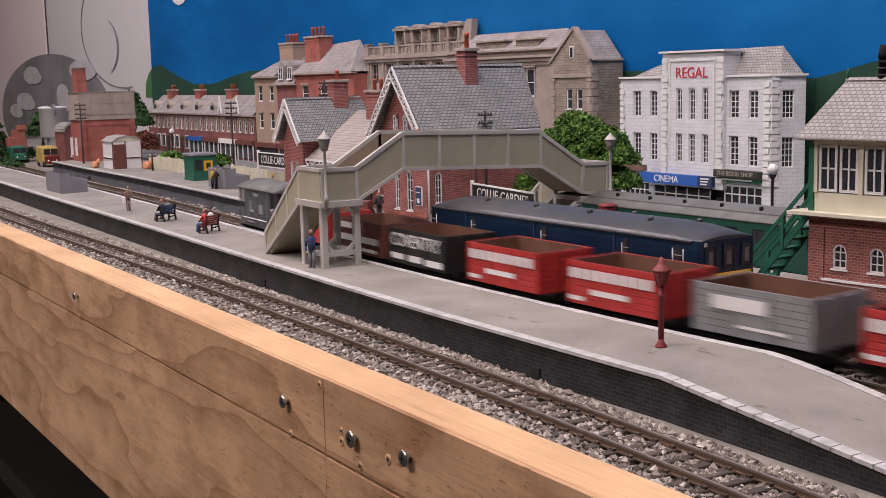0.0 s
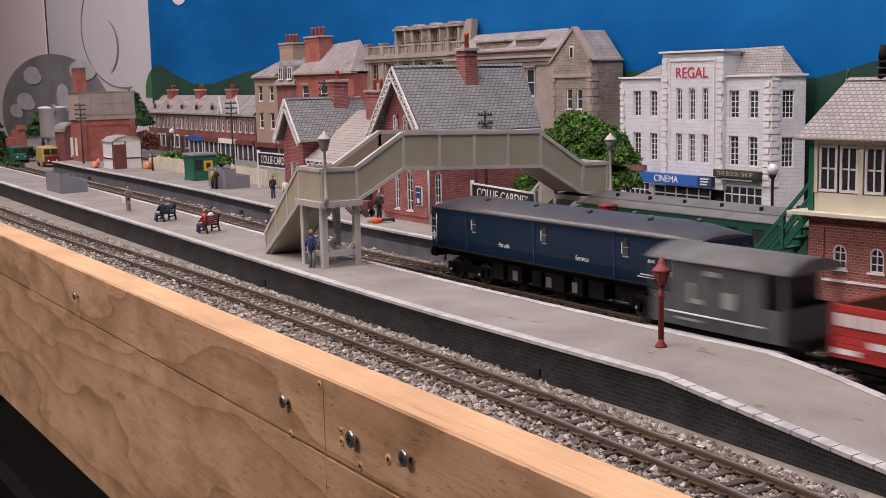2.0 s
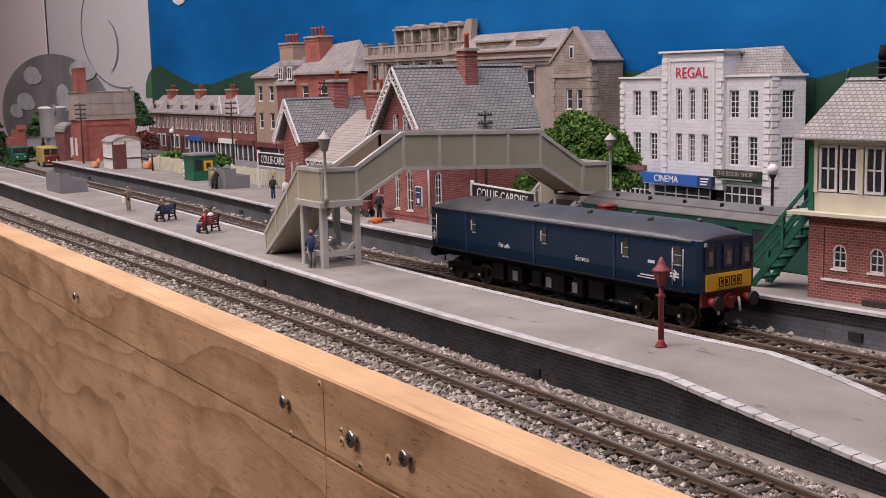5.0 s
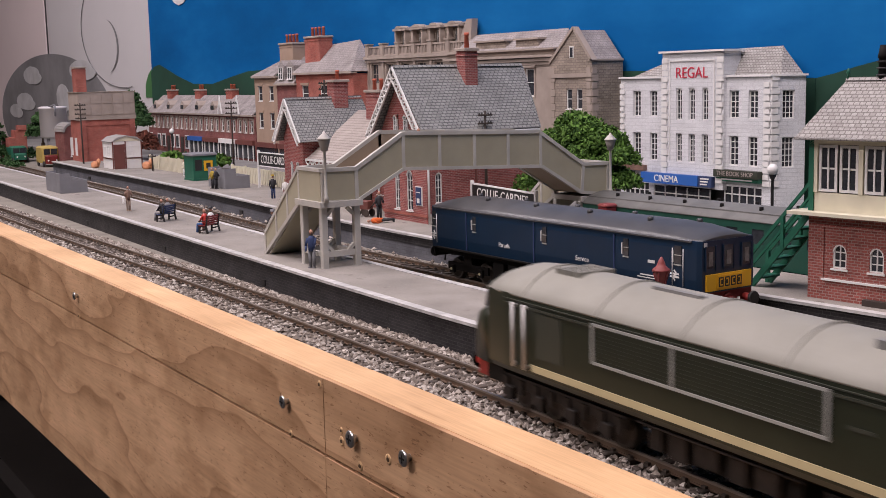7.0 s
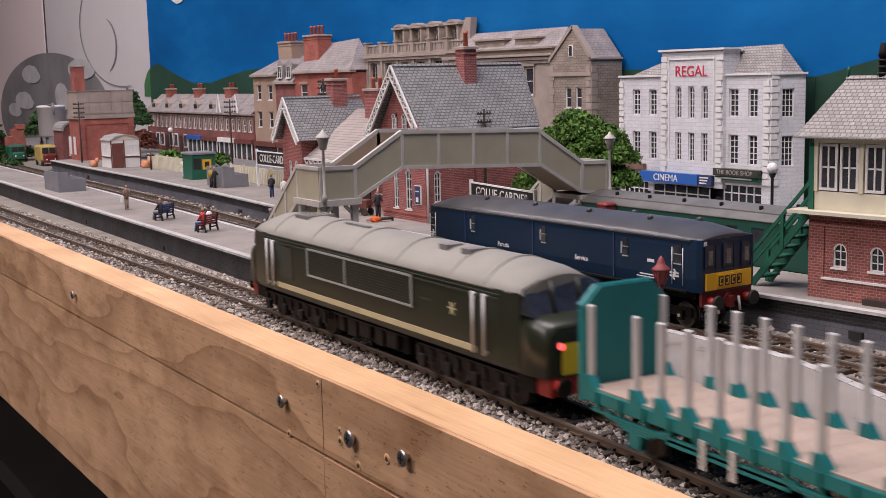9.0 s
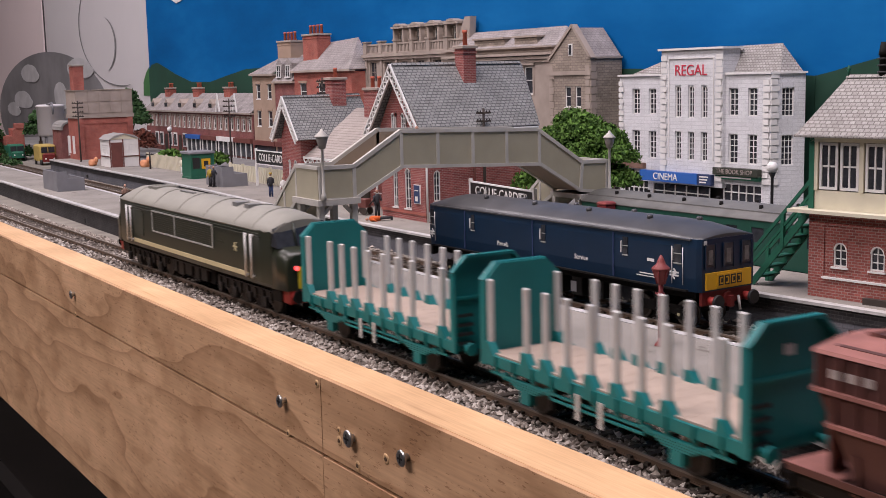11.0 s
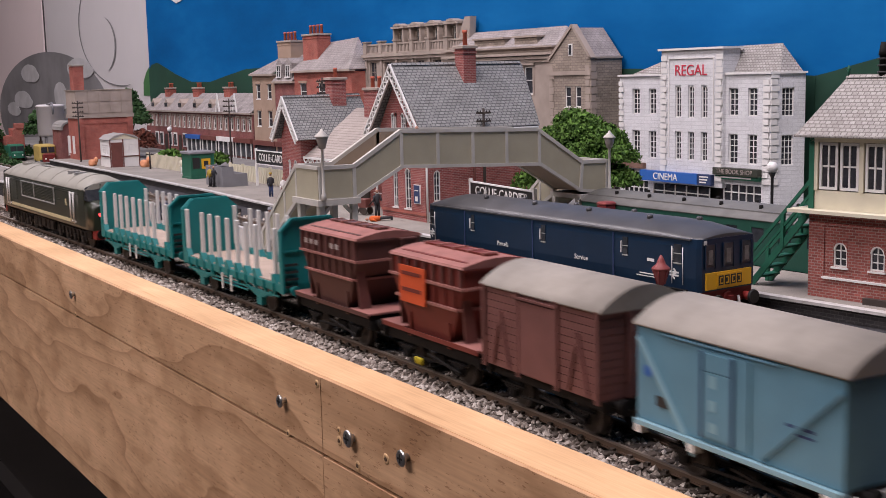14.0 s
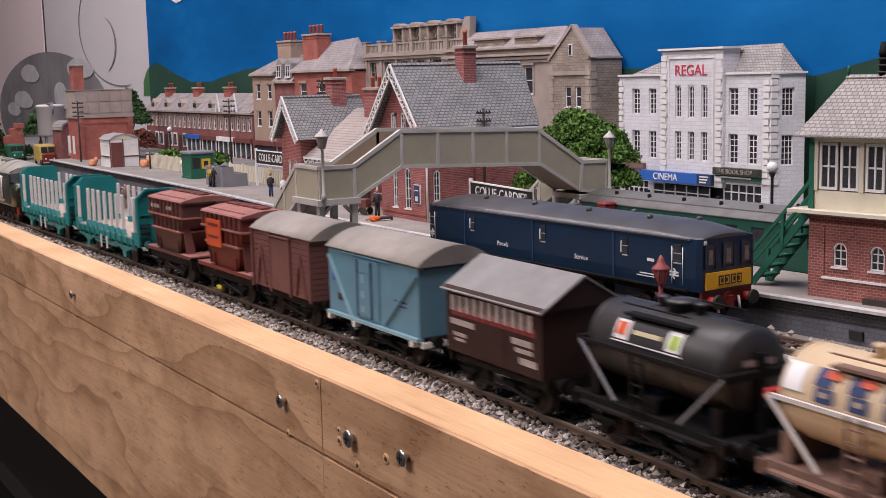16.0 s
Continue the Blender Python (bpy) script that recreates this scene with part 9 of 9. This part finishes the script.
pole(-1.0700, 0.3020, RZ, 0.1180, 3, 0.0060, "dark timber telegraph pole behind the station")
pole(-1.4450, 0.2500, PZ, 0.0330, 1, 0.0050, "short brown signpost on the platform")


def street_lamp(x, y, z0, z1):
    t = thing("street_lamp", "black street lamp with a white globe", "lamp", pose(x, y, z0), "street lamps in the town")
    h = z1 - z0
    part("post", Build().lathe(0, 0, [(0.0016, 0), (0.0010, 0.004), (0.0009, h - 0.010), (0.0020, h - 0.0075), (0.0022, h - 0.0066)], 9), "black", t)
    part("globe", Build().blob((0, 0, h - 0.0035), (0.0036, 0.0036, 0.0036), 1, 0.0, 2), "white", t, "white glass globe")


street_lamp(-0.5170, 0.3300, RZ, 0.0605)
street_lamp(-1.6250, 0.3400, RZ, 0.0560)


def fence(x0, x1, y, z0, h, label):
    t = thing("picket_fence", label, "fence", pose(x0, y, z0), "cream fences behind the platform")
    n = int((x1 - x0) / 0.0042)
    me = Build().box(-0.0012, 0.0012, -0.0004, 0.0004, 0, h).mesh("paling", M["cream"])
    for k in range(n):
        piece_at("paling", me, t, pose(k * 0.0042 + 0.002, 0, 0))
    for z in (h * 0.25, h * 0.8):
        part("rail", Build().box(0, x1 - x0, 0.0004, 0.0012, z, z + 0.0013), "cream", t)
    for k in range(int((x1 - x0) / 0.035) + 1):
        part("post", Build().box(k * 0.035 - 0.0011, k * 0.035 + 0.0011, -0.0010, 0.0014, 0, h + 0.0012), "cream", t)


fence(-1.4900, -1.3150, 0.2620, P0, 0.0165, "cream close-boarded fence beside the hut")
fence(-1.2250, -1.0150, 0.2650, P0, 0.0165, "cream close-boarded fence beside the station")


def kiosk():
    t = thing("news_kiosk", "dark green news kiosk with a yellow poster", "kiosk", pose(-1.2800, 0.2310, P0))
    L, D, H = 0.028, 0.026, 0.0270
    part("body", Build().box(0, L, 0, D, 0, H), "green", t)
    part("roof", Build().chamfer(-0.0015, L + 0.0015, -0.0015, D + 0.0015, H, H + 0.0026, 0.0008), "concrete", t)
    part("hatch", Build().box(L, L + 0.0005, 0.002, 0.010, 0.0110, 0.0230), "black", t)
    p = part("poster", Build().box(L, L + 0.0007, 0.0120, 0.0220, 0.0105, 0.0215), "yellow", t, "yellow framed poster")
    part("poster_print", Build().box(L + 0.0007, L + 0.0009, 0.0145, 0.0195, 0.0130, 0.0190), "black", p)
    part("plinth", Build().box(-0.0006, L + 0.0006, -0.0006, D + 0.0006, 0, 0.0022), "green", t)
    part("corner_trim", Build().box(L, L + 0.0008, -0.0004, 0.0010, 0.0022, H).box(L, L + 0.0008, D - 0.0010, D + 0.0004, 0.0022, H), "green", t)


kiosk()


def phone_box(x, y):
    t = thing("telephone_box", "red cast-iron telephone box on the platform", "kiosk", pose(x, y, P0))
    part("body", Build().chamfer(-0.0042, 0.0042, -0.0042, 0.0042, 0, 0.0245, 0.0006), "red_lamp", t)
    part("roof", Build().chamfer(-0.0046, 0.0046, -0.0046, 0.0046, 0.0245, 0.0262, 0.0009), "lamp_pink", t)
    part("glazing", Build().box(-0.0030, 0.0030, -0.0044, -0.00422, 0.006, 0.0205), "glass", t)


phone_box(-0.5710, 0.2440)


def trolley():
    t = thing("luggage_trolley", "dark brown station luggage barrow with spoked wheels", "trolley", pose(-0.8190, 0.2080, P0, 0, 0, 20))
    part("bed", Build().chamfer(-0.0060, 0.0060, -0.0035, 0.0035, 0.0058, 0.0125, 0.0006), "brown_wagon", t)
    for x in (-0.0042, 0.0042):
        part("wheel", Build().tube((x, -0.0040, 0.0030), (x, -0.0032, 0.0030), 0.0030, n=14), "wood_dark", t)
        part("wheel", Build().tube((x, 0.0032, 0.0030), (x, 0.0040, 0.0030), 0.0030, n=14), "wood_dark", t)
    part("handle", Build().tube((0.0060, 0, 0.007), (0.0110, 0, 0.0120), 0.0005, n=6), "wood_dark", t)


trolley()


def lorry(x, y, mat, cab, label, h):
    t = thing("model_lorry" if h < 0.03 else "model_bus", label, "vehicle", pose(x, y, -0.004))
    w = 0.0125
    part("body", Build().chamfer(-0.040, 0.0, -w, w, 0.006, h, 0.0025), mat, t)
    part("bonnet", Build().chamfer(0.0, 0.010, -w * 0.75, w * 0.75, 0.005, h * 0.58, 0.002), cab, t)
    part("windscreen", Build().box(0.0, 0.0004, -w * 0.8, -0.0006, h * 0.60, h * 0.88).box(0.0, 0.0004, 0.0006, w * 0.8, h * 0.60, h * 0.88), "glass", t)
    for xx in (-0.030, 0.003):
        for s in (-1, 1):
            part("wheel", Build().tube((xx, s * (w - 0.002), 0.0045), (xx, s * w, 0.0045), 0.0045, n=12), "black", t)
    for s in (-1, 1):
        part("headlamp", Build().tube((0.010, s * w * 0.5, 0.010), (0.0106, s * w * 0.5, 0.010), 0.0013, n=8), "white", t)


lorry(-2.030, 0.2240, "green", "green", "green model lorry standing in the yard", 0.0270)
lorry(-1.886, 0.2375, "bus_yellow", "red_beam", "yellow and red model bus standing in the yard", 0.0310)
brk = thing("ruined_wall", "low broken red brick wall in the yard", "wall", pose(-2.05, 0.2120, -0.004))
part("wall", Build().box(-0.05, 0.0, 0, 0.012, 0, 0.040).box(-0.03, 0.0, 0.012, 0.030, 0, 0.052), "brick_orange", brk)
part("pier", Build().box(-0.012, 0.002, 0.016, 0.030, 0.052, 0.060), "brick_orange", brk)
for x, y, s in ((-1.5620, 0.2130, 0.8), (-1.4800, 0.2550, 0.9)):
    solid("orange_sack", Build().blob((0, 0, 0.004 * s), (0.006 * s, 0.006 * s, 0.006 * s), 5, 0.3, 2).blob((0.002, 0.004, 0.009 * s), (0.004, 0.003, 0.006 * s), 8, 0.3, 1), "sack", "crumpled orange sack on the platform", "sack", "orange sacks", m=pose(x, y, P0))

# roof pot on the signal box
pot = thing("stove_pipe", "black stove pipe on the signal box roof", "chimney", pose(-0.3575, 0.2262, 0.1125))
part("pipe", Build().lathe(0, 0, [(0.0022, -0.004), (0.0019, 0.0), (0.0018, 0.009), (0.0023, 0.0092), (0.0021, 0.0108), (0.0013, 0.0150)], 10), "frame_black", pot)
for k in range(3):
    part("collar", Build().lathe(0, 0, [(0.0026, 0.0012 + k * 0.0030), (0.0026, 0.0020 + k * 0.0030)], 10), "black", pot)


# ---- trees and bushes ----
def crown(name, clumps, leaves, size, mat, seed):
    """Small bent leaves scattered over uneven clumps."""
    rs = np.random.RandomState(seed)
    w = np.array([c[3] ** 2 for c in clumps])
    pick = rs.choice(len(clumps), leaves, p=w / w.sum())
    c = np.array([k[:3] for k in clumps])[pick]
    r = np.array([k[3] for k in clumps])[pick]
    d = rs.normal(size=(leaves, 3))
    d /= np.linalg.norm(d, axis=1)[:, None]
    d[:, 2] = np.abs(d[:, 2]) * 0.9 - 0.25
    p = c + d * (r * (0.55 + 0.55 * rs.rand(leaves)))[:, None]
    a = rs.normal(size=(leaves, 3))
    a /= np.linalg.norm(a, axis=1)[:, None]
    b = np.cross(a, d + 0.4 * rs.normal(size=(leaves, 3)))
    b /= np.linalg.norm(b, axis=1)[:, None] + 1e-9
    n = np.cross(a, b)
    s = (size * (0.6 + 0.8 * rs.rand(leaves)))[:, None]
    v = np.stack([p - a * s, p + b * s * 0.55 + n * s * 0.2, p + a * s, p - b * s * 0.55 + n * s * 0.2], 1).reshape(-1, 3)
    k = np.arange(leaves)[:, None] * 4
    f = np.concatenate([k + np.array([0, 1, 2]), k + np.array([0, 2, 3])], 0)
    me = bpy.data.meshes.new(name)
    me.from_pydata(v.tolist(), [], f.tolist())
    me.materials.append(M[mat])
    return me


def tree(x, y, z0, clumps, leaves, size, mat, seed, label, trunk=0.004):
    t = thing("tree", label, "tree", pose(x, y, z0))
    b = Build()
    top = max(c[2] for c in clumps)
    b.tube((0, 0, 0), (0.001, 0, top * 0.45), trunk, trunk * 0.6, 9)
    for c in clumps:
        b.tube((0.001, 0, top * 0.35), (c[0], c[1], c[2]), trunk * 0.4, trunk * 0.12, 6)
    part("trunk", b, "bark", t)
    o = new("crown", crown("crown", clumps, leaves, size, mat, seed))
    o.parent = t
    tagged(o, "crown of many small leaves")
    return t


tree(-0.668, 0.303, 0.0, [(-0.010, 0, 0.083, 0.014), (0.002, 0, 0.077, 0.018), (0.025, 0, 0.071, 0.016), (0.040, 0, 0.060, 0.014), (0.046, 0, 0.044, 0.012), (0.012, -0.006, 0.058, 0.020), (-0.030, 0, 0.069, 0.016), (-0.044, -0.004, 0.065, 0.013), (-0.030, 0, 0.050, 0.018), (-0.048, -0.010, 0.038, 0.014), (0.030, 0.004, 0.046, 0.014), (-0.010, 0.004, 0.062, 0.020)], 15000, 0.0017, "leaf", 11, "leafy green tree beside the footbridge")
tree(-1.857, 0.360, RZ, [(0, 0, 0.070, 0.022), (0.008, 0.006, 0.050, 0.024), (-0.006, 0, 0.088, 0.014)], 1500, 0.004, "leaf_dark", 12, "dark green tree behind the water tower", 0.005)
tree(-2.020, 0.2600, -0.004, [(0, 0, 0.050, 0.024), (0.004, 0, 0.070, 0.016)], 1200, 0.0045, "leaf_dark", 13, "dark green tree beside the round tank", 0.005)
tree(-2.080, 0.1980, -0.004, [(0, 0, 0.040, 0.018), (0.0, 0, 0.060, 0.012), (0.004, 0, 0.018, 0.018)], 1200, 0.0045, "leaf_dark", 14, "tall dark conifer in the yard", 0.005)


def bush(x, y, z0, clumps, leaves, size, mat, seed, label):
    o = new("bush", crown("bush", clumps, leaves, size, mat, seed))
    o.matrix_basis = pose(x, y, z0)
    return tagged(o, label, "bush", "bushes round the station")


bush(-1.4850, 0.2900, 0.010, [(0, 0, 0.012, 0.016), (0.014, 0.004, 0.010, 0.013)], 500, 0.004, "leaf", 21, "bright green bush behind the fence")
bush(-1.6900, 0.3220, RZ, [(0, 0, 0.030, 0.016), (0.010, 0.004, 0.020, 0.014)], 500, 0.004, "leaf_red", 22, "russet bush beside the water tower")
bush(-1.5500, 0.3350, RZ, [(0, 0, 0.008, 0.010), (0.020, 0, 0.006, 0.009)], 300, 0.0035, "leaf_dark", 23, "low dark hedge before the terrace")
bush(-1.4200, 0.3300, RZ, [(0, 0, 0.010, 0.013), (-0.020, 0, 0.006, 0.010)], 300, 0.0035, "leaf", 24, "low green bush in the street")
bush(-2.1300, 0.2250, -0.004, [(k * 0.03 - 0.1, 0.01 * (k % 3), 0.010, 0.020) for k in range(7)], 1500, 0.004, "leaf_dark", 25, "rough green undergrowth at the yard's end")
bush(-1.9800, 0.1850, -0.004, [(k * 0.03 - 0.1, 0.006 * (k % 3), 0.002, 0.012) for k in range(7)], 900, 0.003, "leaf_dark", 26, "low weeds along the yard")


# ---- movement ----
RUN = [(0.0, 0.8490), (6.5, 0.1586), (7.0, 0.1053), (7.5, 0.0524), (8.0, -0.0002), (8.5, -0.0543), (11.5, -0.3732), (12.0, -0.4222), (12.5, -0.4737), (13.0, -0.5264), (14.0, -0.6313), (15.0, -0.7375), (16.0, -0.8442)]
GOODS_RUN = [(0.0, 0.0), (4.5, 1.0193), (5.0, 1.1100), (5.5, 1.1700), (6.0, 1.2000), (16.0, 1.2000)]


def on_track(yf, x, d):
    """The pose of a vehicle whose axles are d to either side of its middle."""
    a, b = yf(x - d), yf(x + d)
    return pose(x, (a + b) / 2, 0, 0, 0, math.degrees(math.atan((b - a) / (2 * d))))


def motions():
    for t, at in NEAR:
        d = 0.07 if at < -0.3 else 0.025
        walk(t, [(k * 0.5, on_track(near_y, lerp(k * 0.5, RUN) + at, d)) for k in range(33)])
    for t, at in GOODS:
        walk(t, [(k * 0.5, on_track(goods_y, lerp(k * 0.5, GOODS_RUN) + at, 0.02)) for k in range(33)])


motions()
